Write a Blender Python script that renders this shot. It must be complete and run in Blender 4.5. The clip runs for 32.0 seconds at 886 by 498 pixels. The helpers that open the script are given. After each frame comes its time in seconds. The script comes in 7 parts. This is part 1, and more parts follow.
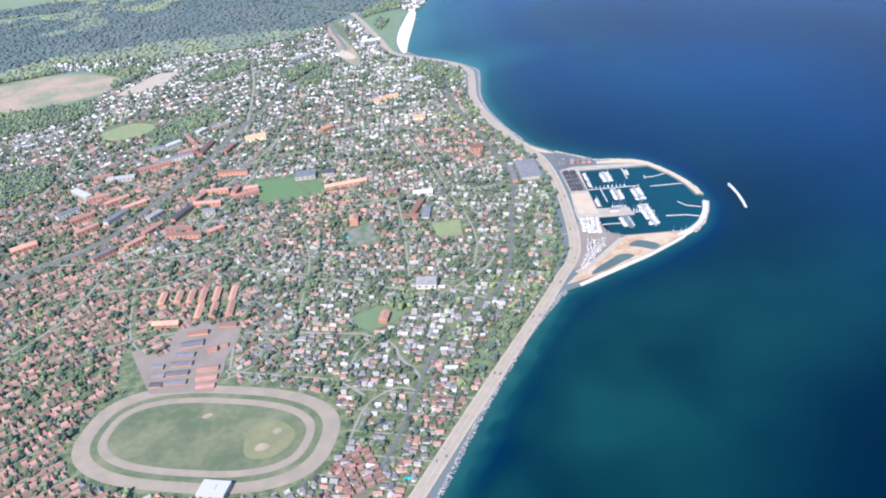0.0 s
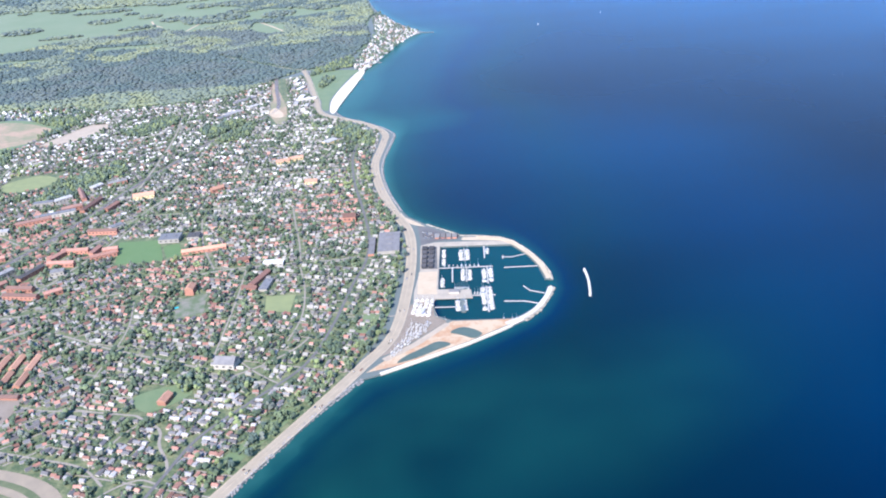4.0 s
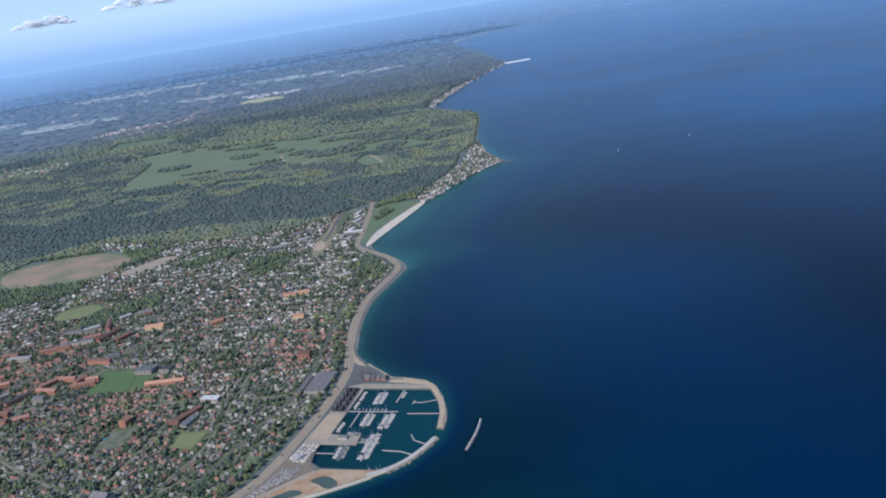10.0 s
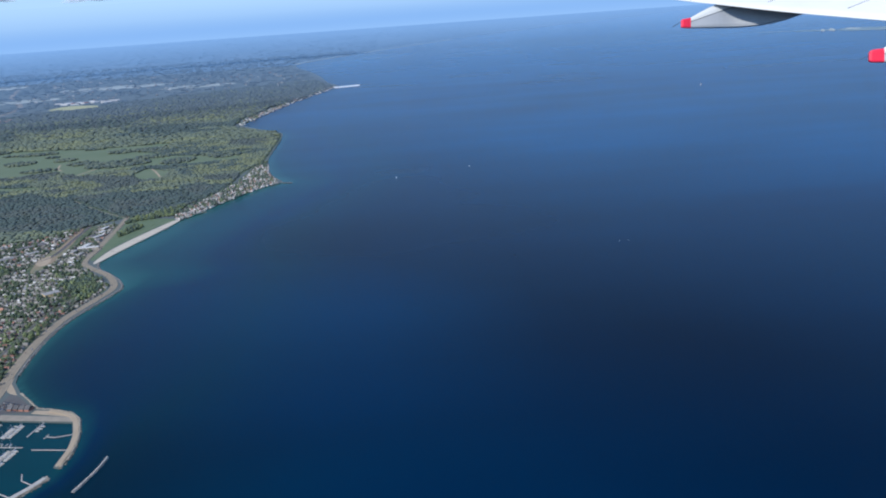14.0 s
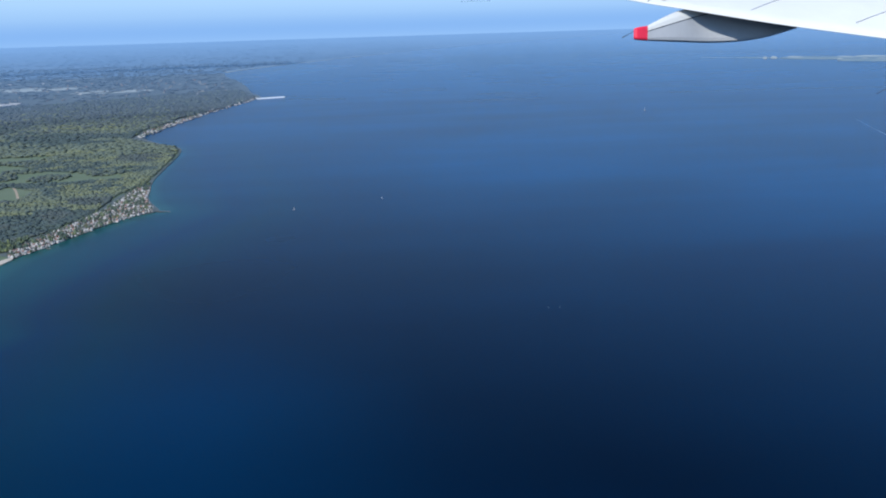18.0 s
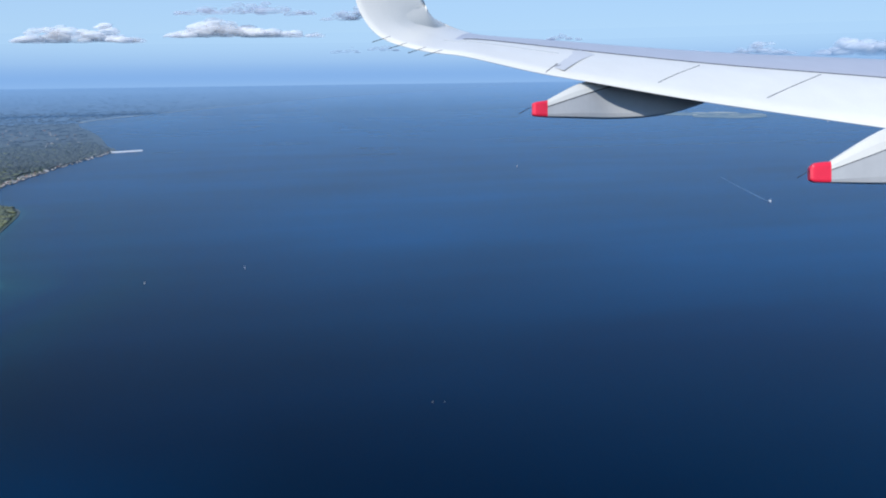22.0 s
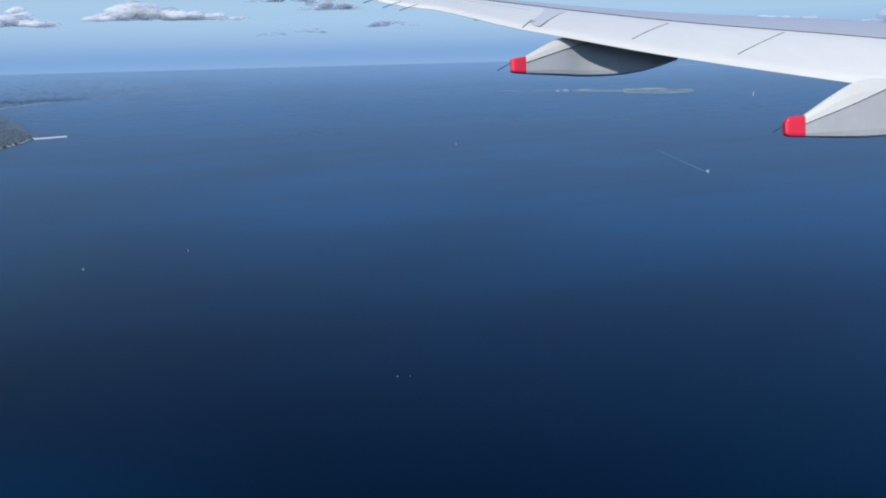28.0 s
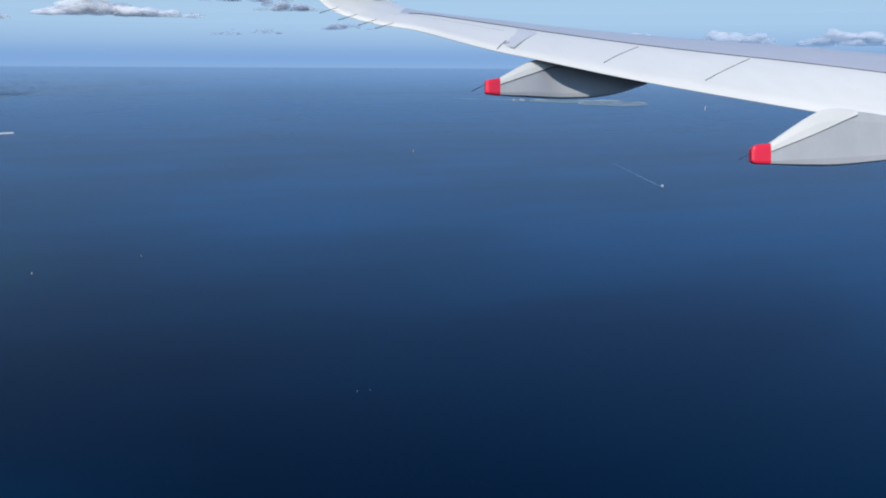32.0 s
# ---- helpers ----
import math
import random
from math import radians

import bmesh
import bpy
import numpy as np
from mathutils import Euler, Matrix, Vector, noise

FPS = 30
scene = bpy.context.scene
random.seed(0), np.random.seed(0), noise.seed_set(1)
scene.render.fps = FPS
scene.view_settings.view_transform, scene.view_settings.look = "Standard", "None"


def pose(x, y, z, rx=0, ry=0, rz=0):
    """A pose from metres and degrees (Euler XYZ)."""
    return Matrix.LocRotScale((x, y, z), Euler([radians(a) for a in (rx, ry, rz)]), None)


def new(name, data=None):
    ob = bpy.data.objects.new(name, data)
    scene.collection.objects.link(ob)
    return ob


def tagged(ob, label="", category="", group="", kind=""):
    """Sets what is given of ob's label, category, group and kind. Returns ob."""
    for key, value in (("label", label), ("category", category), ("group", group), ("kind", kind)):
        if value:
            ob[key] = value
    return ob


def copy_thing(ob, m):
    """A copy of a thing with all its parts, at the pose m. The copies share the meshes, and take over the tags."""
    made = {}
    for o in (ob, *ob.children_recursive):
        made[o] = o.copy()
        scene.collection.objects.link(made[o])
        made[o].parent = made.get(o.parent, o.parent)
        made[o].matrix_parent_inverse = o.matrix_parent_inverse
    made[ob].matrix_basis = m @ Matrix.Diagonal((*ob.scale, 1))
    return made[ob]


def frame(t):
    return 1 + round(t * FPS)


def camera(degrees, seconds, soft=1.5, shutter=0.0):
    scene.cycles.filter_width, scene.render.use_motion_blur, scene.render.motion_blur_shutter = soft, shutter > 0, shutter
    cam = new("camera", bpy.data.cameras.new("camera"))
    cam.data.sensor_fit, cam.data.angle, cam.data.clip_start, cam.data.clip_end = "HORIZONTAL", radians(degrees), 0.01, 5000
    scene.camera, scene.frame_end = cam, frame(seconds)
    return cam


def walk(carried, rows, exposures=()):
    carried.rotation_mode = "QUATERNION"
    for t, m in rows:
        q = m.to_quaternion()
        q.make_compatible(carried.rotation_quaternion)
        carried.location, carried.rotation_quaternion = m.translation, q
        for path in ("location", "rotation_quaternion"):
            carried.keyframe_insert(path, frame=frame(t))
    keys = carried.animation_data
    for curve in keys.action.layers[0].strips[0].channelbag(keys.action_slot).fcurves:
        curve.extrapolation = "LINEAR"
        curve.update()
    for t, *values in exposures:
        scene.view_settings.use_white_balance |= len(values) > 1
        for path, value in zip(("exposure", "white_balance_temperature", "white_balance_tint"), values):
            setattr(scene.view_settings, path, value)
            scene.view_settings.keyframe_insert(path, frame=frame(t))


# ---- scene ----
from mathutils.geometry import delaunay_2d_cdt

# ---- camera: an aircraft cabin window, gliding east along the coast; metres stand for about 13 m of land ----
cam = camera(53.85, 32.0, soft=2.0)
PATH = [
    (0, 0.00, 0.00, 75.00, -11.47, -28.58, 5.29),
    (0.5, 5.02, 0.35, 74.65, -10.91, -29.06, 6.65),
    (1, 9.94, 0.67, 74.31, -11.93, -27.43, 6.24),
    (1.5, 14.80, 0.82, 73.97, -12.28, -26.35, 4.90),
    (2, 19.73, 1.11, 73.64, -11.21, -26.90, 5.04),
    (2.5, 24.66, 1.38, 73.35, -9.05, -27.57, 6.15),
    (3, 29.57, 1.65, 73.10, -7.06, -27.54, 5.65),
    (3.5, 34.63, 2.00, 72.89, -6.01, -26.69, 4.26),
    (4, 39.85, 2.84, 72.74, -7.50, -24.99, 4.42),
    (4.5, 44.93, 3.35, 72.67, -8.33, -23.48, 6.55),
    (6.5, 63.71, 2.79, 72.84, -5.23, -20.45, 5.18),
    (7, 68.30, 2.67, 72.88, -4.87, -20.92, 5.26),
    (7.5, 72.95, 2.49, 72.89, -4.17, -21.22, 6.69),
    (8, 77.77, 2.45, 72.87, -3.06, -20.24, 7.29),
    (8.5, 82.70, 2.52, 72.82, -0.25, -19.77, 6.68),
    (9, 87.66, 2.70, 72.71, 4.33, -18.91, 6.85),
    (9.5, 92.51, 3.11, 72.54, 6.08, -16.54, 8.67),
    (10, 97.29, 3.48, 72.29, 5.90, -16.16, 8.64),
    (10.5, 102.10, 3.13, 72.19, 4.85, -17.37, 5.03),
    (11, 107.21, 2.35, 72.55, 4.17, -18.04, 2.41),
    (11.5, 112.64, 1.14, 73.11, 3.02, -18.42, 1.87),
    (12, 118.56, 0.03, 73.18, 1.34, -17.87, 3.02),
    (12.5, 124.64, -0.06, 71.62, -0.23, -16.51, 4.05),
    (13, 128.02, 3.49, 69.89, -0.84, -15.17, 3.41),
    (13.5, 129.82, 9.08, 67.45, -1.75, -15.60, 4.04),
    (14, 131.17, 14.70, 64.76, -2.49, -15.25, 3.96),
    (14.5, 132.61, 19.79, 62.62, -2.88, -15.22, 3.72),
    (16.5, 139.97, 42.46, 60.93, -3.29, -14.00, 3.34),
    (17, 142.15, 49.69, 61.47, -4.71, -14.53, 3.46),
    (17.5, 144.24, 57.88, 61.20, -5.35, -15.04, 3.46),
    (18, 145.85, 67.00, 61.36, -5.89, -14.49, 1.70),
    (18.5, 147.59, 76.25, 61.59, -8.04, -13.24, -0.66),
    (19, 149.36, 82.56, 61.86, -10.17, -12.89, -1.25),
    (19.5, 149.92, 85.99, 61.72, -11.28, -13.34, -0.38),
    (20, 149.36, 88.22, 61.16, -11.08, -13.67, 1.22),
    (20.5, 148.91, 90.15, 60.22, -11.03, -13.11, 1.79),
    (21, 148.99, 90.72, 60.51, -12.03, -11.84, 1.19),
    (21.5, 148.98, 90.00, 62.12, -13.22, -11.01, 0.67),
    (22, 148.86, 89.07, 63.68, -14.27, -11.47, 0.76),
    (22.5, 147.79, 89.42, 65.04, -15.19, -12.21, 0.24),
    (23, 146.24, 90.59, 64.61, -15.60, -12.60, 0.39),
    (23.5, 144.58, 91.95, 62.65, -15.44, -12.54, 1.49),
    (24, 144.24, 92.33, 61.02, -15.03, -12.24, 2.39),
    (24.5, 144.58, 92.11, 60.11, -14.93, -11.93, 2.97),
    (25, 145.11, 91.62, 59.61, -15.42, -11.70, 3.09),
    (25.5, 145.50, 91.32, 60.58, -16.28, -11.92, 2.70),
    (27.5, 144.59, 92.83, 60.82, -18.51, -12.77, 1.86),
    (28, 144.29, 93.31, 60.94, -18.91, -12.71, 1.49),
    (28.5, 144.00, 93.72, 61.02, -19.43, -12.88, 1.42),
    (29, 143.71, 94.22, 61.37, -20.10, -12.84, 1.39),
    (29.5, 143.24, 94.98, 61.52, -20.11, -12.67, 1.28),
    (30, 143.09, 95.37, 60.54, -20.07, -12.99, 0.53),
    (30.5, 143.00, 95.49, 59.51, -20.18, -12.70, 0.81),
    (31, 142.93, 95.34, 59.83, -20.53, -12.12, 0.83),
    (31.5, 142.94, 95.14, 61.64, -21.44, -12.13, 0.06),
    (32, 142.73, 95.07, 62.54, -21.72, -12.40, -0.31),
]
EXPOSURES = [(0, 1.62, 4970, 16), (2, 1.69, 4970, 16), (4, 1.72, 4970, 16), (7, 1.14, 4970, 16), (8, 1.10, 5020, 15), (9, 0.92, 5020, 14), (10, 0.36, 5020, 13), (11, 0.9, 4920, 12), (12, 0.90, 4920, 11), (13, 0.35, 4920, 10), (14, 0.3, 4920, 10), (17, 0.28, 4920, 9), (18, 0.27, 4920, 9), (19, 0.08, 4940, 9), (20, 0.45, 4900, 8), (21, 0.13, 5070, 10), (22, 0.15, 5020, 9), (23, -0.03, 5110, 10), (32, -0.03, 5130, 10)]
walk(cam, [(t, pose(x, y, z, 90 + pitch, roll, yaw)) for t, x, y, z, yaw, pitch, roll in PATH], EXPOSURES)

# ---- light: clear hazy sky, sun from the south, a little west ----
SUN_AZ, SUN_EL = 210.0, 41.0
world = bpy.data.worlds.new("sky")
scene.world = world
world.use_nodes = True
wn = world.node_tree
sky = wn.nodes.new("ShaderNodeTexSky")
sky.sky_type, sky.sun_disc = "NISHITA", False
sky.sun_elevation, sky.sun_rotation = radians(SUN_EL), radians(SUN_AZ)
sky.altitude, sky.air_density, sky.dust_density, sky.ozone_density = 900, 1.0, 0.2, 4.0
wn.nodes["Background"].inputs["Strength"].default_value = 0.10
# summer haze: pale and grey blue low down, thinning upwards
coord = wn.nodes.new("ShaderNodeTexCoord")
split = wn.nodes.new("ShaderNodeSeparateXYZ")
wn.links.new(coord.outputs["Generated"], split.inputs["Vector"])
low = wn.nodes.new("ShaderNodeValToRGB")
low.color_ramp.interpolation = "EASE"
for k, (at, col) in enumerate(((0.0, (0.47, 0.56, 0.60)), (0.08, (0.47, 0.55, 0.58)), (0.24, (0.32, 0.42, 0.56)), (0.52, (0.13, 0.25, 0.46)))):
    e = low.color_ramp.elements[k] if k < 2 else low.color_ramp.elements.new(at)
    e.position, e.color = at, (*col, 1)
thin = wn.nodes.new("ShaderNodeMapRange")
thin.interpolation_type = "SMOOTHSTEP"
thin.inputs["From Max"].default_value = 0.5
thin.inputs["To Min"].default_value, thin.inputs["To Max"].default_value = 0.84, 0.5
gain = wn.nodes.new("ShaderNodeVectorMath")
gain.operation = "SCALE"
gain.inputs["Scale"].default_value = 10.0
haze = wn.nodes.new("ShaderNodeMix")
haze.data_type = "RGBA"
wn.links.new(split.outputs["Z"], low.inputs["Fac"])
wn.links.new(split.outputs["Z"], thin.inputs["Value"])
wn.links.new(low.outputs["Color"], gain.inputs[0])
wn.links.new(thin.outputs[0], haze.inputs["Factor"])
wn.links.new(gain.outputs[0], haze.inputs["B"])
wn.links.new(sky.outputs["Color"], haze.inputs["A"])
wn.links.new(haze.outputs["Result"], wn.nodes["Background"].inputs["Color"])
sun_data = bpy.data.lights.new("sun", "SUN")
sun_data.energy, sun_data.angle, sun_data.color = 4.6, radians(0.53), (1.0, 0.85, 0.66)
sun = new("sun", sun_data)
sun.matrix_world = pose(0, 0, 400, 90 - SUN_EL, 0, 180 - SUN_AZ)

# ---- materials ----
MATS = {}


def mat(name, colour, second=None, scale=1.0, rough=0.85, metal=0.0, bump=0.0, fine=6.0, island=0.0, random_ob=0.0, spec=0.3, threshold=None, sheen=0.0):
    """Two colours mixed by a coarse and a fine noise, with bump, and brightness that varies from piece to piece."""
    m = bpy.data.materials.new(name)
    m.use_nodes = True
    nt = m.node_tree
    bs = nt.nodes["Principled BSDF"]
    bs.inputs["Roughness"].default_value, bs.inputs["Metallic"].default_value = rough, metal
    bs.inputs["Specular IOR Level"].default_value = spec
    # blue-tinted sheen imitates distance haze on surfaces seen at a flat angle
    bs.inputs["Sheen Weight"].default_value, bs.inputs["Sheen Roughness"].default_value = sheen, 0.5
    bs.inputs["Sheen Tint"].default_value = (0.75, 0.87, 1.0, 1)
    geo = nt.nodes.new("ShaderNodeNewGeometry")
    a, b = nt.nodes.new("ShaderNodeTexNoise"), nt.nodes.new("ShaderNodeTexNoise")
    a.inputs["Scale"].default_value, b.inputs["Scale"].default_value = scale, scale * fine
    a.inputs["Detail"].default_value, b.inputs["Detail"].default_value = 4, 5
    for n in (a, b):
        nt.links.new(geo.outputs["Position"], n.inputs["Vector"])
    add = nt.nodes.new("ShaderNodeMath")
    add.operation = "MULTIPLY_ADD"
    nt.links.new(b.outputs["Fac"], add.inputs[0])
    add.inputs[1].default_value = 0.5
    nt.links.new(a.outputs["Fac"], add.inputs[2])
    ramp = nt.nodes.new("ShaderNodeMapRange")
    lo, hi = threshold or (0.5, 1.0)
    ramp.inputs["From Min"].default_value, ramp.inputs["From Max"].default_value = lo, hi
    nt.links.new(add.outputs[0], ramp.inputs["Value"])
    mix = nt.nodes.new("ShaderNodeMix")
    mix.data_type = "RGBA"
    nt.links.new(ramp.outputs[0], mix.inputs["Factor"])
    second = second or tuple(c * 0.72 for c in colour)
    mix.inputs["A"].default_value, mix.inputs["B"].default_value = (*colour, 1), (*second, 1)
    out = mix.outputs["Result"]
    if island or random_ob:
        hsv = nt.nodes.new("ShaderNodeHueSaturation")
        rng = nt.nodes.new("ShaderNodeMapRange")
        amount = island or random_ob
        rng.inputs["To Min"].default_value, rng.inputs["To Max"].default_value = 1 - amount, 1 + amount
        if island:
            nt.links.new(geo.outputs["Random Per Island"], rng.inputs["Value"])
        else:
            info = nt.nodes.new("ShaderNodeObjectInfo")
            nt.links.new(info.outputs["Random"], rng.inputs["Value"])
        nt.links.new(rng.outputs[0], hsv.inputs["Value"])
        nt.links.new(out, hsv.inputs["Color"])
        out = hsv.outputs["Color"]
    nt.links.new(out, bs.inputs["Base Color"])
    if bump:
        bp = nt.nodes.new("ShaderNodeBump")
        bp.inputs["Strength"].default_value, bp.inputs["Distance"].default_value = bump, 0.3 / (scale * fine)
        nt.links.new(b.outputs["Fac"], bp.inputs["Height"])
        nt.links.new(bp.outputs["Normal"], bs.inputs["Normal"])
    MATS[name] = m
    return m


def water_material(name, deep, near, south, mid, shallow, rough):
    """Water whose body colour follows the depth and a brighter blue set by place, clouded by a slow unevenness."""
    m = bpy.data.materials.new(name)
    m.use_nodes = True
    nt = m.node_tree
    bs = nt.nodes["Principled BSDF"]
    bs.subsurface_method = "BURLEY"
    bs.inputs["Subsurface Weight"].default_value, bs.inputs["Subsurface Scale"].default_value = 1.0, 250.0
    bs.inputs["Subsurface Radius"].default_value = (1.0, 1.0, 1.0)
    bs.inputs["IOR"].default_value, bs.inputs["Specular IOR Level"].default_value = 1.33, 0.085
    att = nt.nodes.new("ShaderNodeAttribute")
    att.attribute_name = "depth"
    geo = nt.nodes.new("ShaderNodeNewGeometry")
    big = nt.nodes.new("ShaderNodeTexNoise")
    big.inputs["Scale"].default_value, big.inputs["Detail"].default_value = 0.018, 1
    nt.links.new(geo.outputs["Position"], big.inputs["Vector"])
    wob = nt.nodes.new("ShaderNodeMath")
    wob.operation = "MULTIPLY_ADD"
    sub = nt.nodes.new("ShaderNodeMath")
    sub.operation = "SUBTRACT"
    sub.inputs[1].default_value = 0.5
    nt.links.new(big.outputs["Fac"], sub.inputs[0])
    nt.links.new(sub.outputs[0], wob.inputs[0])
    wob.inputs[1].default_value = 0.12
    nt.links.new(att.outputs["Fac"], wob.inputs[2])
    ramp = nt.nodes.new("ShaderNodeValToRGB")
    els = ramp.color_ramp.elements
    els[0].position, els[0].color = 0.0, (*shallow, 1)
    els[1].position, els[1].color = 1.0, (*deep, 1)
    e = els.new(0.22)
    e.color = (*mid, 1)
    e = els.new(0.5)
    e.color = (*near, 1)
    e = els.new(0.72)
    e.color = (*south, 1)
    nt.links.new(wob.outputs[0], ramp.inputs["Fac"])
    shoal = nt.nodes.new("ShaderNodeAttribute")
    shoal.attribute_name = "shoal"
    bed = nt.nodes.new("ShaderNodeMix")
    bed.data_type = "RGBA"
    bed.inputs["B"].default_value = (0.0078, 0.0450, 0.0415, 1)
    nt.links.new(shoal.outputs["Fac"], bed.inputs["Factor"])
    nt.links.new(ramp.outputs["Color"], bed.inputs["A"])
    offing = nt.nodes.new("ShaderNodeAttribute")
    offing.attribute_name = "offing"
    blue = nt.nodes.new("ShaderNodeMix")
    blue.data_type = "RGBA"
    blue.inputs["B"].default_value = (0.0036, 0.0390, 0.1120, 1)
    nt.links.new(offing.outputs["Fac"], blue.inputs["Factor"])
    nt.links.new(bed.outputs["Result"], blue.inputs["A"])
    # wind streaks: long and narrow, across the sound
    lay = nt.nodes.new("ShaderNodeMapping")
    lay.inputs["Rotation"].default_value = (0, 0, 0.12)
    lay.inputs["Scale"].default_value = (0.006, 0.03, 1.0)
    nt.links.new(geo.outputs["Position"], lay.inputs["Vector"])
    wind = nt.nodes.new("ShaderNodeTexNoise")
    wind.inputs["Scale"].default_value, wind.inputs["Detail"].default_value = 1.0, 1.5
    nt.links.new(lay.outputs["Vector"], wind.inputs["Vector"])
    tone = nt.nodes.new("ShaderNodeMapRange")
    tone.inputs["From Min"].default_value, tone.inputs["From Max"].default_value = 0.3, 0.7
    tone.inputs["To Min"].default_value, tone.inputs["To Max"].default_value = 0.91, 1.09
    nt.links.new(wind.outputs["Fac"], tone.inputs["Value"])
    streak = nt.nodes.new("ShaderNodeHueSaturation")
    nt.links.new(tone.outputs[0], streak.inputs["Value"])
    nt.links.new(blue.outputs["Result"], streak.inputs["Color"])
    nt.links.new(streak.outputs["Color"], bs.inputs["Base Color"])
    bs.inputs["Roughness"].default_value = rough
    MATS[name] = m
    return m


water_material("sea", (0.0002, 0.0040, 0.0140), (0.0012, 0.0150, 0.0410), (0.0014, 0.0135, 0.0215), (0.009, 0.052, 0.060), (0.040, 0.140, 0.120), 0.26)
# plain greyed towards blue: some distance haze is mixed into this colour
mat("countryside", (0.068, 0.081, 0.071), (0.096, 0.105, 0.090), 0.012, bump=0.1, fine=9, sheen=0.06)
# far land: blue aerial haze put into the base colour
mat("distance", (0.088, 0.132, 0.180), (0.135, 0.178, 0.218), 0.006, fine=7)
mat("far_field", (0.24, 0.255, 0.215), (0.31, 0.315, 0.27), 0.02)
# distant copses: pale blue haze tinted into the leaf colour
mat("woods_hazed", (0.090, 0.105, 0.110), (0.072, 0.088, 0.096), 0.02, island=0.2, sheen=0.1)
mat("town_ground", (0.043, 0.062, 0.023), (0.128, 0.128, 0.058), 0.8, bump=0.3, fine=4, sheen=0.04, threshold=(0.62, 0.95))
mat("forest_floor", (0.060, 0.088, 0.040), (0.085, 0.10, 0.05), 0.15, sheen=0.06)
mat("meadow", (0.100, 0.128, 0.058), (0.125, 0.145, 0.075), 0.05, fine=7, sheen=0.03)
mat("grass", (0.080, 0.110, 0.044), (0.105, 0.128, 0.054), 0.3, bump=0.2, sheen=0.06)
mat("dry_turf", (0.066, 0.080, 0.036), (0.125, 0.12, 0.062), 0.16, fine=6, threshold=(0.6, 0.95))
mat("worn_turf", (0.150, 0.140, 0.062), (0.105, 0.108, 0.050), 0.35, fine=6)
mat("yard_paving", (0.135, 0.107, 0.077), (0.175, 0.142, 0.105), 0.3)
mat("pitch", (0.070, 0.112, 0.038), (0.082, 0.122, 0.044), 0.5)
mat("pitch_dry", (0.165, 0.175, 0.070), (0.125, 0.14, 0.06), 0.5)
mat("tan_earth", (0.25, 0.178, 0.115), (0.135, 0.14, 0.075), 0.10, fine=7, threshold=(0.64, 0.92))
mat("sand", (0.36, 0.285, 0.19), (0.29, 0.225, 0.145), 0.25, bump=0.2)
mat("orange_sand", (0.32, 0.245, 0.155), (0.27, 0.16, 0.085), 0.32, bump=0.2, fine=5, threshold=(0.66, 0.88))
mat("beach_sand", (0.47, 0.41, 0.315), (0.40, 0.345, 0.26), 0.3)
mat("gravel", (0.29, 0.235, 0.165), (0.23, 0.188, 0.135), 0.6)
mat("track_clay", (0.213, 0.170, 0.113), (0.165, 0.135, 0.094), 0.4)
mat("promenade", (0.30, 0.24, 0.160), (0.225, 0.182, 0.124), 0.5)
mat("shore_road", (0.25, 0.205, 0.14), (0.20, 0.166, 0.116), 0.6)
mat("ship_white", (0.85, 0.84, 0.82), (0.78, 0.77, 0.75), 2.0, rough=0.35, spec=0.5)
mat("asphalt", (0.078, 0.073, 0.068), (0.104, 0.097, 0.089), 0.6)
mat("pale_road", (0.205, 0.175, 0.135), (0.165, 0.145, 0.115), 0.6)
mat("rail_ballast", (0.098, 0.084, 0.075), (0.15, 0.125, 0.105), 0.5)
mat("steel", (0.35, 0.34, 0.33), rough=0.4, metal=0.8)
mat("stone", (0.33, 0.285, 0.215), (0.24, 0.208, 0.158), 2.0, island=0.25, bump=0.4)
mat("pale_stone", (0.44, 0.41, 0.355), (0.33, 0.305, 0.26), 2.0, island=0.2, bump=0.4)
mat("dark_stone", (0.13, 0.12, 0.11), (0.22, 0.20, 0.18), 1.5, island=0.35, bump=0.4)
mat("concrete", (0.29, 0.245, 0.18), (0.215, 0.185, 0.14), 0.7)
mat("timber", (0.410, 0.377, 0.328), (0.328, 0.295, 0.254), 2.0, random_ob=0.1)
mat("roof_red", (0.225, 0.112, 0.078), (0.165, 0.084, 0.062), 1.5, island=0.45)
mat("roof_red_one", (0.225, 0.118, 0.082), (0.165, 0.088, 0.064), 1.5, random_ob=0.55)
mat("roof_orange", (0.33, 0.178, 0.108), (0.25, 0.135, 0.085), 0.5, random_ob=0.2)
mat("roof_white", (0.46, 0.44, 0.40), (0.36, 0.345, 0.315), 1.2, random_ob=0.3)
mat("roof_brown_red", (0.255, 0.140, 0.098), (0.19, 0.108, 0.08), 0.6, random_ob=0.15)
mat("roof_brown", (0.164, 0.090, 0.066), (0.123, 0.074, 0.057), 1.2, random_ob=0.25)
mat("roof_grey", (0.105, 0.097, 0.094), (0.068, 0.064, 0.063), 1.2, island=0.55)
mat("roof_grey_one", (0.118, 0.109, 0.102), (0.080, 0.075, 0.072), 1.2, random_ob=0.5)
mat("roof_pale", (0.211, 0.194, 0.163), (0.150, 0.140, 0.122), 1.2, island=0.45)
mat("roof_pale_one", (0.232, 0.217, 0.196), (0.225, 0.212, 0.198), 1.2, random_ob=0.4)
mat("yard_green", (0.075, 0.095, 0.045), (0.15, 0.135, 0.105), 0.6, threshold=(0.66, 0.95))
mat("roof_black", (0.045, 0.043, 0.045), (0.03, 0.029, 0.03), 1.2, random_ob=0.3)
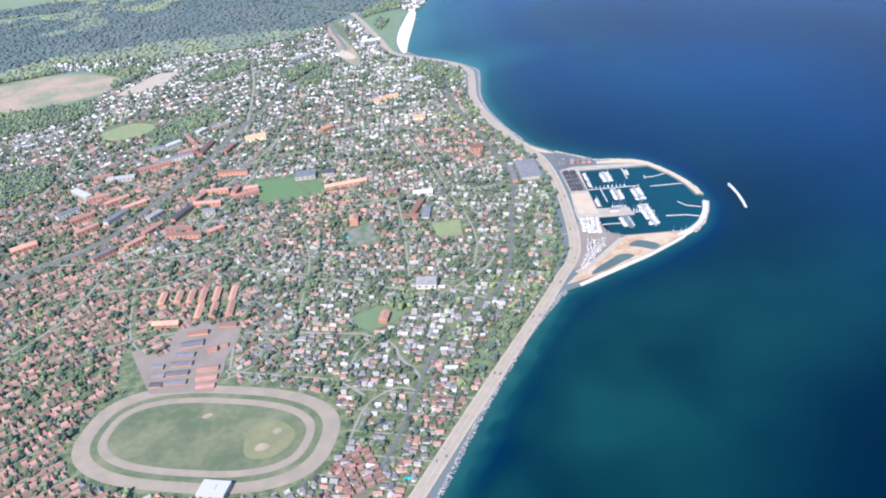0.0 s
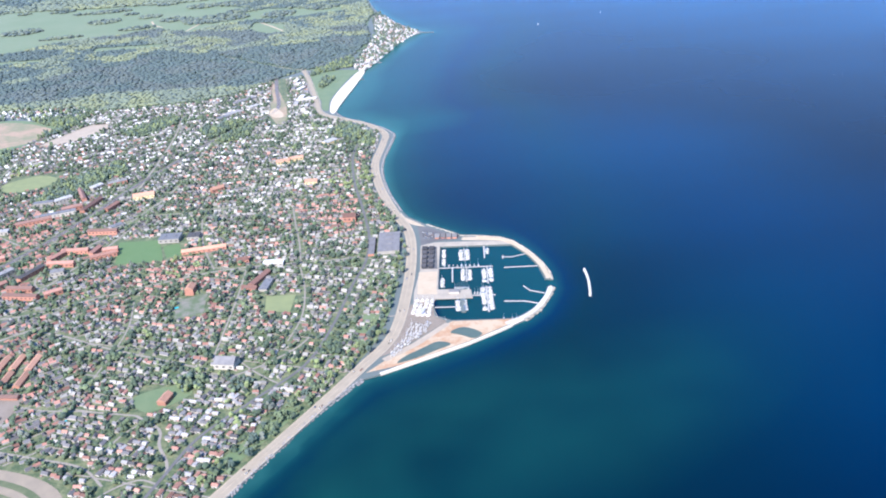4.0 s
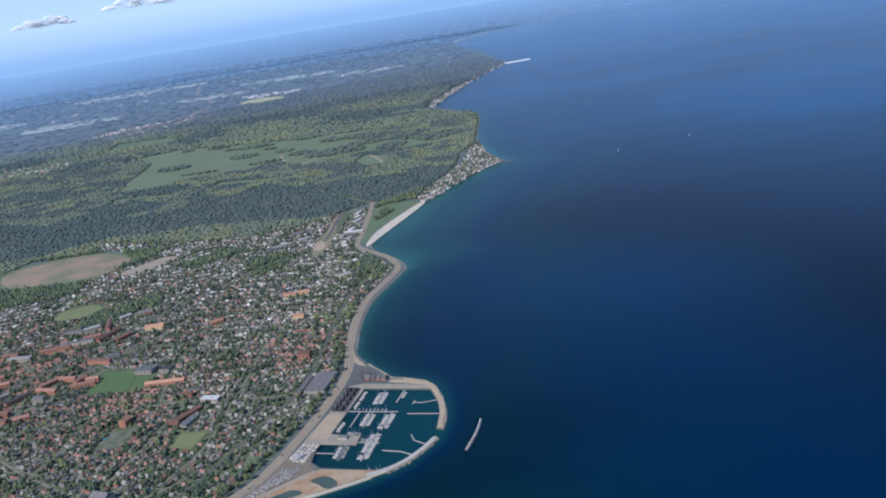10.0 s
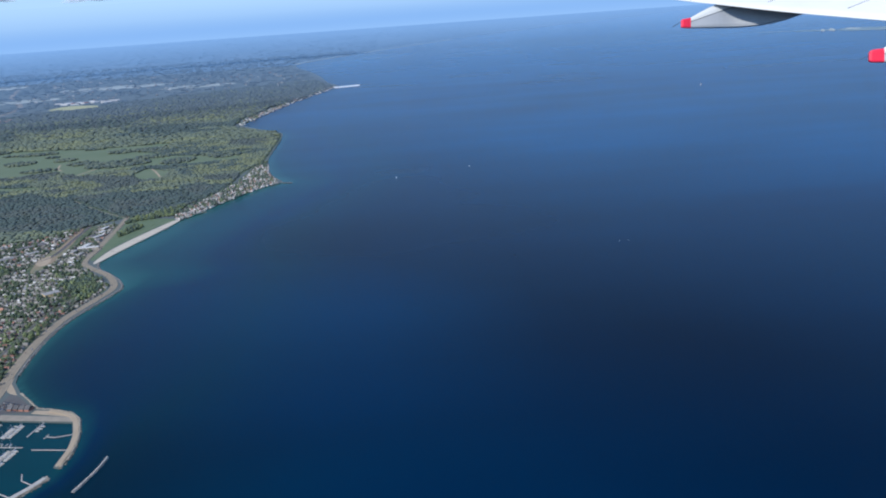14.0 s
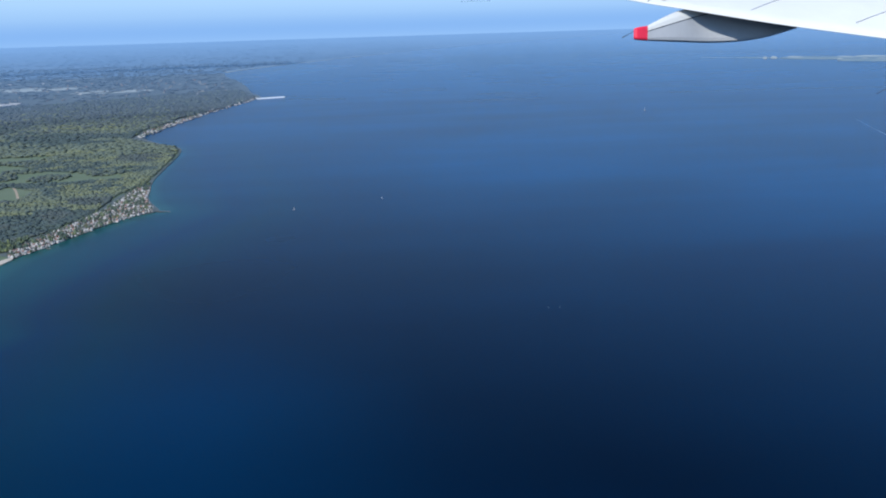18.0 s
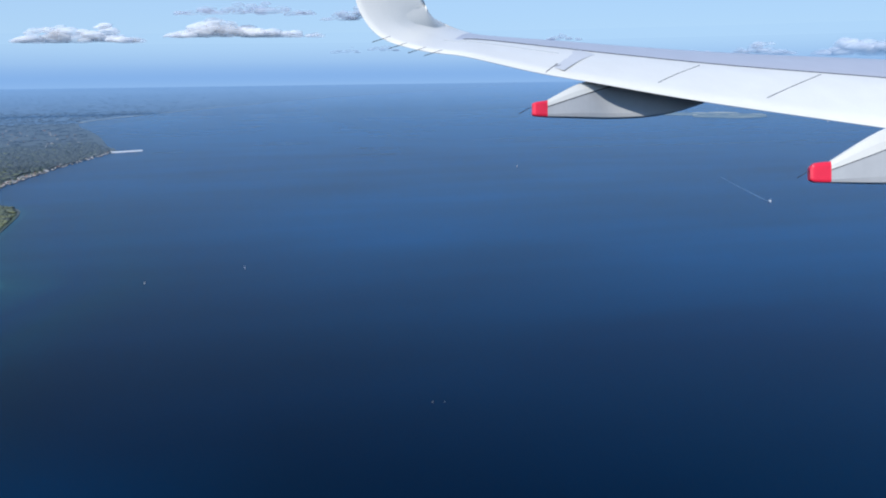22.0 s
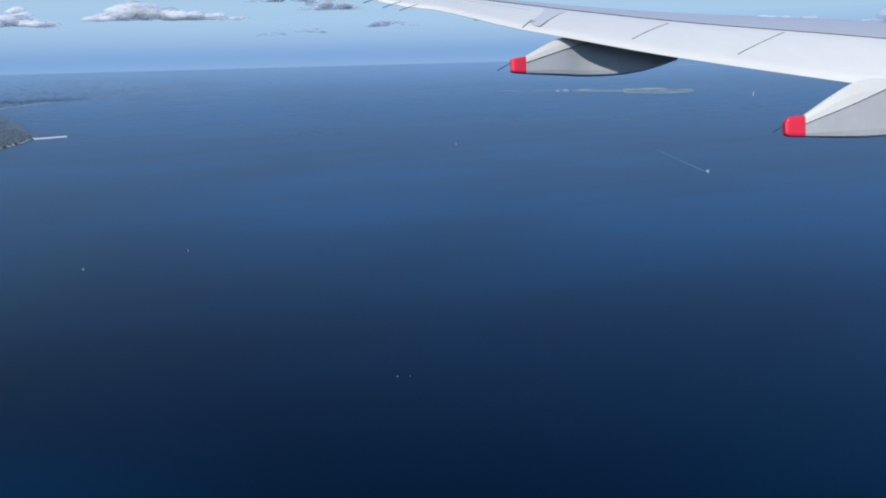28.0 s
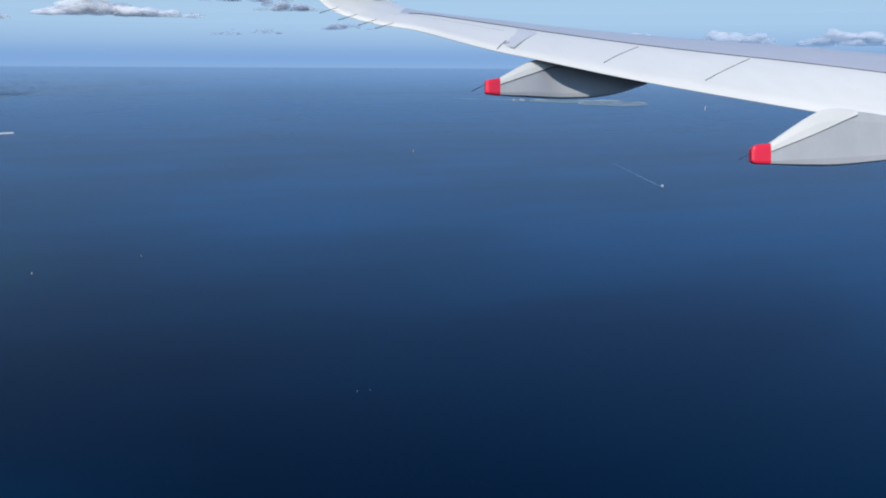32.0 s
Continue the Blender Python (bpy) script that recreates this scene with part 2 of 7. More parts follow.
mat("roof_blue_grey", (0.126, 0.124, 0.124), (0.094, 0.093, 0.094), 0.8, random_ob=0.2)
mat("wall_white", (0.235, 0.213, 0.178), (0.174, 0.157, 0.131), 1.2, island=0.4)
mat("wall_white_one", (0.296, 0.265, 0.213), (0.231, 0.207, 0.170), 1.2, random_ob=0.3)
mat("wall_yellow", (0.508, 0.394, 0.197), (0.451, 0.344, 0.180), 1.2, random_ob=0.15)
mat("wall_brick", (0.295, 0.139, 0.090), (0.246, 0.115, 0.074), 1.2, random_ob=0.2)
mat("window_dark", (0.03, 0.035, 0.04), rough=0.15, spec=0.5)
mat("leaves", (0.110, 0.131, 0.055), (0.069, 0.088, 0.047), 0.25, island=0.2, bump=0.25, fine=4, sheen=0.1)
mat("leaves_fresh", (0.152, 0.172, 0.060), (0.106, 0.126, 0.048), 0.25, island=0.25, bump=0.35, fine=4, sheen=0.1)
mat("leaves_hedge", (0.074, 0.094, 0.040), (0.052, 0.068, 0.034), 0.25, island=0.2, bump=0.25, fine=4, sheen=0.08)
mat("leaves_garden", (0.052, 0.071, 0.038), (0.037, 0.051, 0.030), 0.25, island=0.2, bump=0.25, fine=4, sheen=0.08)
mat("leaves_dark", (0.072, 0.094, 0.066), (0.054, 0.072, 0.052), 0.25, island=0.2, bump=0.25, fine=4, sheen=0.08)
mat("leaves_brown", (0.108, 0.112, 0.080), (0.086, 0.092, 0.068), 0.25, island=0.25, bump=0.35, fine=4, sheen=0.1)
mat("beech_green", (0.114, 0.130, 0.078), (0.084, 0.099, 0.066), 0.12, island=0.14, bump=0.2, fine=4, sheen=0.08)
mat("beech_fresh", (0.140, 0.150, 0.070), (0.100, 0.114, 0.064), 0.12, island=0.2, bump=0.2, fine=4, sheen=0.08)
mat("beech_dark", (0.060, 0.078, 0.064), (0.047, 0.063, 0.054), 0.12, island=0.14, bump=0.2, fine=4, sheen=0.06)
mat("beech_bare", (0.070, 0.082, 0.067), (0.055, 0.066, 0.057), 0.12, island=0.14, bump=0.2, fine=4, sheen=0.06)
# far canopy: leaf green dulled by haze painted into it
mat("leaves_hazed", (0.068, 0.078, 0.070), (0.052, 0.062, 0.060), 0.03, island=0.2, bump=0.3, fine=4, sheen=0.12)
mat("bark", (0.12, 0.09, 0.065), bump=0.5, scale=4)
mat("boat_white", (0.53, 0.49, 0.42), (0.42, 0.39, 0.34), 2.0, rough=0.35, random_ob=0.25, spec=0.5)
mat("boat_deck", (0.508, 0.451, 0.361), (0.451, 0.394, 0.312), 2.0, random_ob=0.2)
mat("boat_cover", (0.10, 0.16, 0.30), (0.08, 0.12, 0.24), 2.0, random_ob=0.5)
mat("alloy", (0.60, 0.60, 0.60), rough=0.35, metal=0.7)
mat("pool_water", (0.049, 0.344, 0.369), (0.041, 0.295, 0.344), 1.0, rough=0.1, spec=0.5)
mat("pond_water", (0.040, 0.060, 0.042), (0.070, 0.084, 0.056), 0.5, rough=0.35, spec=0.4)
mat("foam", (0.20, 0.29, 0.39), (0.07, 0.13, 0.22), 0.5, rough=0.6)
mat("rape_field", (0.35, 0.325, 0.15), (0.29, 0.275, 0.14), 0.05)
mat("wing_white", (0.76, 0.725, 0.635), (0.715, 0.68, 0.595), 0.25, rough=0.32, spec=0.5, fine=10)
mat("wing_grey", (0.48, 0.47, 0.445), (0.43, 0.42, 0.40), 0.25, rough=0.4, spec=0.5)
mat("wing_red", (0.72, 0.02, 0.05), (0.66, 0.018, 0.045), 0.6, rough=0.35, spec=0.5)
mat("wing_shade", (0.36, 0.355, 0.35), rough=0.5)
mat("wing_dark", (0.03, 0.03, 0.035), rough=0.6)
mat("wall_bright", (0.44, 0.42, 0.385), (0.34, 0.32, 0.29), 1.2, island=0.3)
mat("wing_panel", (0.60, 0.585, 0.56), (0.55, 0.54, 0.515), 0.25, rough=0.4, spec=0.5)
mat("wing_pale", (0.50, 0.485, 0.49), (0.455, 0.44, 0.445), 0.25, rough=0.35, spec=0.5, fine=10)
# island green, with blue haze worked into the base colour
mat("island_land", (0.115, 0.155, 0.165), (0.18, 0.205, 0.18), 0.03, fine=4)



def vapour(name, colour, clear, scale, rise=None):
    """Vapour: part scatters light back, part lets it through, the rest is clear; far haze has a density by height and
    emits light of its own in place of scattered sky light.
    """
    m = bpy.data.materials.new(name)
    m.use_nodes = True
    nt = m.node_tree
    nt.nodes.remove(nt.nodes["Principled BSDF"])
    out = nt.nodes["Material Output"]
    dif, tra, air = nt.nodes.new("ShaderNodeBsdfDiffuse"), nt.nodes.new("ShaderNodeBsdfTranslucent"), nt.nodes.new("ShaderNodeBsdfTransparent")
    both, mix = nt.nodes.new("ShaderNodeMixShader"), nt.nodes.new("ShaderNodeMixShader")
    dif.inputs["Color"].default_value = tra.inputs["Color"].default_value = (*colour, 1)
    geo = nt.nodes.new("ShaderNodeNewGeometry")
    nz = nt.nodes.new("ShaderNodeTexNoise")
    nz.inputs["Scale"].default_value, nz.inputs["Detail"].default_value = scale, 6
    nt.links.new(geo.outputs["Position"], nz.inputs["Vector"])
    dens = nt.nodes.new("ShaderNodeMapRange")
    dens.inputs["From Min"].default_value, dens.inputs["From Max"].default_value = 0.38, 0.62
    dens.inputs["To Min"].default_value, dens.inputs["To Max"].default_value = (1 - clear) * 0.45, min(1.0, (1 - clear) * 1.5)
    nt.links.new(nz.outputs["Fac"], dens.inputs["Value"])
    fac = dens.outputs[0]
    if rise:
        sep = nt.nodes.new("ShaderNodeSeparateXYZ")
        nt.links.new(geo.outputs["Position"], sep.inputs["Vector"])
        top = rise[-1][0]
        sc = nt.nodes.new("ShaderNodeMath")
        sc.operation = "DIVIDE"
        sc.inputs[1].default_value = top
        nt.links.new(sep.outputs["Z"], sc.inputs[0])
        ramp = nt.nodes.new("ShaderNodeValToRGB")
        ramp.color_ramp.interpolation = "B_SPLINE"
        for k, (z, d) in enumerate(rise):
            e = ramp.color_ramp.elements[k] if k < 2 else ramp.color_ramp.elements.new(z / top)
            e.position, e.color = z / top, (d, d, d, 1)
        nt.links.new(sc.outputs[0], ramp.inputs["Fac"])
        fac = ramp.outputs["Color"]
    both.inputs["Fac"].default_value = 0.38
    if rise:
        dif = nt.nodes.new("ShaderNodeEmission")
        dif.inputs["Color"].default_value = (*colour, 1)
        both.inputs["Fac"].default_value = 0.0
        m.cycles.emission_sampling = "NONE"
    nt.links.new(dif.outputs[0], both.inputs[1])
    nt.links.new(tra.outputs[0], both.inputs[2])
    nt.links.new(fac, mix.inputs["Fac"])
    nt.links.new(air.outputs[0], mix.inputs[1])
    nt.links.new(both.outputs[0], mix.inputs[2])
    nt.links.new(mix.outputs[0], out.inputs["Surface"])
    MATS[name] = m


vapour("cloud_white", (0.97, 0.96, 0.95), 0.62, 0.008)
# same vapour, with the grey of shaded cloud put into its colour
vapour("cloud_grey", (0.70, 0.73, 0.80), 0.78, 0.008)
# emissive stand-ins for aerial haze, denser near eye height
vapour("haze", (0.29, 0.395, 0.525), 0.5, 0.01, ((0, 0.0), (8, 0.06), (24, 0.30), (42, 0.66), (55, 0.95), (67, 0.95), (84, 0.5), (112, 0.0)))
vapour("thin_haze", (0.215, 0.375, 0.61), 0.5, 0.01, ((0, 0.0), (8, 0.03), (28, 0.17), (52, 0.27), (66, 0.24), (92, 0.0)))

# ---- helpers of this scene ----
rnd = random.Random(7)
nrs = np.random.RandomState(11)


def mesh_of(name, bm, material, smooth=False):
    me = bpy.data.meshes.new(name)
    bm.to_mesh(me)
    bm.free()
    for m in material if isinstance(material, (list, tuple)) else [material]:
        me.materials.append(MATS[m])
    if smooth:
        me.polygons.foreach_set("use_smooth", np.ones(len(me.polygons), bool))
    return me


def part(name, bm, material, parent=None, label="", smooth=False):
    ob = new(name, mesh_of(name, bm, material, smooth))
    ob.parent = parent
    return tagged(ob, label)


def share(name, me, parent, m=None, label=""):
    ob = new(name, me)
    ob.parent = parent
    if m is not None:
        ob.matrix_basis = m
    return tagged(ob, label)


def holder(name, m, label, category, group="", kind=""):
    ob = new(name)
    ob.matrix_basis = m
    ob.empty_display_size = 0.2
    return tagged(ob, label, category, group, kind)


def box(bm, cx, cy, cz, sx, sy, sz, rz=0.0, taper=1.0):
    """A box by its centre and sizes; taper shrinks its top."""
    c, s = math.cos(rz), math.sin(rz)
    vs = []
    for z, k in ((-0.5, 1.0), (0.5, taper)):
        for x, y in ((-0.5, -0.5), (0.5, -0.5), (0.5, 0.5), (-0.5, 0.5)):
            px, py = x * sx * k, y * sy * k
            vs.append(bm.verts.new((cx + px * c - py * s, cy + px * s + py * c, cz + z * sz)))
    for f in ((3, 2, 1, 0), (4, 5, 6, 7), (0, 1, 5, 4), (1, 2, 6, 5), (2, 3, 7, 6), (3, 0, 4, 7)):
        bm.faces.new([vs[i] for i in f])
    return bm


def smooth_line(pts, per=6, closed=False):
    """Catmull-Rom through the points."""
    p = [np.array(q, float) for q in pts]
    n = len(p)
    out = []
    for i in range(n if closed else n - 1):
        a, b, c, d = (p[(i + k) % n] if closed else p[min(max(i + k, 0), n - 1)] for k in (-1, 0, 1, 2))
        for s in range(per):
            t = s / per
            out.append(0.5 * (2 * b + (c - a) * t + (2 * a - 5 * b + 4 * c - d) * t * t + (3 * b - a - 3 * c + d) * t ** 3))
    if not closed:
        out.append(p[-1])
    return np.array(out)


def slab(name, pts, top, thick, material, label, category, kind="structure", parent=None):
    """A flat sheet of that outline with real thickness."""
    bm = bmesh.new()
    vs = [bm.verts.new((x, y, top)) for x, y in pts]
    f = bm.faces.new(vs)
    if f.normal.z < 0 or sum(a[0] * b[1] - b[0] * a[1] for a, b in zip(pts, list(pts[1:]) + [pts[0]])) < 0:
        bmesh.ops.reverse_faces(bm, faces=[f])
    low = [bm.verts.new((v.co.x, v.co.y, top - thick)) for v in f.verts]
    n = len(low)
    fv = list(f.verts)
    for i in range(n):
        bm.faces.new((fv[i], low[i], low[(i + 1) % n], fv[(i + 1) % n]))
    bm.faces.remove(f)
    co = [Vector((v.co.x, v.co.y)) for v in fv]
    cut = delaunay_2d_cdt(co, [], [list(range(n))], 1, 1e-5)
    top_v = [bm.verts.new((q.x, q.y, top)) if not src else fv[src[0]] for q, src in zip(cut[0], cut[3])]
    for tri in cut[2]:
        q = [top_v[k] for k in tri]
        if len(set(q)) == 3:
            nf = bm.faces.new(q)
            a, b, c = (v.co for v in q)
            if (b - a).cross(c - a).z < 0:
                nf.normal_flip()
    ob = part(name, bm, material, parent)
    return tagged(ob, label, category, kind=kind) if parent is None else ob


def ribbon_mesh(bm, pts, width, top, thick, closed=False):
    pts = np.array(pts, float)
    n = len(pts)
    d = np.roll(pts, -1, 0) - np.roll(pts, 1, 0)
    if not closed:
        d[0], d[-1] = pts[1] - pts[0], pts[-1] - pts[-2]
    d /= np.linalg.norm(d, axis=1)[:, None] + 1e-9
    w = np.broadcast_to(np.asarray(width, float), (n,))[:, None]
    left, right = pts + np.c_[-d[:, 1], d[:, 0]] * w / 2, pts - np.c_[-d[:, 1], d[:, 0]] * w / 2
    rows = []
    for i in range(n):
        rows.append([bm.verts.new((*q, z)) for q, z in ((left[i], top - thick), (left[i], top), (right[i], top), (right[i], top - thick))])
    for i in range(n if closed else n - 1):
        a, b = rows[i], rows[(i + 1) % n]
        for k in range(3):
            bm.faces.new((a[k + 1], b[k + 1], b[k], a[k])[::-1])
    if not closed:
        bm.faces.new(rows[0])
        bm.faces.new(rows[-1][::-1])
    return bm


def ribbon(name, pts, width, top, thick, material, label, category, closed=False, kind="structure", parent=None):
    ob = part(name, ribbon_mesh(bmesh.new(), pts, width, top, thick, closed), material, parent)
    return tagged(ob, label, category, kind=kind)


def inside(x, y, polygon):
    """Which of the points lie in the polygon."""
    p = np.array(polygon, float)
    hit = np.zeros(len(x), bool)
    j = len(p) - 1
    for i in range(len(p)):
        cross = ((p[i, 1] > y) != (p[j, 1] > y)) & (x < (p[j, 0] - p[i, 0]) * (y - p[i, 1]) / (p[j, 1] - p[i, 1] + 1e-12) + p[i, 0])
        hit ^= cross
        j = i
    return hit


def off_line(x, y, line):
    """The distance of points from a polyline."""
    line = np.array(line, float)
    best = np.full(len(x), 1e9)
    for a, b in zip(line[:-1], line[1:]):
        ab = b - a
        t = np.clip(((x - a[0]) * ab[0] + (y - a[1]) * ab[1]) / (ab @ ab + 1e-12), 0, 1)
        best = np.minimum(best, np.hypot(x - a[0] - t * ab[0], y - a[1] - t * ab[1]))
    return best


def stuff(name, verts, faces, index, materials, label, category, smooth=False, parent=None):
    """Very many small pieces, joined into one mesh. faces: an array of triangles or quads."""
    me = bpy.data.meshes.new(name)
    n, k = faces.shape
    me.vertices.add(len(verts))
    me.vertices.foreach_set("co", np.ascontiguousarray(verts, np.float32).ravel())
    me.loops.add(n * k)
    me.loops.foreach_set("vertex_index", np.ascontiguousarray(faces, np.int32).ravel())
    me.polygons.add(n)
    me.polygons.foreach_set("loop_start", np.arange(0, n * k, k, dtype=np.int32))
    for m in materials:
        me.materials.append(MATS[m])
    me.polygons.foreach_set("material_index", np.ascontiguousarray(index, np.int32))
    me.polygons.foreach_set("use_smooth", np.full(n, smooth))
    me.update(calc_edges=True)
    ob = new(name, me)
    ob.parent = parent
    return tagged(ob, label, category, kind="stuff")


def crown_shape(seed, sub, rough):
    """An uneven leafy clump about one metre wide, standing on z = 0."""
    bm = bmesh.new()
    bmesh.ops.create_icosphere(bm, subdivisions=sub, radius=0.5)
    for v in bm.verts:
        n = noise.noise(v.co * 3.1 + Vector((seed * 9.1, seed * 3.7, seed)))
        n2 = noise.noise(v.co * 7.3 + Vector((seed, 5.0, seed * 2.3)))
        v.co *= 1.0 + rough * n + rough * 0.6 * n2
        v.co.z = v.co.z * 0.95 + 0.42
    vs = np.array([v.co[:] for v in bm.verts])
    fs = np.array([[v.index for v in f.verts] for f in bm.faces])
    bm.free()
    return vs, fs


def clump_shape(seed, lobes=4):
    """A broken crown of uneven lobes, about one metre wide, standing on z = 0."""
    rr = random.Random(seed)
    bm = bmesh.new()
    for k in range(lobes):
        a, q = k * 1.9 + rr.uniform(0, 1.2), rr.uniform(0.14, 0.3)
        m = pose(q * math.cos(a), q * math.sin(a), 0.3 + 0.32 * (k == 0) + rr.uniform(0, 0.16), rr.uniform(0, 90), rr.uniform(0, 90), rr.uniform(0, 90))
        bmesh.ops.create_icosphere(bm, subdivisions=1, radius=rr.uniform(0.2, 0.32) * (1.25 if lobes < 4 else 1), matrix=m)
    for v in bm.verts:
        v.co += Vector((rr.uniform(-1, 1), rr.uniform(-1, 1), rr.uniform(-1, 1))) * 0.05
    vs = np.array([v.co[:] for v in bm.verts])
    fs = np.array([[v.index for v in f.verts] for f in bm.faces])
    bm.free()
    return vs, fs


def scatter(name, x, y, size, kinds, materials, label, category, sub=2, ground=0.25, variants=6, squash=1.0, lobes=4, smooth=False):
    """Leafy clumps at the points, as one mesh."""
    shapes = [clump_shape(s + 1, lobes) if sub == 1 and lobes else crown_shape(s + 1, sub, 0.55) for s in range(variants)]
    pick = nrs.randint(0, variants, len(x))
    turn = nrs.uniform(0, 6.283, len(x))
    tall = nrs.uniform(0.8, 1.25, len(x)) * squash
    allv, allf, alli, base = [], [], [], 0
    for k, (vs, fs) in enumerate(shapes):
        sel = np.where(pick == k)[0]
        if not len(sel):
            continue
        c, s = np.cos(turn[sel])[:, None], np.sin(turn[sel])[:, None]
        sz = size[sel][:, None]
        vx, vy, vz = (vs[:, i][None] * sz for i in range(3))
        pts = np.stack([x[sel][:, None] + vx * c - vy * s, y[sel][:, None] + vx * s + vy * c, ground + vz * tall[sel][:, None]], -1)
        allv.append(pts.reshape(-1, 3))
        allf.append((fs[None] + (np.arange(len(sel)) * len(vs))[:, None, None] + base).reshape(-1, 3))
        alli.append(np.repeat(kinds[sel], len(fs)))
        base += len(sel) * len(vs)
    return stuff(name, np.concatenate(allv), np.concatenate(allf), np.concatenate(alli), materials, label, category, smooth)


def field_noise(x, y, scale, seed):
    return np.array([noise.noise(Vector((a * scale + seed, b * scale, seed * 1.7))) for a, b in zip(x, y)])

# ---- coast line, from south to north, with the marina's quays and moles ----
COAST_SOUTH = [(-30, 20), (-12, 47), (8.0, 76.6), (14.2, 86.3), (22.4, 98.2), (30.1, 108.5), (36.8, 115.6)]
SPIT = [(39.5, 116.2), (43.3, 117.6), (49.0, 119.7), (54.1, 121.6), (59.5, 124.2), (64.2, 126.7), (67.3, 129.4), (70.1, 133.7), (71.6, 136.6),
        (70.7, 137.3), (69.0, 133.4), (66.4, 130.2), (64.0, 128.4), (62.4, 127.8), (57.0, 128.8), (52.4, 129.8), (50.2, 131.9), (50.0, 135.5), (50.4, 138.2)]
PIER_QUAY = [(54.9, 137.2), (54.4, 132.3), (55.2, 132.1), (55.8, 137.0), (57.0, 136.8), (57.4, 139.8), (51.6, 141.2), (52.9, 150.3), (54.3, 159.4), (61.9, 157.7), (68.0, 156.3)]
NORTH_MOLE = [(70.0, 151.0), (70.9, 146.0), (70.9, 140.3), (72.0, 139.8), (72.3, 142.6), (71.8, 147.6), (70.6, 152.6), (68.7, 157.6), (66.4, 160.4), (61.7, 162.6), (59.2, 163.3), (56.5, 166.7), (52.9, 171.2), (49.6, 176.6)]
COAST_BAY = [(48.3, 181), (46.6, 192), (45.8, 206), (47.2, 218.6), (50.1, 231), (51.2, 237.5), (49.5, 243), (46.0, 249.2), (38.1, 259.6), (35.4, 267), (37.6, 277), (40.9, 290.4),
             (45.7, 313.9), (50.5, 327.2), (58.5, 348.9), (67.2, 369.8), (74.6, 378.0), (71.5, 388), (65.9, 404), (59.0, 445), (57, 480), (54.0, 535), (48, 556), (36, 573), (21, 600), (17, 618), (20.8, 662), (30.5, 742), (52, 850), (61, 893)]
COAST_FAR = [(55, 925), (44, 965), (28, 1065), (3, 1185), (-26, 1300), (-42, 1400)]
FAR_SHORE = [(-42, 1400), (-38, 1460), (5, 1580), (78, 1760), (240, 2110), (520, 2600), (1000, 3300), (1500, 4100), (1900, 5200)]
coast = np.concatenate([smooth_line(COAST_SOUTH, 4), np.array(SPIT), np.array(PIER_QUAY), np.array(NORTH_MOLE), smooth_line(COAST_BAY, 4), smooth_line(COAST_FAR, 3)])
LAND_Z = 0.25
land_outline = [tuple(p) for p in coast] + [(-5200, 1400), (-5200, -3000), (-400, -3000), (-90, -80)]
far_land = [tuple(p) for p in smooth_line(FAR_SHORE, 3)] + [(-5200, 5200), (-5200, 1400)]
slab("backdrop", far_land, LAND_Z, 2.2, "distance", "far land with blue grey haze in its colour", "distance")
ribbon("far_beach", smooth_line(FAR_SHORE[:5], 4)[2:], 7.0, LAND_Z + 0.08, 0.3, "far_field", "pale thread of beach along the distant shore", "beach")
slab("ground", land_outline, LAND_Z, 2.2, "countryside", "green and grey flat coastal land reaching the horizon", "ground")


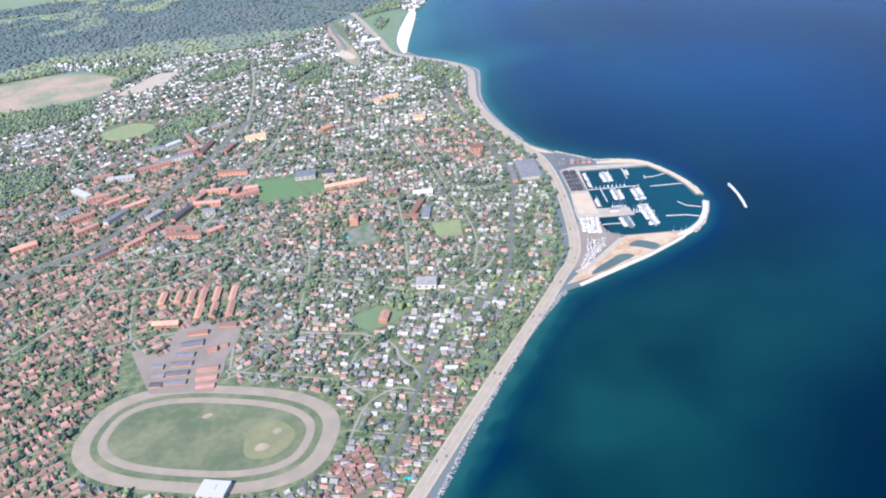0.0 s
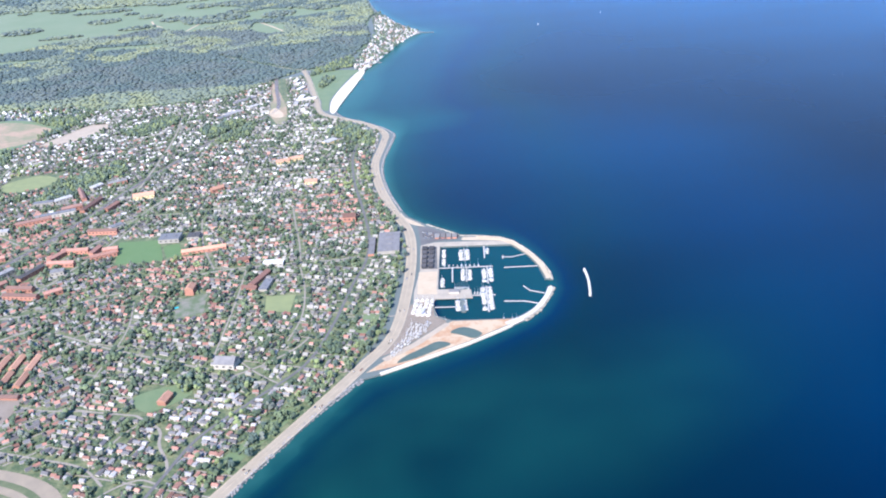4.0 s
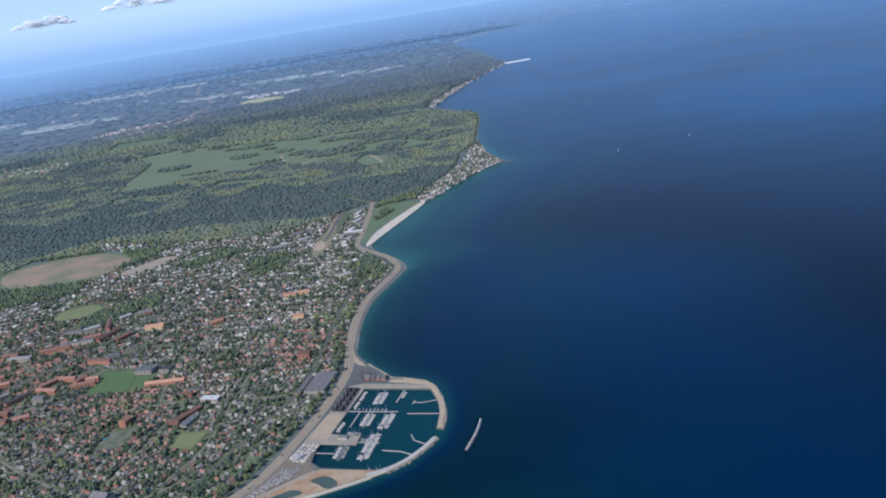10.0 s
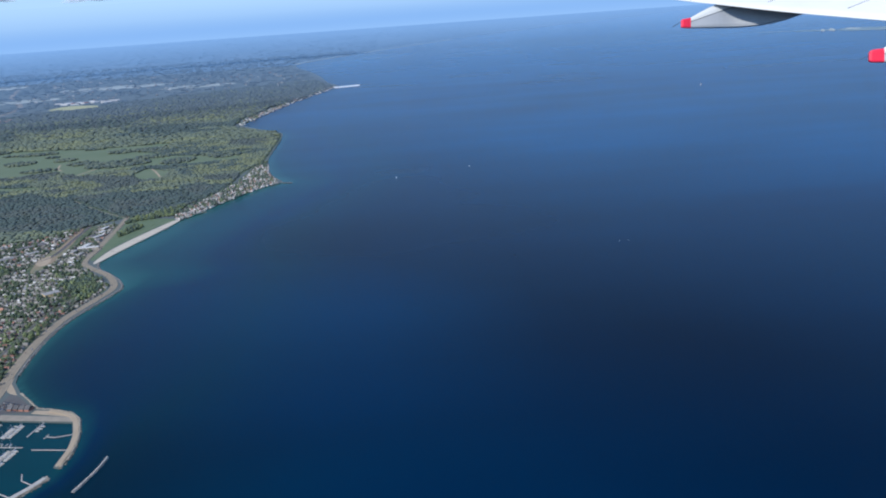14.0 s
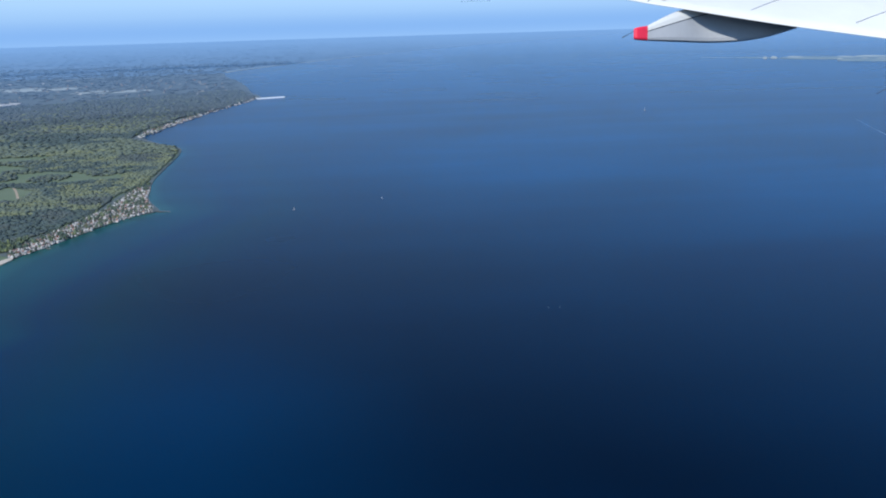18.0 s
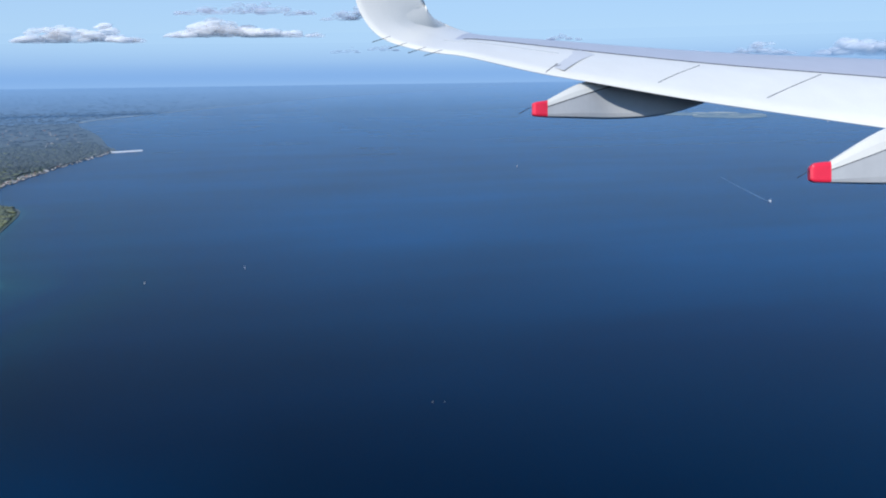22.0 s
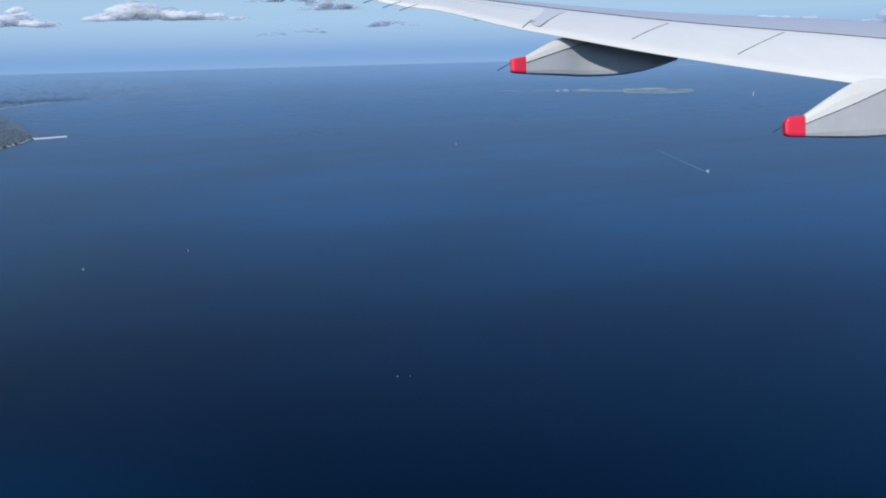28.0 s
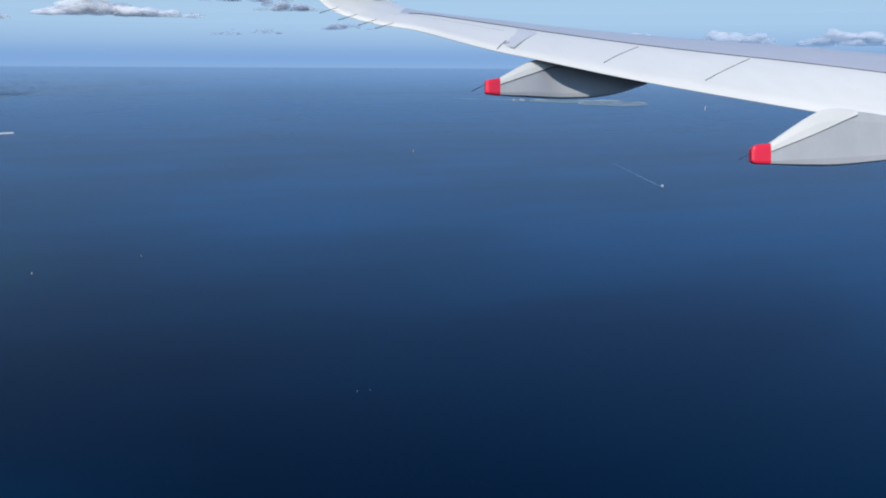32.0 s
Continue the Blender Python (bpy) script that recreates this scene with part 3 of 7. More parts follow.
def sea_sheet():
    """The sound: a sheet to the horizon, finer near the shore, that carries the depth of its water and a blue tone by
    place.
    """
    xs = np.unique(np.concatenate([np.linspace(-5500, -200, 8), np.arange(-200, 0, 20), np.arange(0, 140, 1.6), np.arange(140, 420, 8), np.linspace(420, 5800, 24)]))
    ys = np.unique(np.concatenate([np.linspace(-2500, 0, 6), np.arange(0, 60, 6), np.arange(60, 400, 1.9), np.arange(400, 960, 8), np.linspace(960, 6200, 30)]))
    gx, gy = np.meshgrid(xs, ys)
    x, y = gx.ravel(), gy.ravel()
    near = np.vstack([smooth_line(COAST_SOUTH, 2), SPIT[:9], NORTH_MOLE[3:], smooth_line(COAST_BAY, 2)])
    d = off_line(x, y, near)
    wide = np.interp(y, [60, 112, 122, 160, 200, 235, 250, 300, 330, 380, 450, 950], [19, 16, 7, 6, 12, 12, 42, 50, 32, 26, 16, 12])
    depth = 1 - np.exp(-d / (wide * 0.42))
    # a paler shelf off the southern shore, sinking eastwards
    shelf = np.exp(-((x - 62) / 45) ** 2 - ((y - 78) / 30) ** 2)
    depth = np.clip(depth - 0.1 * shelf, 0, 1)
    basin = inside(x, y, [(49, 127), (66, 127), (72, 140), (69, 157), (54, 161)])
    far = np.clip((off_line(x, y, smooth_line(COAST_BAY, 1)[::4]) - 16) / 56, 0, 1)
    far = np.maximum(far, np.clip((270 - y) / 120, 0, 1) * np.clip((x - 65) / 55, 0, 1))
    bay = depth * 0.5 + 0.5 * far * far * (3 - 2 * far)
    weedy = np.clip((160 - y) / 50, 0, 1) * np.clip((160 - x) / 50, 0, 1)
    # broad green shallows in the south, with banks of dark weed
    banks = field_noise(x, y, 0.055, 5) + 0.6 * field_noise(x, y, 0.16, 8)
    banks = (banks - banks.mean()) / (banks.std() + 1e-6)
    shoal = weedy * np.clip((124 - y) / 30, 0, 1) * np.clip(d / 2, 0, 1) * np.clip((44 - d) / 34, 0, 1) * np.clip(0.72 - 0.2 * banks, 0, 1)
    # a bright sandy strip below the revetment, ending at a ragged edge of weed
    wade = off_line(x, y, smooth_line(COAST_SOUTH, 4)) + 1.1 * field_noise(x, y, 0.35, 3) + 0.7 * field_noise(x, y, 0.9, 6)
    strip = np.clip((3.9 - wade) / 1.2, 0, 1) * np.clip((114 - y) / 8, 0, 1)
    shoal = np.where(strip > 0, shoal * (1 - strip), shoal) * np.clip((wade - 3.6) / 2, 0.72, 1)
    sink = np.clip((d - 26) / 34, 0, 1)
    depth = bay * (1 - weedy) + (0.74 * (1 - np.exp(-d / 4)) + 0.26 * sink) * weedy
    # brighter blue by plan position, tuned apart from the depth
    offing = np.clip(((x - 150) * 0.6 + (y - 215) * 0.5) / 165, 0, 1) * (0.9 + 0.35 * field_noise(x, y, 0.012, 14)) + 0.17 * np.clip((x - 70) / 40, 0, 1) * np.clip((185 - x) / 60, 0, 1) * np.clip((250 - y) / 60, 0, 1) + 0.17 * np.clip((x - 84) / 60, 0, 1) * np.clip((172 - y) / 60, 0, 1) + 0.26 * np.clip((x - 55) / 40, 0, 1) * np.clip((158 - x) / 40, 0, 1) * np.exp(-((y - 205) / 50) ** 2)
    depth = depth * (1 - strip) + np.clip(0.08 + wade * 0.05, 0.08, 0.3) * strip
    depth = np.where(basin, 0.26, depth)
    n, k = len(xs), len(ys)
    i = np.arange((n - 1) * (k - 1))
    a = i // (n - 1) * n + i % (n - 1)
    faces = np.c_[a, a + 1, a + n + 1, a + n]
    ob = stuff("water", np.c_[x, y, np.zeros(len(x))], faces, np.zeros(len(faces)), ["sea"], "deep blue open water, teal green along the shore", "water", smooth=True)
    weed = ob.data.attributes.new("shoal", "FLOAT", "POINT")
    weed.data.foreach_set("value", shoal.astype(np.float32))
    att = ob.data.attributes.new("offing", "FLOAT", "POINT")
    att.data.foreach_set("value", np.clip(offing, 0, 1).astype(np.float32))
    att = ob.data.attributes.new("depth", "FLOAT", "POINT")
    att.data.foreach_set("value", depth.astype(np.float32))
    tagged(ob, kind="structure")


sea_sheet()

# ---- surfaces of the land ----
TOWN = [(-30, 40), (4, 74), (18, 94.5), (35, 118.5), (41, 131), (45, 150), (46.5, 172), (43.5, 196), (43, 214), (46, 230), (47, 240), (40, 251.5), (32.5, 262), (29.5, 285), (26, 318),
        (12, 316), (2, 301), (-18, 297), (-44, 299), (-60, 262), (-78, 258), (-110, 262), (-150, 250), (-170, 120), (-120, 40)]
slab("town_ground", smooth_line(TOWN, 4, True), LAND_Z + 0.02, 0.1, "town_ground", "gardens, lawns and yards between the houses", "gardens")
FOREST = [(-600, 255), (-300, 268), (-110, 262), (-102, 298), (-86, 299), (-72, 313), (-44, 300), (-18, 298), (2, 302), (15, 318), (25, 328), (34, 330), (44, 345), (52, 372), (53, 410), (57.5, 440), (56, 480), (53, 535), (34, 572), (12, 600),
          (10, 640), (20, 730), (35, 830), (20, 900), (-60, 880), (-170, 800), (-260, 640), (-330, 540), (-600, 500)]
slab("forest_floor", smooth_line(FOREST, 3, True), LAND_Z + 0.015, 0.1, "forest_floor", "dark green floor of the deer park forest", "forest floor")
PLAIN = [(-130.7, 428.3), (-137.9, 460.2), (-151.7, 517.8), (-178.5, 549.8), (-150, 565.0), (-112.2, 552), (-84.7, 544.5), (-58.1, 537.4), (-10.1, 538.8), (-18.9, 509.1), (-0.9, 486), (17.1, 479), (31.7, 480), (41.5, 485), (42.8, 453), (21.6, 450), (-9.8, 452), (-22.3, 446), (-30.8, 435.1), (-52.3, 458), (-61.8, 447), (-78.0, 446), (-94.2, 444), (-109.5, 427)]
slab("meadow", smooth_line(PLAIN, 4, True), LAND_Z + 0.06, 0.1, "meadow", "wide pale green meadow inside the forest", "meadow")
slab("meadow", smooth_line([(-2.7, 427), (6.5, 410), (15.0, 409), (14.1, 431.1), (-0.6, 445.0)], 4, True), LAND_Z + 0.06, 0.1, "meadow", "small pale green clearing in the wood", "meadow")
slab("meadow", smooth_line([(-70, 418), (-40, 412), (-38, 405), (-72, 410)], 3, True), LAND_Z + 0.06, 0.1, "meadow", "narrow pale green ride through the wood", "meadow")
slab("meadow", smooth_line([(-120, 408), (-88, 404), (-90, 398), (-122, 401)], 3, True), LAND_Z + 0.06, 0.1, "meadow", "narrow pale green ride through the wood", "meadow")
for pts in ([(1.7, 443.8), (7.1, 432.4), (14.1, 414.8)], [(-47, 458), (-52, 466), (-56, 480)], [(-33, 440), (-30, 452), (-26, 470)], [(-152, 516), (-140, 470), (-131, 430)]):
    ribbon("footpath", smooth_line(pts, 4), 0.9, LAND_Z + 0.09, 0.05, "sand", "pale trodden path across the meadow", "path")
TAN = [(-103, 283), (-93, 295), (-72, 298), (-55, 285), (-52, 275), (-61, 268), (-77, 264.5), (-92, 267)]
slab("riding_ground", smooth_line(TAN, 4, True), LAND_Z + 0.05, 0.1, "tan_earth", "bare tan earth of a racecourse infield", "bare field")
ribbon("gallop_track", smooth_line([(c[0] * 1.06 + 4.5, c[1] * 1.06 - 16.8) for c in TAN], 4, True), 2.4, LAND_Z + 0.07, 0.1, "grass", "green turf ring round the bare earth", "turf track", closed=True)
LOT = [(-51.4, 263.6), (-44.7, 264.0), (-39.4, 270.2), (-35.0, 277.0), (-36.0, 282.4), (-42.4, 282.7), (-48.6, 273.0), (-52.4, 267.9)]
VILLAS_IN_WOOD = [(-79, 304), (-79, 313), (-66, 312), (-53, 308), (-47, 301), (-47, 294), (-63, 297.5)]
slab("tan_lot", smooth_line(LOT, 3, True), LAND_Z + 0.05, 0.1, "gravel", "pale gravel lot beside the woods", "gravel lot")
slab("sports_field", [(-12.6, 181.9), (-3.9, 180.6), (-1.4, 169.4), (-11.2, 170.4)], LAND_Z + 0.06, 0.1, "pitch", "bright green football field", "sports field")
slab("sports_field", [(-2.6, 176.9), (0.7, 177.1), (2.5, 171.2), (-1.0, 170.6)], LAND_Z + 0.06, 0.1, "pitch", "dark green artificial turf court", "sports field")
slab("sports_field", [(20.6, 147.4), (26.0, 146.5), (25.1, 140.2), (20.6, 141.4)], LAND_Z + 0.06, 0.1, "pitch_dry", "yellow green school lawn", "sports field")
slab("sports_field", [(10.5, 152), (14, 151), (13, 147), (10, 148)], LAND_Z + 0.06, 0.1, "grass", "small green playground lawn", "sports field")
slab("school_yard", [(4, 150.5), (9.6, 151.5), (9.6, 144), (4.6, 143)], LAND_Z + 0.055, 0.1, "yard_green", "worn grass and grey paving of a school yard", "school yard")
slab("park_lawn", smooth_line([(-52, 232), (-44, 236), (-38, 230), (-44, 224), (-51, 226)], 4, True), LAND_Z + 0.06, 0.1, "pitch_dry", "yellow green sports ground", "lawn")
for pts in ([(44.9, 156), (44.0, 143), (40.6, 130.5), (34.5, 122.8), (31.8, 126), (37.4, 134), (41.3, 147.9)], [(30.8, 284), (33, 285), (34.2, 292), (36.4, 304), (39.2, 314), (41, 321), (30, 322), (28.4, 306)], [(2, 119), (8, 121), (11, 118), (5, 114.5)], [(17.5, 97.5), (21.5, 102), (27, 109), (25.5, 110.5), (19, 103), (15.5, 98.5)]):
    slab("park_lawn", smooth_line(pts, 4, True), LAND_Z + 0.058, 0.1, "grass", "strip of green parkland", "lawn")
slab("meadow", smooth_line([(-229, 616), (-238, 648), (-214, 651), (-184, 638), (-181, 618)], 3, True), LAND_Z + 0.06, 0.1, "meadow", "pale green field beyond the wood", "meadow")
RAPE = [(-210, 858), (-203, 892), (-168, 874), (-158, 848), (-185, 836)]
slab("rape_field", smooth_line(RAPE, 3, True), LAND_Z + 0.06, 0.1, "rape_field", "yellow rape field in flower", "field")
for cx, cy, w, h, m in ((-300, 1010, 60, 30, "meadow"), (-420, 900, 70, 40, "meadow"), (-240, 1150, 80, 40, "tan_earth"), (-120, 1060, 50, 30, "meadow"), (-520, 1300, 120, 60, "meadow"),
                        (-600, 1000, 90, 50, "meadow"), (-330, 610, 40, 70, "meadow"), (-275, 590, 26, 30, "meadow")):
    slab("field", smooth_line([(cx + w * math.cos(a) * rnd.uniform(0.7, 1.1), cy + h * math.sin(a) * rnd.uniform(0.7, 1.1)) for a in np.arange(0, 6.2, 0.8)], 2, True), LAND_Z + 0.06, 0.1, "far_field" if cy > 850 else m, "distant farm field", "field")

# beach and harbour surfaces
BEACH = [(47.0, 316.5), (43.2, 299), (40.5, 288.4), (37.5, 276), (35.2, 266), (34.0, 267), (33.9, 272), (34.4, 280), (35.6, 286.5), (37.5, 294.6), (39.8, 302.3), (42.4, 311.0), (45.0, 318)]
slab("park_lawn", smooth_line([(31.4, 272), (33.4, 270), (33.9, 281), (37.2, 295.5), (41.8, 311.5), (44.4, 320.5), (28.2, 324), (29.4, 303), (31.2, 284)], 3, True), LAND_Z + 0.03, 0.1, "grass", "green bathing park lawn behind the beach", "lawn")
slab("station_square", smooth_line([(20.8, 277), (24, 274.5), (29.4, 275), (29.0, 290), (27.0, 306), (23.4, 316), (19.6, 314), (20.6, 296)], 3, True), LAND_Z + 0.032, 0.1, "pale_road", "pale paved yards and car parks round the beach station", "square")
slab("gravel_lot", smooth_line([(14.6, 273), (16.2, 279.5), (18.4, 275), (19.6, 268.6), (17.4, 268)], 3, True), LAND_Z + 0.062, 0.1, "sand", "pale heap of sand beside the railway yard", "gravel lot")
slab("beach", smooth_line(BEACH, 3, True), LAND_Z + 0.05, 0.5, "beach_sand", "white sand bathing beach", "beach")
slab("spit_sand", [(37.4, 117.2), (43.4, 118.2), (49.0, 120.4), (54.1, 122.3), (59.3, 124.9), (63.8, 127.2), (62.4, 127.5), (57, 128.5), (52.4, 129.4), (49, 127.2), (43, 122.2)], LAND_Z + 0.03, 0.1, "orange_sand", "orange brown bare sand of a filled spit", "sand")
slab("quay_paving", [(46.6, 136.5), (50.3, 138.0), (54.8, 137), (57.1, 136.6), (57.2, 139.9), (51.5, 141.4), (52.8, 150.3), (54.2, 159.5), (68.0, 156.6), (68.5, 158.2), (53.5, 161.8), (50.5, 161), (49.2, 150), (47.2, 141.5)], LAND_Z + 0.03, 0.1, "concrete", "pale concrete quay", "quay")
slab("quay_square", [(48.9, 149.2), (52.3, 148.6), (51.3, 141.9), (51.2, 139.6), (47.7, 140.6)], LAND_Z + 0.046, 0.1, "sand", "open beige gravel square on the quay", "quay square")
slab("boat_yard", [(46.2, 137), (50, 137.5), (49.8, 131.9), (51.6, 129.6), (48.6, 127.2), (43, 122.6), (39.8, 121.2)], LAND_Z + 0.034, 0.1, "yard_paving", "grey brown paved boat yard", "boat yard")
slab("parking_ground", [(50.6, 160.9), (53.4, 162.2), (58.6, 162.2), (58.8, 163.0), (56.2, 166.0), (53.0, 169.9), (51.0, 171)], LAND_Z + 0.034, 0.1, "asphalt", "dark asphalt parking ground", "parking")
slab("sand_flat", [(58.8, 161.4), (66.2, 158.9), (67.8, 158.2), (66.0, 160.0), (61.6, 162.0), (59.2, 162.6)], LAND_Z + 0.036, 0.1, "sand", "yellowish bare sand by the mole", "sand")
slab("sand_flat", [(50.6, 171.6), (52.5, 170.4), (51, 173), (48.8, 176.6), (48.0, 180), (48.6, 174)], LAND_Z + 0.036, 0.1, "sand", "narrow strip of pale sand", "sand")
slab("pond", smooth_line([(42.3, 118.7), (43.8, 120.5), (46.4, 122.0), (49.2, 123.5), (51.2, 122.2), (48.6, 120.9), (45.6, 119.5)], 4, True), LAND_Z + 0.05, 0.1, "pond_water", "dark green shallow pond on the spit", "pond")
slab("pond", smooth_line([(51.6, 125.9), (54.0, 127.0), (56.6, 124.4), (55.2, 123.0), (53.2, 124.6)], 4, True), LAND_Z + 0.05, 0.1, "pond_water", "green shallow pond on the spit", "pond")
slab("yard_track", [(40.6, 119.6), (46, 123.0), (51.0, 127.6), (52.0, 128.6), (51.2, 129.2), (45.2, 124.0), (40.0, 120.6)], LAND_Z + 0.045, 0.1, "gravel", "grey gravel track along the boat yard", "track")

# ---- roads, railway ----
ROADS = {}


def road(name, pts, width, material, label, category="road", top=0.05):
    line = smooth_line(pts, 6)
    ROADS[name + str(len(ROADS))] = (line, float(np.max(width)))
    return ribbon(name, line, width, LAND_Z + top, 0.12, material, label, category)


COAST_ROAD = [(-22, 40), (2, 72.5), (18.0, 94.0), (28.9, 108.2), (37.0, 119.2), (42.4, 127.6), (45.9, 141.7), (48.3, 157.0), (48.8, 169.3), (46.6, 181.1), (44.6, 198.3), (44.6, 214.0), (47.6, 229.5), (48.6, 239.5), (43.2, 251.5), (35.2, 260.8), (30.8, 268.5), (29.8, 282), (27.8, 304), (25.1, 326.5), (22, 345)]
road("promenade", COAST_ROAD, np.interp(np.arange(len(COAST_ROAD) * 6 - 5), [0, 48, 66, 84, 114], [2.05, 2.05, 2.1, 1.6, 1.5]), "promenade", "wide beige shore promenade with cycle path", "promenade")
cr = smooth_line(COAST_ROAD, 6)
nrm = np.gradient(cr, axis=0)
nrm = np.c_[-nrm[:, 1], nrm[:, 0]] / np.linalg.norm(nrm, axis=1)[:, None]
ribbon("road", cr + nrm * 0.45, 0.62, LAND_Z + 0.07, 0.1, "shore_road", "worn grey carriageway along the shore", "road")
ribbon("road", cr - nrm * 0.35, 0.62, LAND_Z + 0.07, 0.1, "shore_road", "worn grey carriageway along the shore", "road")
ribbon("kerb", cr - nrm * 0.98, 0.10, LAND_Z + 0.09, 0.14, "stone", "low pale stone kerb of the promenade", "kerb")
road("road", [(-9, 66), (-1.0, 79.3), (4.3, 87.2), (9.2, 97.8), (13.3, 106.4), (20.2, 113.7), (27.9, 121.8), (32.3, 132.6), (36.5, 148.0), (39.3, 157), (40.6, 169), (40.0, 185), (38.8, 205), (39.6, 225), (43.5, 241)], 0.52, "asphalt", "dark asphalt main street through the town")
RAIL = [(-110, 118), (-57.9, 153.5), (-43.4, 163.0), (-37.1, 173.3), (-28.3, 188.7), (-22.7, 201.5), (-15.3, 219.6), (-6.4, 238.3), (4.0, 258.0), (13.2, 269.0), (17.4, 280), (16.0, 303), (15, 322)]
road("railway", RAIL, 1.25, "rail_ballast", "brown ballasted double railway line", "railway")
rl = smooth_line(RAIL, 6)
ROADS = {k: (line, 1.5 if k.startswith("railway") else w) for k, (line, w) in ROADS.items()}
rn = np.gradient(rl, axis=0)
rn = np.c_[-rn[:, 1], rn[:, 0]] / np.linalg.norm(rn, axis=1)[:, None]
for o in (-0.42, -0.28, 0.28, 0.42):
    ribbon("rail", rl + rn * o, 0.03, LAND_Z + 0.09, 0.05, "steel", "steel rail of the double line", "rail")
slab("rail_yard", smooth_line([(12.6, 314), (15.5, 290), (13.4, 282), (15.8, 269), (18, 260.5), (20.4, 263), (20.3, 276), (18.9, 288), (14.4, 314.5)], 3, True), LAND_Z + 0.04, 0.1, "tan_earth", "light brown earth of a railway yard", "railway yard")
for pts, w in (([(-24, 161), (-21.2, 167.2), (-14.9, 180.2), (-10.6, 192.8), (-7.1, 205.8), (-3, 220)], 0.6), ([(-52, 157), (-45, 155.3), (-25.8, 151.8), (-9.8, 156.1), (6.3, 160.3), (15.8, 161.2), (34, 159.4), (39, 160)], 0.6), ([(-50.9, 139.0), (-39.5, 142.4), (-29.3, 140.7), (-22.4, 145.0), (-16.0, 143.2), (-6.2, 136.2), (2.8, 130.5), (10.2, 125.9), (12.6, 124.6)], 0.5),
               ([(-14.8, 214), (-13.8, 226.4), (-12.1, 256.6), (-13, 280)], 0.7), ([(3.3, 114.1), (7.3, 109.8), (8.0, 105.9), (9.6, 101.9), (10.0, 99.1)], 0.55), ([(-15, 120.6), (-10.8, 118.7), (-5.4, 117.3), (3.3, 114.1)], 0.4), ([(0.6, 106.3), (2.0, 109.3), (4.0, 111.5)], 0.4), ([(16.8, 121.4), (21.7, 123.8), (26.4, 127.4), (29, 131)], 0.45), ([(-1.2, 90.1), (1.8, 96.4), (6.1, 98.8), (8.8, 97.6)], 0.4), ([(-17.7, 111.0), (-9.5, 107.1), (-2.1, 103.4), (1.8, 98.6)], 0.45),
               ([(24.4, 190), (25.2, 180), (26.2, 170), (26.6, 160.5)], 0.4), ([(-64, 180), (-57.6, 205), (-57.2, 216.8), (-55.4, 232.5), (-55.1, 251.2)], 0.6), ([(-16, 124.5), (-16.6, 117), (-17.2, 109)], 0.45), ([(-34, 139), (-33, 125), (-28, 116)], 0.4),
               ([(-4, 152), (-3.2, 140), (-6, 124)], 0.35), ([(16, 160), (15.4, 150), (14.2, 138), (13, 127)], 0.4), ([(26.6, 158), (27.6, 148), (27.2, 138), (25, 130)], 0.35), ([(-10, 196), (4, 195), (20, 196), (38, 200)], 0.4), ([(-2, 216), (14, 214), (38, 214)], 0.4),
               ([(4, 190), (6, 175), (9.6, 162)], 0.4), ([(-34, 186), (-44, 196), (-56, 206)], 0.5), ([(-22, 160), (-26, 170), (-14, 190), (-8, 204)], 0.45), ([(43.2, 133.8), (39, 134.5), (34, 136)], 0.35), ([(47.6, 161), (44, 164), (41, 165)], 0.35), ([(-40, 150), (-46, 134), (-58, 120)], 0.45),
               ([(-44, 122), (-36, 124), (-26, 124.5), (-16, 124.3)], 0.4), ([(10, 240), (12, 228), (11, 214)], 0.35), ([(-32, 236), (-26, 246), (-18, 262)], 0.4), ([(-92, 170), (-80, 190), (-70, 208)], 0.5), ([(16, 128), (20, 122), (24, 117.5)], 0.35),
               ([(27.4, 326), (23, 331), (10, 345), (-10, 372)], 0.5), ([(-409, 1263), (-340, 1080), (-262, 919), (-240, 800)], 5.0)):
    road("street", pts, w * 0.8 if w < 2 else w, "pale_road", "narrow pale grey residential street", "street", 0.045)

# ---- harness racing track ----
TC, TA = Vector((-20.0, 96.8)), radians(-22)


def oval(a, b, n=56):
    """A racetrack outline: two straights and two round ends."""
    out = []
    for i in range(n):
        t = 2 * math.pi * i / n
        cx, sy = math.cos(t), math.sin(t)
        x, y = a * math.copysign(abs(cx) ** 0.75, cx), b * math.copysign(abs(sy) ** 0.75, sy)
        out.append((TC.x + x * math.cos(TA) - y * math.sin(TA), TC.y + x * math.sin(TA) + y * math.cos(TA)))
    return out


slab("racetrack_ground", oval(18.2, 10.6), LAND_Z + 0.05, 0.1, "track_clay", "beige clay apron of a trotting track", "racetrack")
ribbon("track_turf", oval(15.4, 8.3), 1.0, LAND_Z + 0.065, 0.1, "dry_turf", "green turf ring of the trotting track", "turf ring", closed=True)
ribbon("track_lane", oval(14.4, 7.3), 1.0, LAND_Z + 0.075, 0.1, "track_clay", "pale clay lane of the trotting track", "track lane", closed=True)
slab("track_infield", oval(13.7, 6.6), LAND_Z + 0.07, 0.1, "dry_turf", "dull olive infield of the trotting track with worn patches", "infield")
slab("worn_turf", smooth_line([(-14.6, 90.6), (-15.0, 93.0), (-14.2, 96.2), (-11.8, 97.6), (-9.4, 96.0), (-8.2, 93.4), (-9.4, 90.9), (-12.0, 89.6)], 4, True), LAND_Z + 0.08, 0.1, "worn_turf", "yellowed worn turf at one end of the infield", "turf")
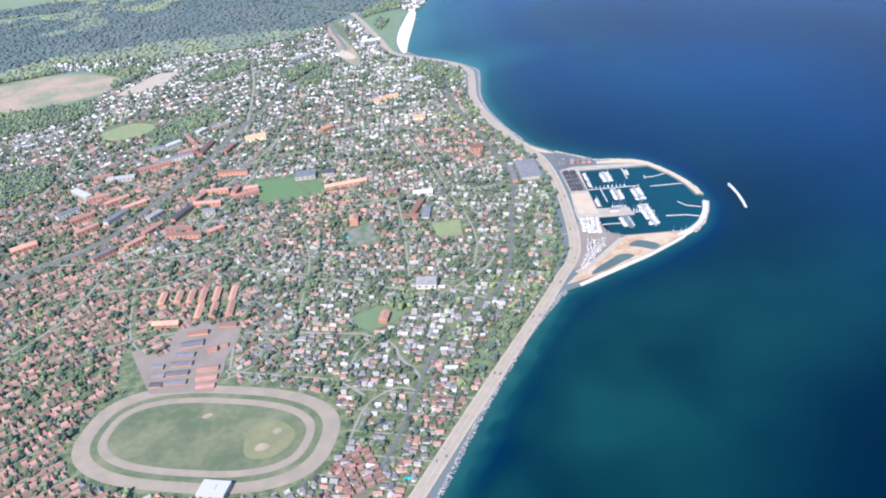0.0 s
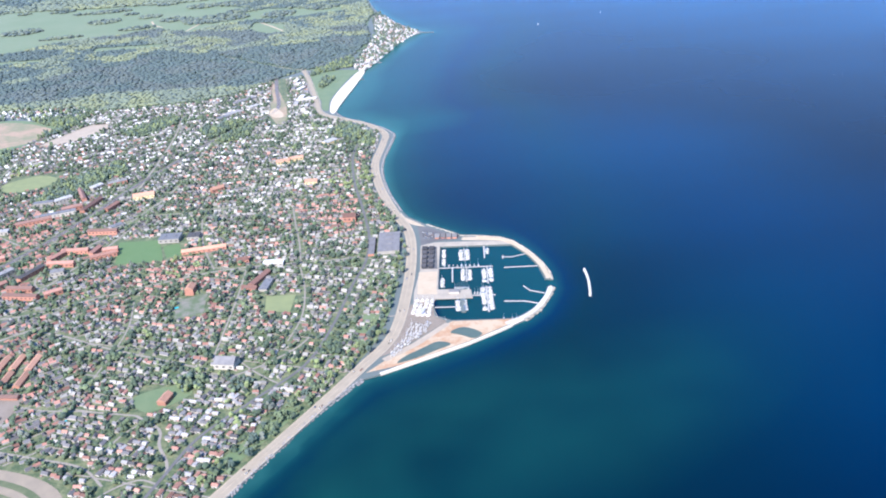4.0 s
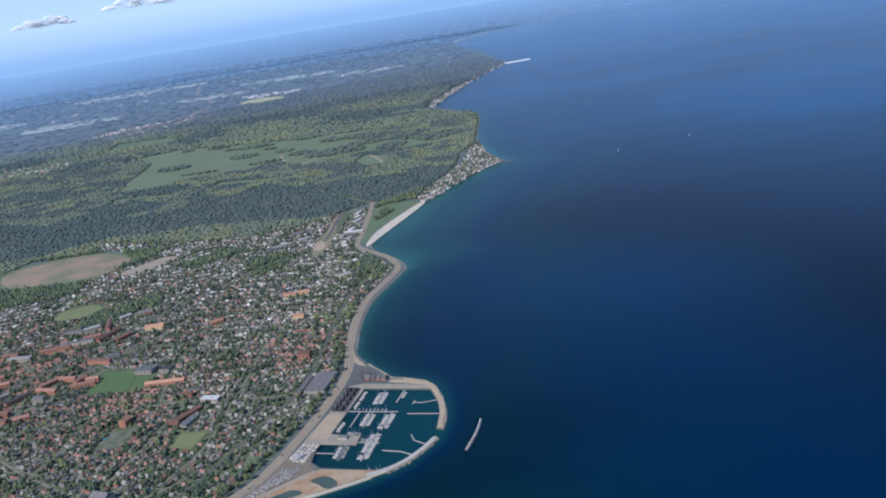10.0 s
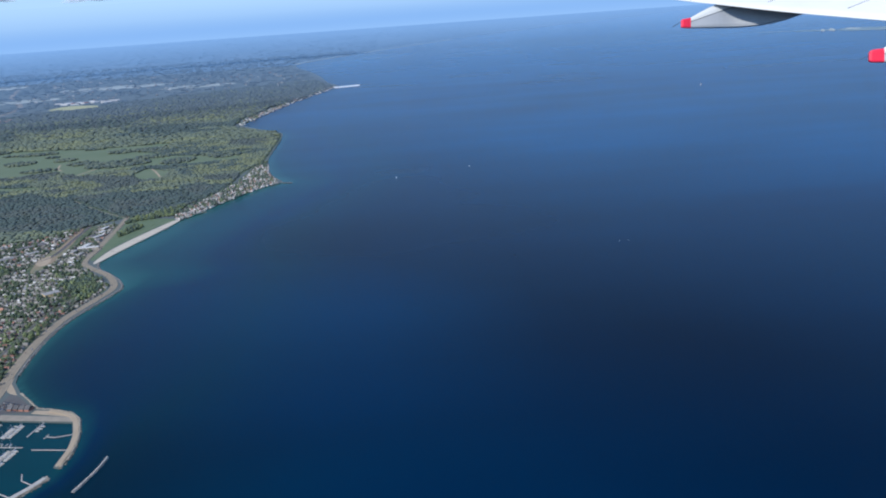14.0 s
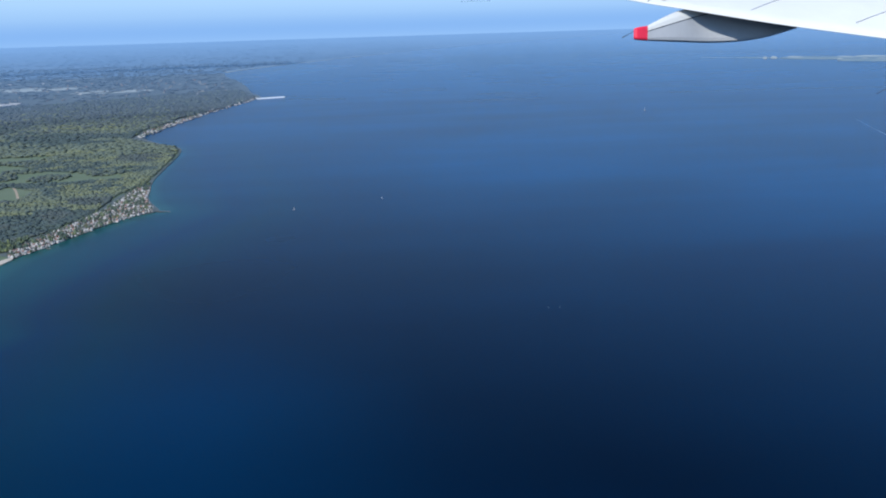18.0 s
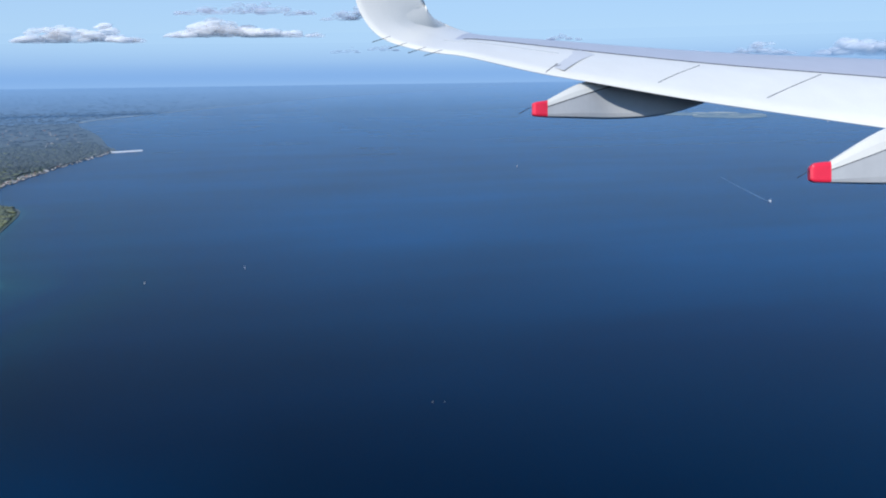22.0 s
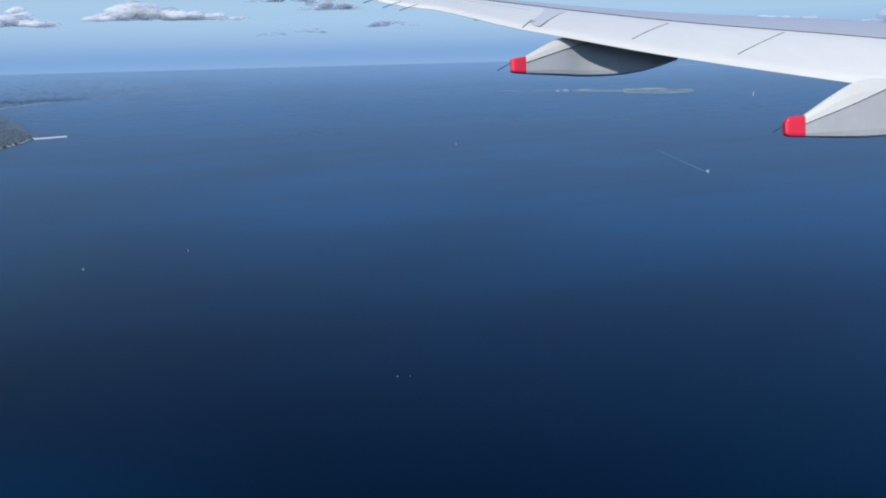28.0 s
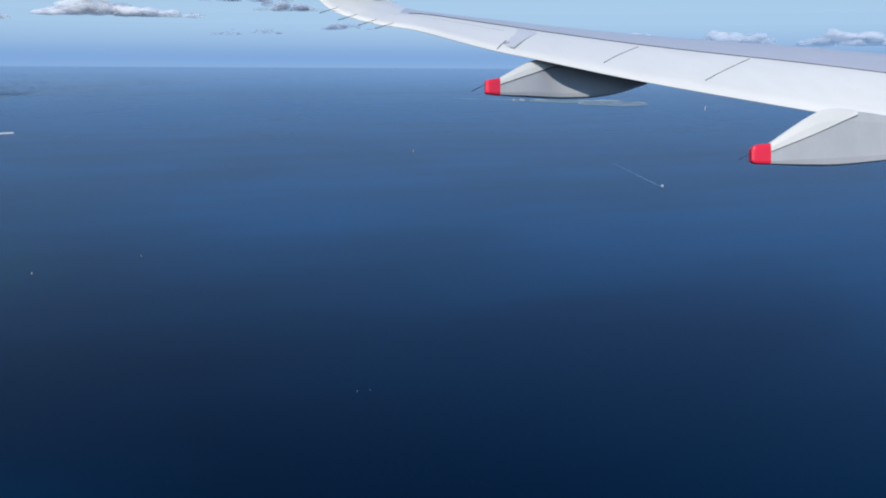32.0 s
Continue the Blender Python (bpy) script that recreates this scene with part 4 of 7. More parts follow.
for cx, cy, r in ((-12.6, 92.0, 1.1), (-20, 101, 0.7), (-10.6, 94.6, 0.7)):
    slab("bare_patch", smooth_line([(cx + r * math.cos(a) * rnd.uniform(0.7, 1.2), cy + r * 0.8 * math.sin(a) * rnd.uniform(0.7, 1.2)) for a in np.arange(0, 6.2, 0.9)], 3, True), LAND_Z + 0.085, 0.1, "tan_earth", "bare patch of dry earth in the infield", "bare patch")

# ---- buildings of size ----
BLOCKED = []


def long_building(name, cx, cy, length, width, turn, height, roof, wall, label, category, gable=True, rise=0.35, windows=0, group=""):
    """A long house: walls with base, roof with eaves, and panes along its long sides."""
    h = holder(name, pose(cx, cy, LAND_Z, 0, 0, turn), label, category, group)
    BLOCKED.append((cx, cy, length, width, radians(turn)))
    part("wall", box(bmesh.new(), 0, 0, height / 2, length, width, height), wall, h)
    bm = bmesh.new()
    e = 0.06
    if gable:
        L, W, z, r = length / 2 + e, width / 2 + e, height, height + rise * width
        v = [bm.verts.new(p) for p in ((-L, -W, z - 0.03), (L, -W, z - 0.03), (L, W, z - 0.03), (-L, W, z - 0.03), (-L, 0, r), (L, 0, r), (-L, -W, z + 0.03), (L, -W, z + 0.03), (L, W, z + 0.03), (-L, W, z + 0.03))]
        for f in ((0, 1, 7, 6), (6, 7, 5, 4), (2, 3, 9, 8), (8, 9, 4, 5), (1, 2, 8, 5, 7), (3, 0, 6, 4, 9), (3, 2, 1, 0)):
            bm.faces.new([v[i] for i in f])
    else:
        box(bm, 0, 0, height + 0.05, length + e, width + e, 0.1)
        for k in range(max(1, int(length / 2.2))):
            box(bm, -length / 2 + (k + 0.5) * length / max(1, int(length / 2.2)), 0, height + 0.14, 0.5, width * 0.35, 0.12)
    part("roof", bm, roof, h)
    if windows:
        me = mesh_of("window", box(bmesh.new(), 0, 0, 0, length / windows * 0.36, 0.04, height * 0.24), "window_dark")
        for side in (-1, 1):
            for k in range(windows):
                share("window", me, h, pose(-length / 2 + (k + 0.5) * length / windows, side * (width / 2 + 0.012), height * 0.55))
    return h


for cx, cy, L in ((-28.8, 135.8, 3.6), (-26.0, 135.5, 3.8), (-23.9, 134.9, 3.8), (-21.9, 134.5, 4.0), (-22.3, 129.6, 4.2), (-19.5, 134.2, 4.2), (-19.9, 129.0, 4.4), (-16.7, 133.4, 4.3), (-17.1, 128.6, 4.4)):
    long_building("terrace_house", cx, cy, L, 1.15, 82, 0.4, "roof_orange", "wall_brick", "long terrace with bright orange tiled roof", "terrace", windows=int(L * 1.2), group="orange terraces")
long_building("terrace_house", -27.5, 127.2, 4.4, 1.3, -14, 0.6, "roof_orange", "wall_brick", "terrace with orange tiled roof and white gable", "terrace", windows=5, group="orange terraces")
slab("stable_yard", [(-17.3, 125.8), (-15.2, 123.1), (-15.7, 119.3), (-17.6, 114.6), (-18.0, 111.2), (-19.4, 106.5), (-28.6, 108.8), (-32.7, 121.5), (-27.2, 120.5), (-24.6, 127.9)], LAND_Z + 0.055, 0.1, "yard_paving", "worn grey brown paved yard between stables", "yard")
for cx, cy, L, W, t in ((-23.0, 120.0, 3.5, 1.6, -3), (-23.9, 117.2, 2.9, 1.1, -12), (-24.3, 114.9, 3.3, 1.1, -12), (-24.8, 112.6, 3.3, 1.1, -10), (-25.0, 110.3, 3.3, 1.0, -10), (-27.6, 112.9, 1.8, 1.0, -12), (-27.9, 115.2, 1.8, 1.0, -12), (-27.8, 110.6, 1.8, 1.0, -12)):
    long_building("stable", cx, cy, L, W, t, 0.3, "roof_grey_one", "wall_brick", "low stable with weathered grey roof", "stable", rise=0.1, group="stables")
for cx, cy, L, W, t in ((-20.3, 112.3, 3.2, 1.2, -7), (-20.4, 110.0, 3.1, 1.2, -7), (-20.5, 107.9, 2.7, 1.0, -9), (-18.0, 117.9, 1.3, 0.9, -9)):
    long_building("stable", cx, cy, L, W, t, 0.3, "roof_brown_red", "wall_brick", "low stable with dull orange roof behind the track", "stable", rise=0.12, group="stables")
for cx, cy, L, W, t in ((-22.2, 122.8, 3.2, 0.9, -7), (-17.4, 123.6, 2.9, 0.9, -15), (-19.7, 117.3, 1.5, 1.1, -9)):
    long_building("stable", cx, cy, L, W, t, 0.45, "roof_brown", "wall_brick", "stable with dark brown roof", "stable", group="stables")
for cx, cy, L, W, t, hh, roof, wall, lab, g in (
        (-1.4, 179.8, 4.4, 3.2, -8, 0.9, "roof_blue_grey", "wall_white_one", "sports hall with blue grey metal roof", False), (3.6, 179.6, 2.6, 2.4, -8, 0.7, "roof_grey_one", "wall_white_one", "dark roofed hall beside the field", False),
        (6.6, 171.8, 9.0, 1.3, 3, 0.6, "roof_orange", "wall_brick", "long orange roofed school wing", True), (-12.0, 208.6, 5.0, 1.8, 4, 0.9, "roof_orange", "wall_yellow", "orange roofed school with yellow walls", True),
        (-24.0, 206.5, 8.0, 1.3, 71, 0.9, "roof_brown", "wall_brick", "long dark red brick block", True), (-28.4, 206.0, 4.6, 1.2, 20, 0.9, "roof_brown", "wall_brick", "dark red brick side wing of a block", True),
        (19.0, 154.4, 6.2, 1.2, 62, 0.7, "roof_red_one", "wall_brick", "red roofed school wing of brick", True), (17.4, 151.0, 3.0, 1.2, -20, 0.6, "roof_red_one", "wall_brick", "red roofed school annexe", True), (15.2, 163.4, 2.2, 1.4, 10, 0.9, "roof_red_one", "wall_brick", "tall red brick house with red roof", True), (5.6, 207.6, 3.2, 1.4, 30, 0.8, "roof_orange", "wall_brick", "orange roofed brick house in gardens", True), (21.4, 160.7, 4.0, 1.6, -10, 0.7, "roof_white", "wall_white_one", "white flat roofed hall by the school", False),
        (20.4, 151.6, 4.4, 1.6, 75, 0.5, "roof_blue_grey", "wall_white_one", "grey roofed gymnasium beside the school", False), (44.4, 163.4, 9.0, 4.3, 84, 0.75, "roof_grey_one", "wall_white_one", "large grey tennis hall near the shore", False), (40.9, 163.0, 8.0, 1.2, 84, 0.5, "roof_grey_one", "wall_brick", "long dark roofed depot of brick", False),
        (15.6, 124.8, 3.4, 2.4, -18, 1.0, "roof_grey_one", "wall_white_one", "white apartment house with dark mansard roof", True), (37.0, 178.6, 2.8, 1.8, -10, 1.2, "roof_red_one", "wall_brick", "large red brick villa near the shore", True), (7.2, 116.9, 2.4, 1.4, 70, 0.7, "roof_orange", "wall_brick", "orange roofed mansion by the park", True),
        (6.4, 152.8, 2.2, 1.6, 80, 1.3, "roof_orange", "wall_brick", "tall orange brick house with tiled roof", True), (-18.5, 85.2, 3.6, 2.6, -22, 0.8, "roof_pale_one", "wall_white_one", "white grandstand of the trotting track", False), (5.8, 292, 9.0, 2.0, 40, 0.6, "roof_grey_one", "wall_white_one", "long grey hotel by the wood", False),
        (26.4, 284.8, 6.4, 1.3, 3, 0.6, "roof_white", "wall_white_one", "long white pavilion beside the beach road", False), (3.4, 277.5, 5.0, 2.6, 35, 0.6, "roof_pale_one", "wall_white_one", "pale roofed garden centre near the woods", False), (24.4, 300, 4.0, 1.6, 60, 0.6, "roof_white", "wall_white_one", "white theatre building by the beach", False), (24.8, 288, 4.4, 1.6, 80, 0.6, "roof_white", "wall_white_one", "white flats by the beach", False),
        (22.6, 312, 3.4, 1.4, 75, 0.6, "roof_white", "wall_white_one", "pale shop building near the station", False), (23.4, 307, 2.6, 1.4, 70, 0.5, "roof_white", "wall_white_one", "pale shop building near the station", False), (21.9, 301, 3.0, 1.2, 85, 0.6, "roof_grey_one", "wall_white_one", "grey roofed shop building near the station", False),
        (26.2, 294.5, 3.0, 1.3, 95, 0.6, "roof_pale_one", "wall_white_one", "white holiday flats by the beach", False), (23.2, 281, 3.6, 1.3, 85, 0.6, "roof_pale_one", "wall_white_one", "white holiday flats by the beach", False), (26.6, 277, 3.0, 1.2, 80, 0.6, "roof_pale_one", "wall_white_one", "white holiday flats by the beach", False), (9.5, 283, 4.0, 1.6, 40, 0.6, "roof_pale_one", "wall_white_one", "white roofed hall near the woods", False), (0.6, 273.6, 3.8, 2.0, 40, 0.6, "roof_blue_grey", "wall_white_one", "grey roofed hall near the woods", False), (11.0, 300, 3.0, 1.2, 60, 0.5, "roof_pale_one", "wall_white_one", "white roofed hall near the woods", False),
        (33.5, 236.5, 4.0, 2.4, 40, 0.6, "roof_pale_one", "wall_yellow", "pale institution on the headland", False), (-58, 166, 5, 1.6, 24, 0.9, "roof_orange", "wall_brick", "orange brick block by the railway", True), (-46.5, 169.6, 5, 1.0, 35, 1.0, "roof_red_one", "wall_brick", "red brick block by the railway", True),
        (28.5, 205.0, 3.0, 1.6, -10, 0.7, "roof_orange", "wall_yellow", "orange roofed villa with yellow walls", True), (21.0, 223.0, 3.4, 1.6, 10, 0.7, "roof_orange", "wall_yellow", "yellow apartment house with orange roof", True), (24.5, 224.5, 3.4, 1.2, 10, 0.7, "roof_orange", "wall_yellow", "yellow apartment house with orange roof", True)):
    long_building("building", cx, cy, L, W, t, hh, roof, wall, lab, "building", gable=g, windows=max(3, int(L * 1.1)))
QUARTER = {0: ("roof_red_one", "wall_brick", "red tiled brick apartment wing by the railway", True), 1: ("roof_blue_grey", "wall_white_one", "grey roofed workshop hall by the railway", False), 2: ("roof_grey_one", "wall_brick", "long dark roofed depot by the railway", True),
           3: ("roof_pale_one", "wall_white_one", "white flat roofed block near the railway", False), 4: ("roof_brown", "wall_brick", "pinkish row of flats with brown roof", True), 5: ("roof_orange", "wall_yellow", "orange roofed yellow school wing", True)}
for cx, cy, L, kind, t in ((-42.2, 182.5, 5.4, 0, 31), (-38.1, 178.4, 5.3, 0, 27), (-41.2, 173.9, 6.1, 1, 52), (-27.6, 170.0, 6.2, 2, 58), (-22.4, 172.9, 5.8, 0, -14), (-22.1, 168.9, 2.6, 3, 5), (-20.9, 178.8, 5.7, 0, -10), (-24.2, 177.2, 4.6, 0, 58), (-14.3, 174.6, 5.3, 0, 16), (-13.4, 177.2, 3.1, 0, 2), (-16.6, 177.6, 3.4, 0, 70),
                           (-27.5, 162.9, 5.6, 4, -18), (-26.4, 159.4, 7.3, 4, -18), (-20.4, 159.4, 3.3, 0, 27), (-42.9, 195.4, 6.5, 3, -3), (-35.4, 199.5, 7.7, 4, 17), (-30.8, 203.0, 7.8, 1, 14), (-18.6, 203.6, 4.7, 0, 66), (-47.0, 198.0, 4.5, 4, 1), (-50.7, 189.7, 6.8, 3, -53), (-17.3, 188.2, 6.8, 4, -14),
                           (-14.9, 190.4, 2.9, 1, 39), (-28.2, 214.9, 8.4, 4, -70), (-25.7, 219.8, 3.3, 3, 49), (-32.3, 213.0, 4.4, 3, 35), (-36.5, 211.7, 4.8, 1, 1), (-20.9, 221.2, 4.7, 2, 21), (-48.5, 176.0, 5.0, 0, 30), (-46.5, 186.0, 4.4, 4, 10), (-52.0, 180.0, 5.0, 1, 35), (-33.2, 171.4, 4.0, 3, 50), (-33.0, 164.8, 5.0, 0, 48), (-36.0, 159.8, 4.0, 0, 40), (-41.5, 157.0, 5.0, 2, 40)):
    roof, wall, lab, gab = QUARTER[kind]
    long_building("apartment_block" if kind in (0, 4) else "block", cx, cy, L, 1.15 if gab else 1.5, t, 0.9, roof, wall, lab, "apartment block" if kind in (0, 4) else "building", gable=gab, windows=int(L * 1.2), group="blocks by the railway")
slab("shed_apron", [(50.6, 160.4), (53.6, 159.7), (52.5, 149.7), (49.6, 150.4)], LAND_Z + 0.042, 0.1, "asphalt", "grey asphalt between the harbour sheds", "apron")
for k in range(5):
    for side in (0, 1):
        long_building("harbour_shed", 51.2 + side * 1.3 - k * 0.28, 158.9 - side * 0.3 - k * 1.95, 0.85, 1.15, 170, 0.42, "roof_black", "roof_black", "black roofed harbour shed on the quay", "shed", windows=2, group="harbour sheds")
for k in range(4):
    long_building("club_house", 54.3 + k * 1.15, 164.0 - k * 0.28, 0.9, 1.5, -14, 0.4, "roof_grey_one", "wall_brick", "dark rowing club house by the quay", "club house", group="club houses")
for cx, cy, L, W, t in ((54.2, 139.4, 1.8, 0.9, -12), (47.6, 133.6, 2.0, 1.2, 60)):
    long_building("boat_shed", cx, cy, L, W, t, 0.4, "roof_pale_one", "wall_white_one", "white roofed boat shed at the harbour", "boat shed", gable=False, group="boat sheds")

# ---- town houses ----
def house_arrays(x, y, turn, length, width, height, rise, roof_kind, ground):
    """Gabled houses as one set of quads: ten corners and seven faces each."""
    n = len(x)
    L, W = length / 2, width / 2
    z0, z1, z2 = np.full(n, ground), ground + height, ground + height + rise
    loc = [(-L, -W, z0), (L, -W, z0), (L, W, z0), (-L, W, z0), (-L, -W, z1), (L, -W, z1), (L, W, z1), (-L, W, z1), (-L * 0.98, 0 * W, z2), (L * 0.98, 0 * W, z2)]
    c, s = np.cos(turn), np.sin(turn)
    v = np.stack([np.stack([x + a * c - b * s, y + a * s + b * c, z], -1) for a, b, z in loc], 1).reshape(-1, 3)
    quads = np.array([(0, 1, 5, 4), (2, 3, 7, 6), (1, 2, 6, 5), (3, 0, 4, 7), (4, 5, 9, 8), (6, 7, 8, 9), (5, 6, 9, 9), (7, 4, 8, 8)])
    tri = np.array([(a, b, c2) for a, b, c2, d in quads] + [(a, c2, d) for a, b, c2, d in quads[:6]])
    kind = np.array([0, 0, 0, 0, 1, 1, 0, 0] + [0, 0, 0, 0, 1, 1])
    faces = (tri[None] + (np.arange(n) * 10)[:, None, None]).reshape(-1, 3)
    index = np.where(kind[None] == 1, roof_kind[:, None], 0).reshape(-1)
    return v, faces, index


PERIOD = 4.3
QUARTERS = ((28.0, lambda x, y: x < -8), (-25.0, lambda x, y: (x >= -8) & (y < 165)), (-8.0, lambda x, y: (x >= -8) & (y >= 165)))
gx, gy, gq = [], [], []
for q, (deg, where) in enumerate(QUARTERS):
    c, s = math.cos(radians(deg)), math.sin(radians(deg))
    uu, vv = np.meshgrid(np.arange(-330, 330, 1.2), np.arange(-330, 330, PERIOD))
    for row in (0.95, 2.15, 3.35):
        u, v = uu.ravel() + nrs.uniform(-0.3, 0.3, uu.size), vv.ravel() + row + nrs.uniform(-0.22, 0.22, uu.size)
        x, y = u * c - v * s, u * s + v * c
        sel = where(x, y) & (x > np.interp(y, [60, 150, 250, 320], [-70, -88, -125, -160])) & (x < 52) & (y > 55) & (y < 322)
        gx.append(x[sel]), gy.append(y[sel]), gq.append(np.full(sel.sum(), deg))
gx, gy, gq = np.concatenate(gx), np.concatenate(gy), np.concatenate(gq)
ok = inside(gx, gy, TOWN)
for line, w in ROADS.values():
    ok &= off_line(gx, gy, line) > w / 2 + 0.62
HOLES = [TAN, [(-13.5, 183), (1, 183), (3.5, 169), (-12, 169)], [(20, 148), (27, 147), (26, 139.5), (20, 141)], [(4, 151), (10, 152), (10, 143), (4, 142)], oval(19.2, 11.6), [(-26, 124), (-16.2, 124), (-17.5, 106), (-27, 108)], [(2, 121), (11, 122), (12, 117), (4, 113)],
         [(-52, 237), (-38, 237), (-38, 224), (-52, 224)], [(-34, 122), (-27, 118), (-27, 109), (-34, 111)], [(32, 122), (45, 157), (41, 148), (31, 127)], [(13.6, 318), (19, 318), (21, 262), (15.6, 258)], LOT, [(27.5, 330), (40, 330), (38, 262), (29, 262)], [(15, 98), (21, 97), (29, 110), (25, 112)]]
WOODLETS = [[(-40, 214), (-36, 228), (-24, 240), (-20, 232), (-30, 214)], [(-6, 262), (6, 270), (12, 262), (10, 250), (2, 248)], [(-82, 205), (-62, 212), (-58, 200), (-70, 188), (-86, 190)], [(-110, 262), (-60, 262), (-56, 250), (-80, 240), (-150, 236)], [(32, 245), (38, 252.2), (45.2, 241.5), (45.8, 231), (43, 229), (38, 238)], [(-30, 268), (-16, 282), (-10, 276), (-22, 262)], [(-106, 299), (-86, 300.5), (-72, 314), (-44, 302), (-46, 288), (-52, 290), (-70, 301), (-94, 298)], [(-55, 272), (-51.5, 275), (-46, 286), (-47, 289), (-55, 280)], [(-64, 296.5), (-57, 295), (-50, 290.5), (-53, 284), (-58, 290)], [(26, 316), (29, 326), (33, 330), (44, 344), (43, 326), (34, 322.5)], [(31.0, 297), (33.6, 302), (36.2, 311), (33, 315), (30.6, 306)], [(6.5, 121.2), (9.5, 122.6), (13.2, 121.6), (12.6, 118.4), (9.6, 118.8)], [(16.6, 119.6), (20, 120), (20.4, 117.6), (17, 116.8)]]
for hole in HOLES + WOODLETS:
    ok &= ~inside(gx, gy, hole)
for bx, by, L, W, t in BLOCKED:
    u, v = (gx - bx) * math.cos(t) + (gy - by) * math.sin(t), -(gx - bx) * math.sin(t) + (gy - by) * math.cos(t)
    ok &= ~((abs(u) < L / 2 + 0.55) & (abs(v) < W / 2 + 0.55))
lawn = field_noise(gx, gy, 0.12, 21.0)
ok &= nrs.uniform(size=len(gx)) < 0.9 + 0.6 * lawn
hx, hy, hq = gx[ok], gy[ok], gq[ok]
zone = field_noise(hx, hy, 0.035, 3.0)
pick = nrs.uniform(size=len(hx)) + zone * 0.9
shore = np.clip((hx - 8) / 40, -0.5, 0.6) + np.clip((hy - 190) / 70, 0, 1.4)
roof_kind = np.where(pick + shore * 0.3 < 0.48, 1, np.where(pick + shore * 0.4 < 0.80, 2, 3))
north = np.clip((hy - 190) / 60, 0, 1) * np.where(hx < 20, 1, 0.7)
roof_kind = np.where((roof_kind == 1) & (nrs.uniform(size=len(hx)) < 0.62 * north), 2, roof_kind)
roof_kind = np.where(nrs.uniform(size=len(hx)) < 0.26 * north, 4, roof_kind)
turn = np.radians(hq + nrs.choice([0, 90], len(hx), p=(0.65, 0.35)) + nrs.normal(0, 5, len(hx)))
length, width = nrs.uniform(0.68, 1.2, len(hx)), nrs.uniform(0.5, 0.72, len(hx))
height, rise = nrs.uniform(0.17, 0.34, len(hx)), nrs.uniform(0.2, 0.36, len(hx))
first = (hy < 131) & (hx > -4) & (hy < 96 + hx * 1.2 + 12)
order = np.where(first)[0]
order = order[np.argsort(hy[order])][:290]
singles = np.zeros(len(hx), bool)
singles[order] = True
r = ~singles
v, f, i = house_arrays(hx[r], hy[r], turn[r], length[r], width[r], height[r], rise[r], roof_kind[r], LAND_Z)
stuff("town_houses", v, f, i, ["wall_white", "roof_red", "roof_grey", "roof_pale", "wall_bright"], "thousands of villas with red, grey and pale roofs", "houses")


# garages, sheds and garden huts behind the houses
away = nrs.uniform(0.5, 0.8, len(hx))
where = turn + nrs.choice([0.9, 2.2, 4.0, 5.3], len(hx)) + nrs.uniform(-0.2, 0.2, len(hx))
sx, sy = hx + away * np.cos(where), hy + away * np.sin(where)
sel = nrs.uniform(size=len(hx)) < 0.8
for line, w in ROADS.values():
    sel &= off_line(sx, sy, line) > w / 2 + 0.15
v, f, i = house_arrays(sx[sel], sy[sel], turn[sel], nrs.uniform(0.22, 0.42, sel.sum()), nrs.uniform(0.16, 0.3, sel.sum()), nrs.uniform(0.1, 0.17, sel.sum()), nrs.uniform(0.02, 0.08, sel.sum()), nrs.choice([1, 2, 2, 3], sel.sum()), LAND_Z)
stuff("garden_sheds", v, f, i, ["wall_white", "roof_red", "roof_grey", "roof_pale"], "small garages and sheds in the gardens", "sheds")


def lanes():
    """Narrow residential lanes between the rows of gardens, joined."""
    vs, fs = [], []
    for deg, where in QUARTERS:
        c, s = math.cos(radians(deg)), math.sin(radians(deg))
        uu, vv = np.meshgrid(np.arange(-330, 330, 1.5), np.arange(-330, 330, PERIOD))
        u, v = uu.ravel(), vv.ravel()
        x, y = u * c - v * s, u * s + v * c
        sel = where(x, y) & inside(x, y, TOWN)
        for hole in HOLES + WOODLETS:
            sel &= ~inside(x, y, hole)
        for bx, by, L, W, t in BLOCKED:
            p, q = (x - bx) * math.cos(t) + (y - by) * math.sin(t), -(x - bx) * math.sin(t) + (y - by) * math.cos(t)
            sel &= ~((abs(p) < L / 2 + 0.9) & (abs(q) < W / 2 + 0.5))
        sel &= field_noise(x, y, 0.05, 31.0) > -0.28
        for a, b in zip(u[sel], v[sel]):
            n = len(vs)
            for du, dv in ((-0.77, -0.15), (0.77, -0.15), (0.77, 0.15), (-0.77, 0.15)):
                vs.append(((a + du) * c - (b + dv) * s, (a + du) * s + (b + dv) * c, LAND_Z + 0.036))
            fs.append((n, n + 1, n + 2, n + 3))
    ob = stuff("lanes", np.array(vs), np.array(fs), np.zeros(len(fs)), ["pale_road"], "pale narrow lanes between rows of gardens", "street")
    tagged(ob, kind="structure")


lanes()


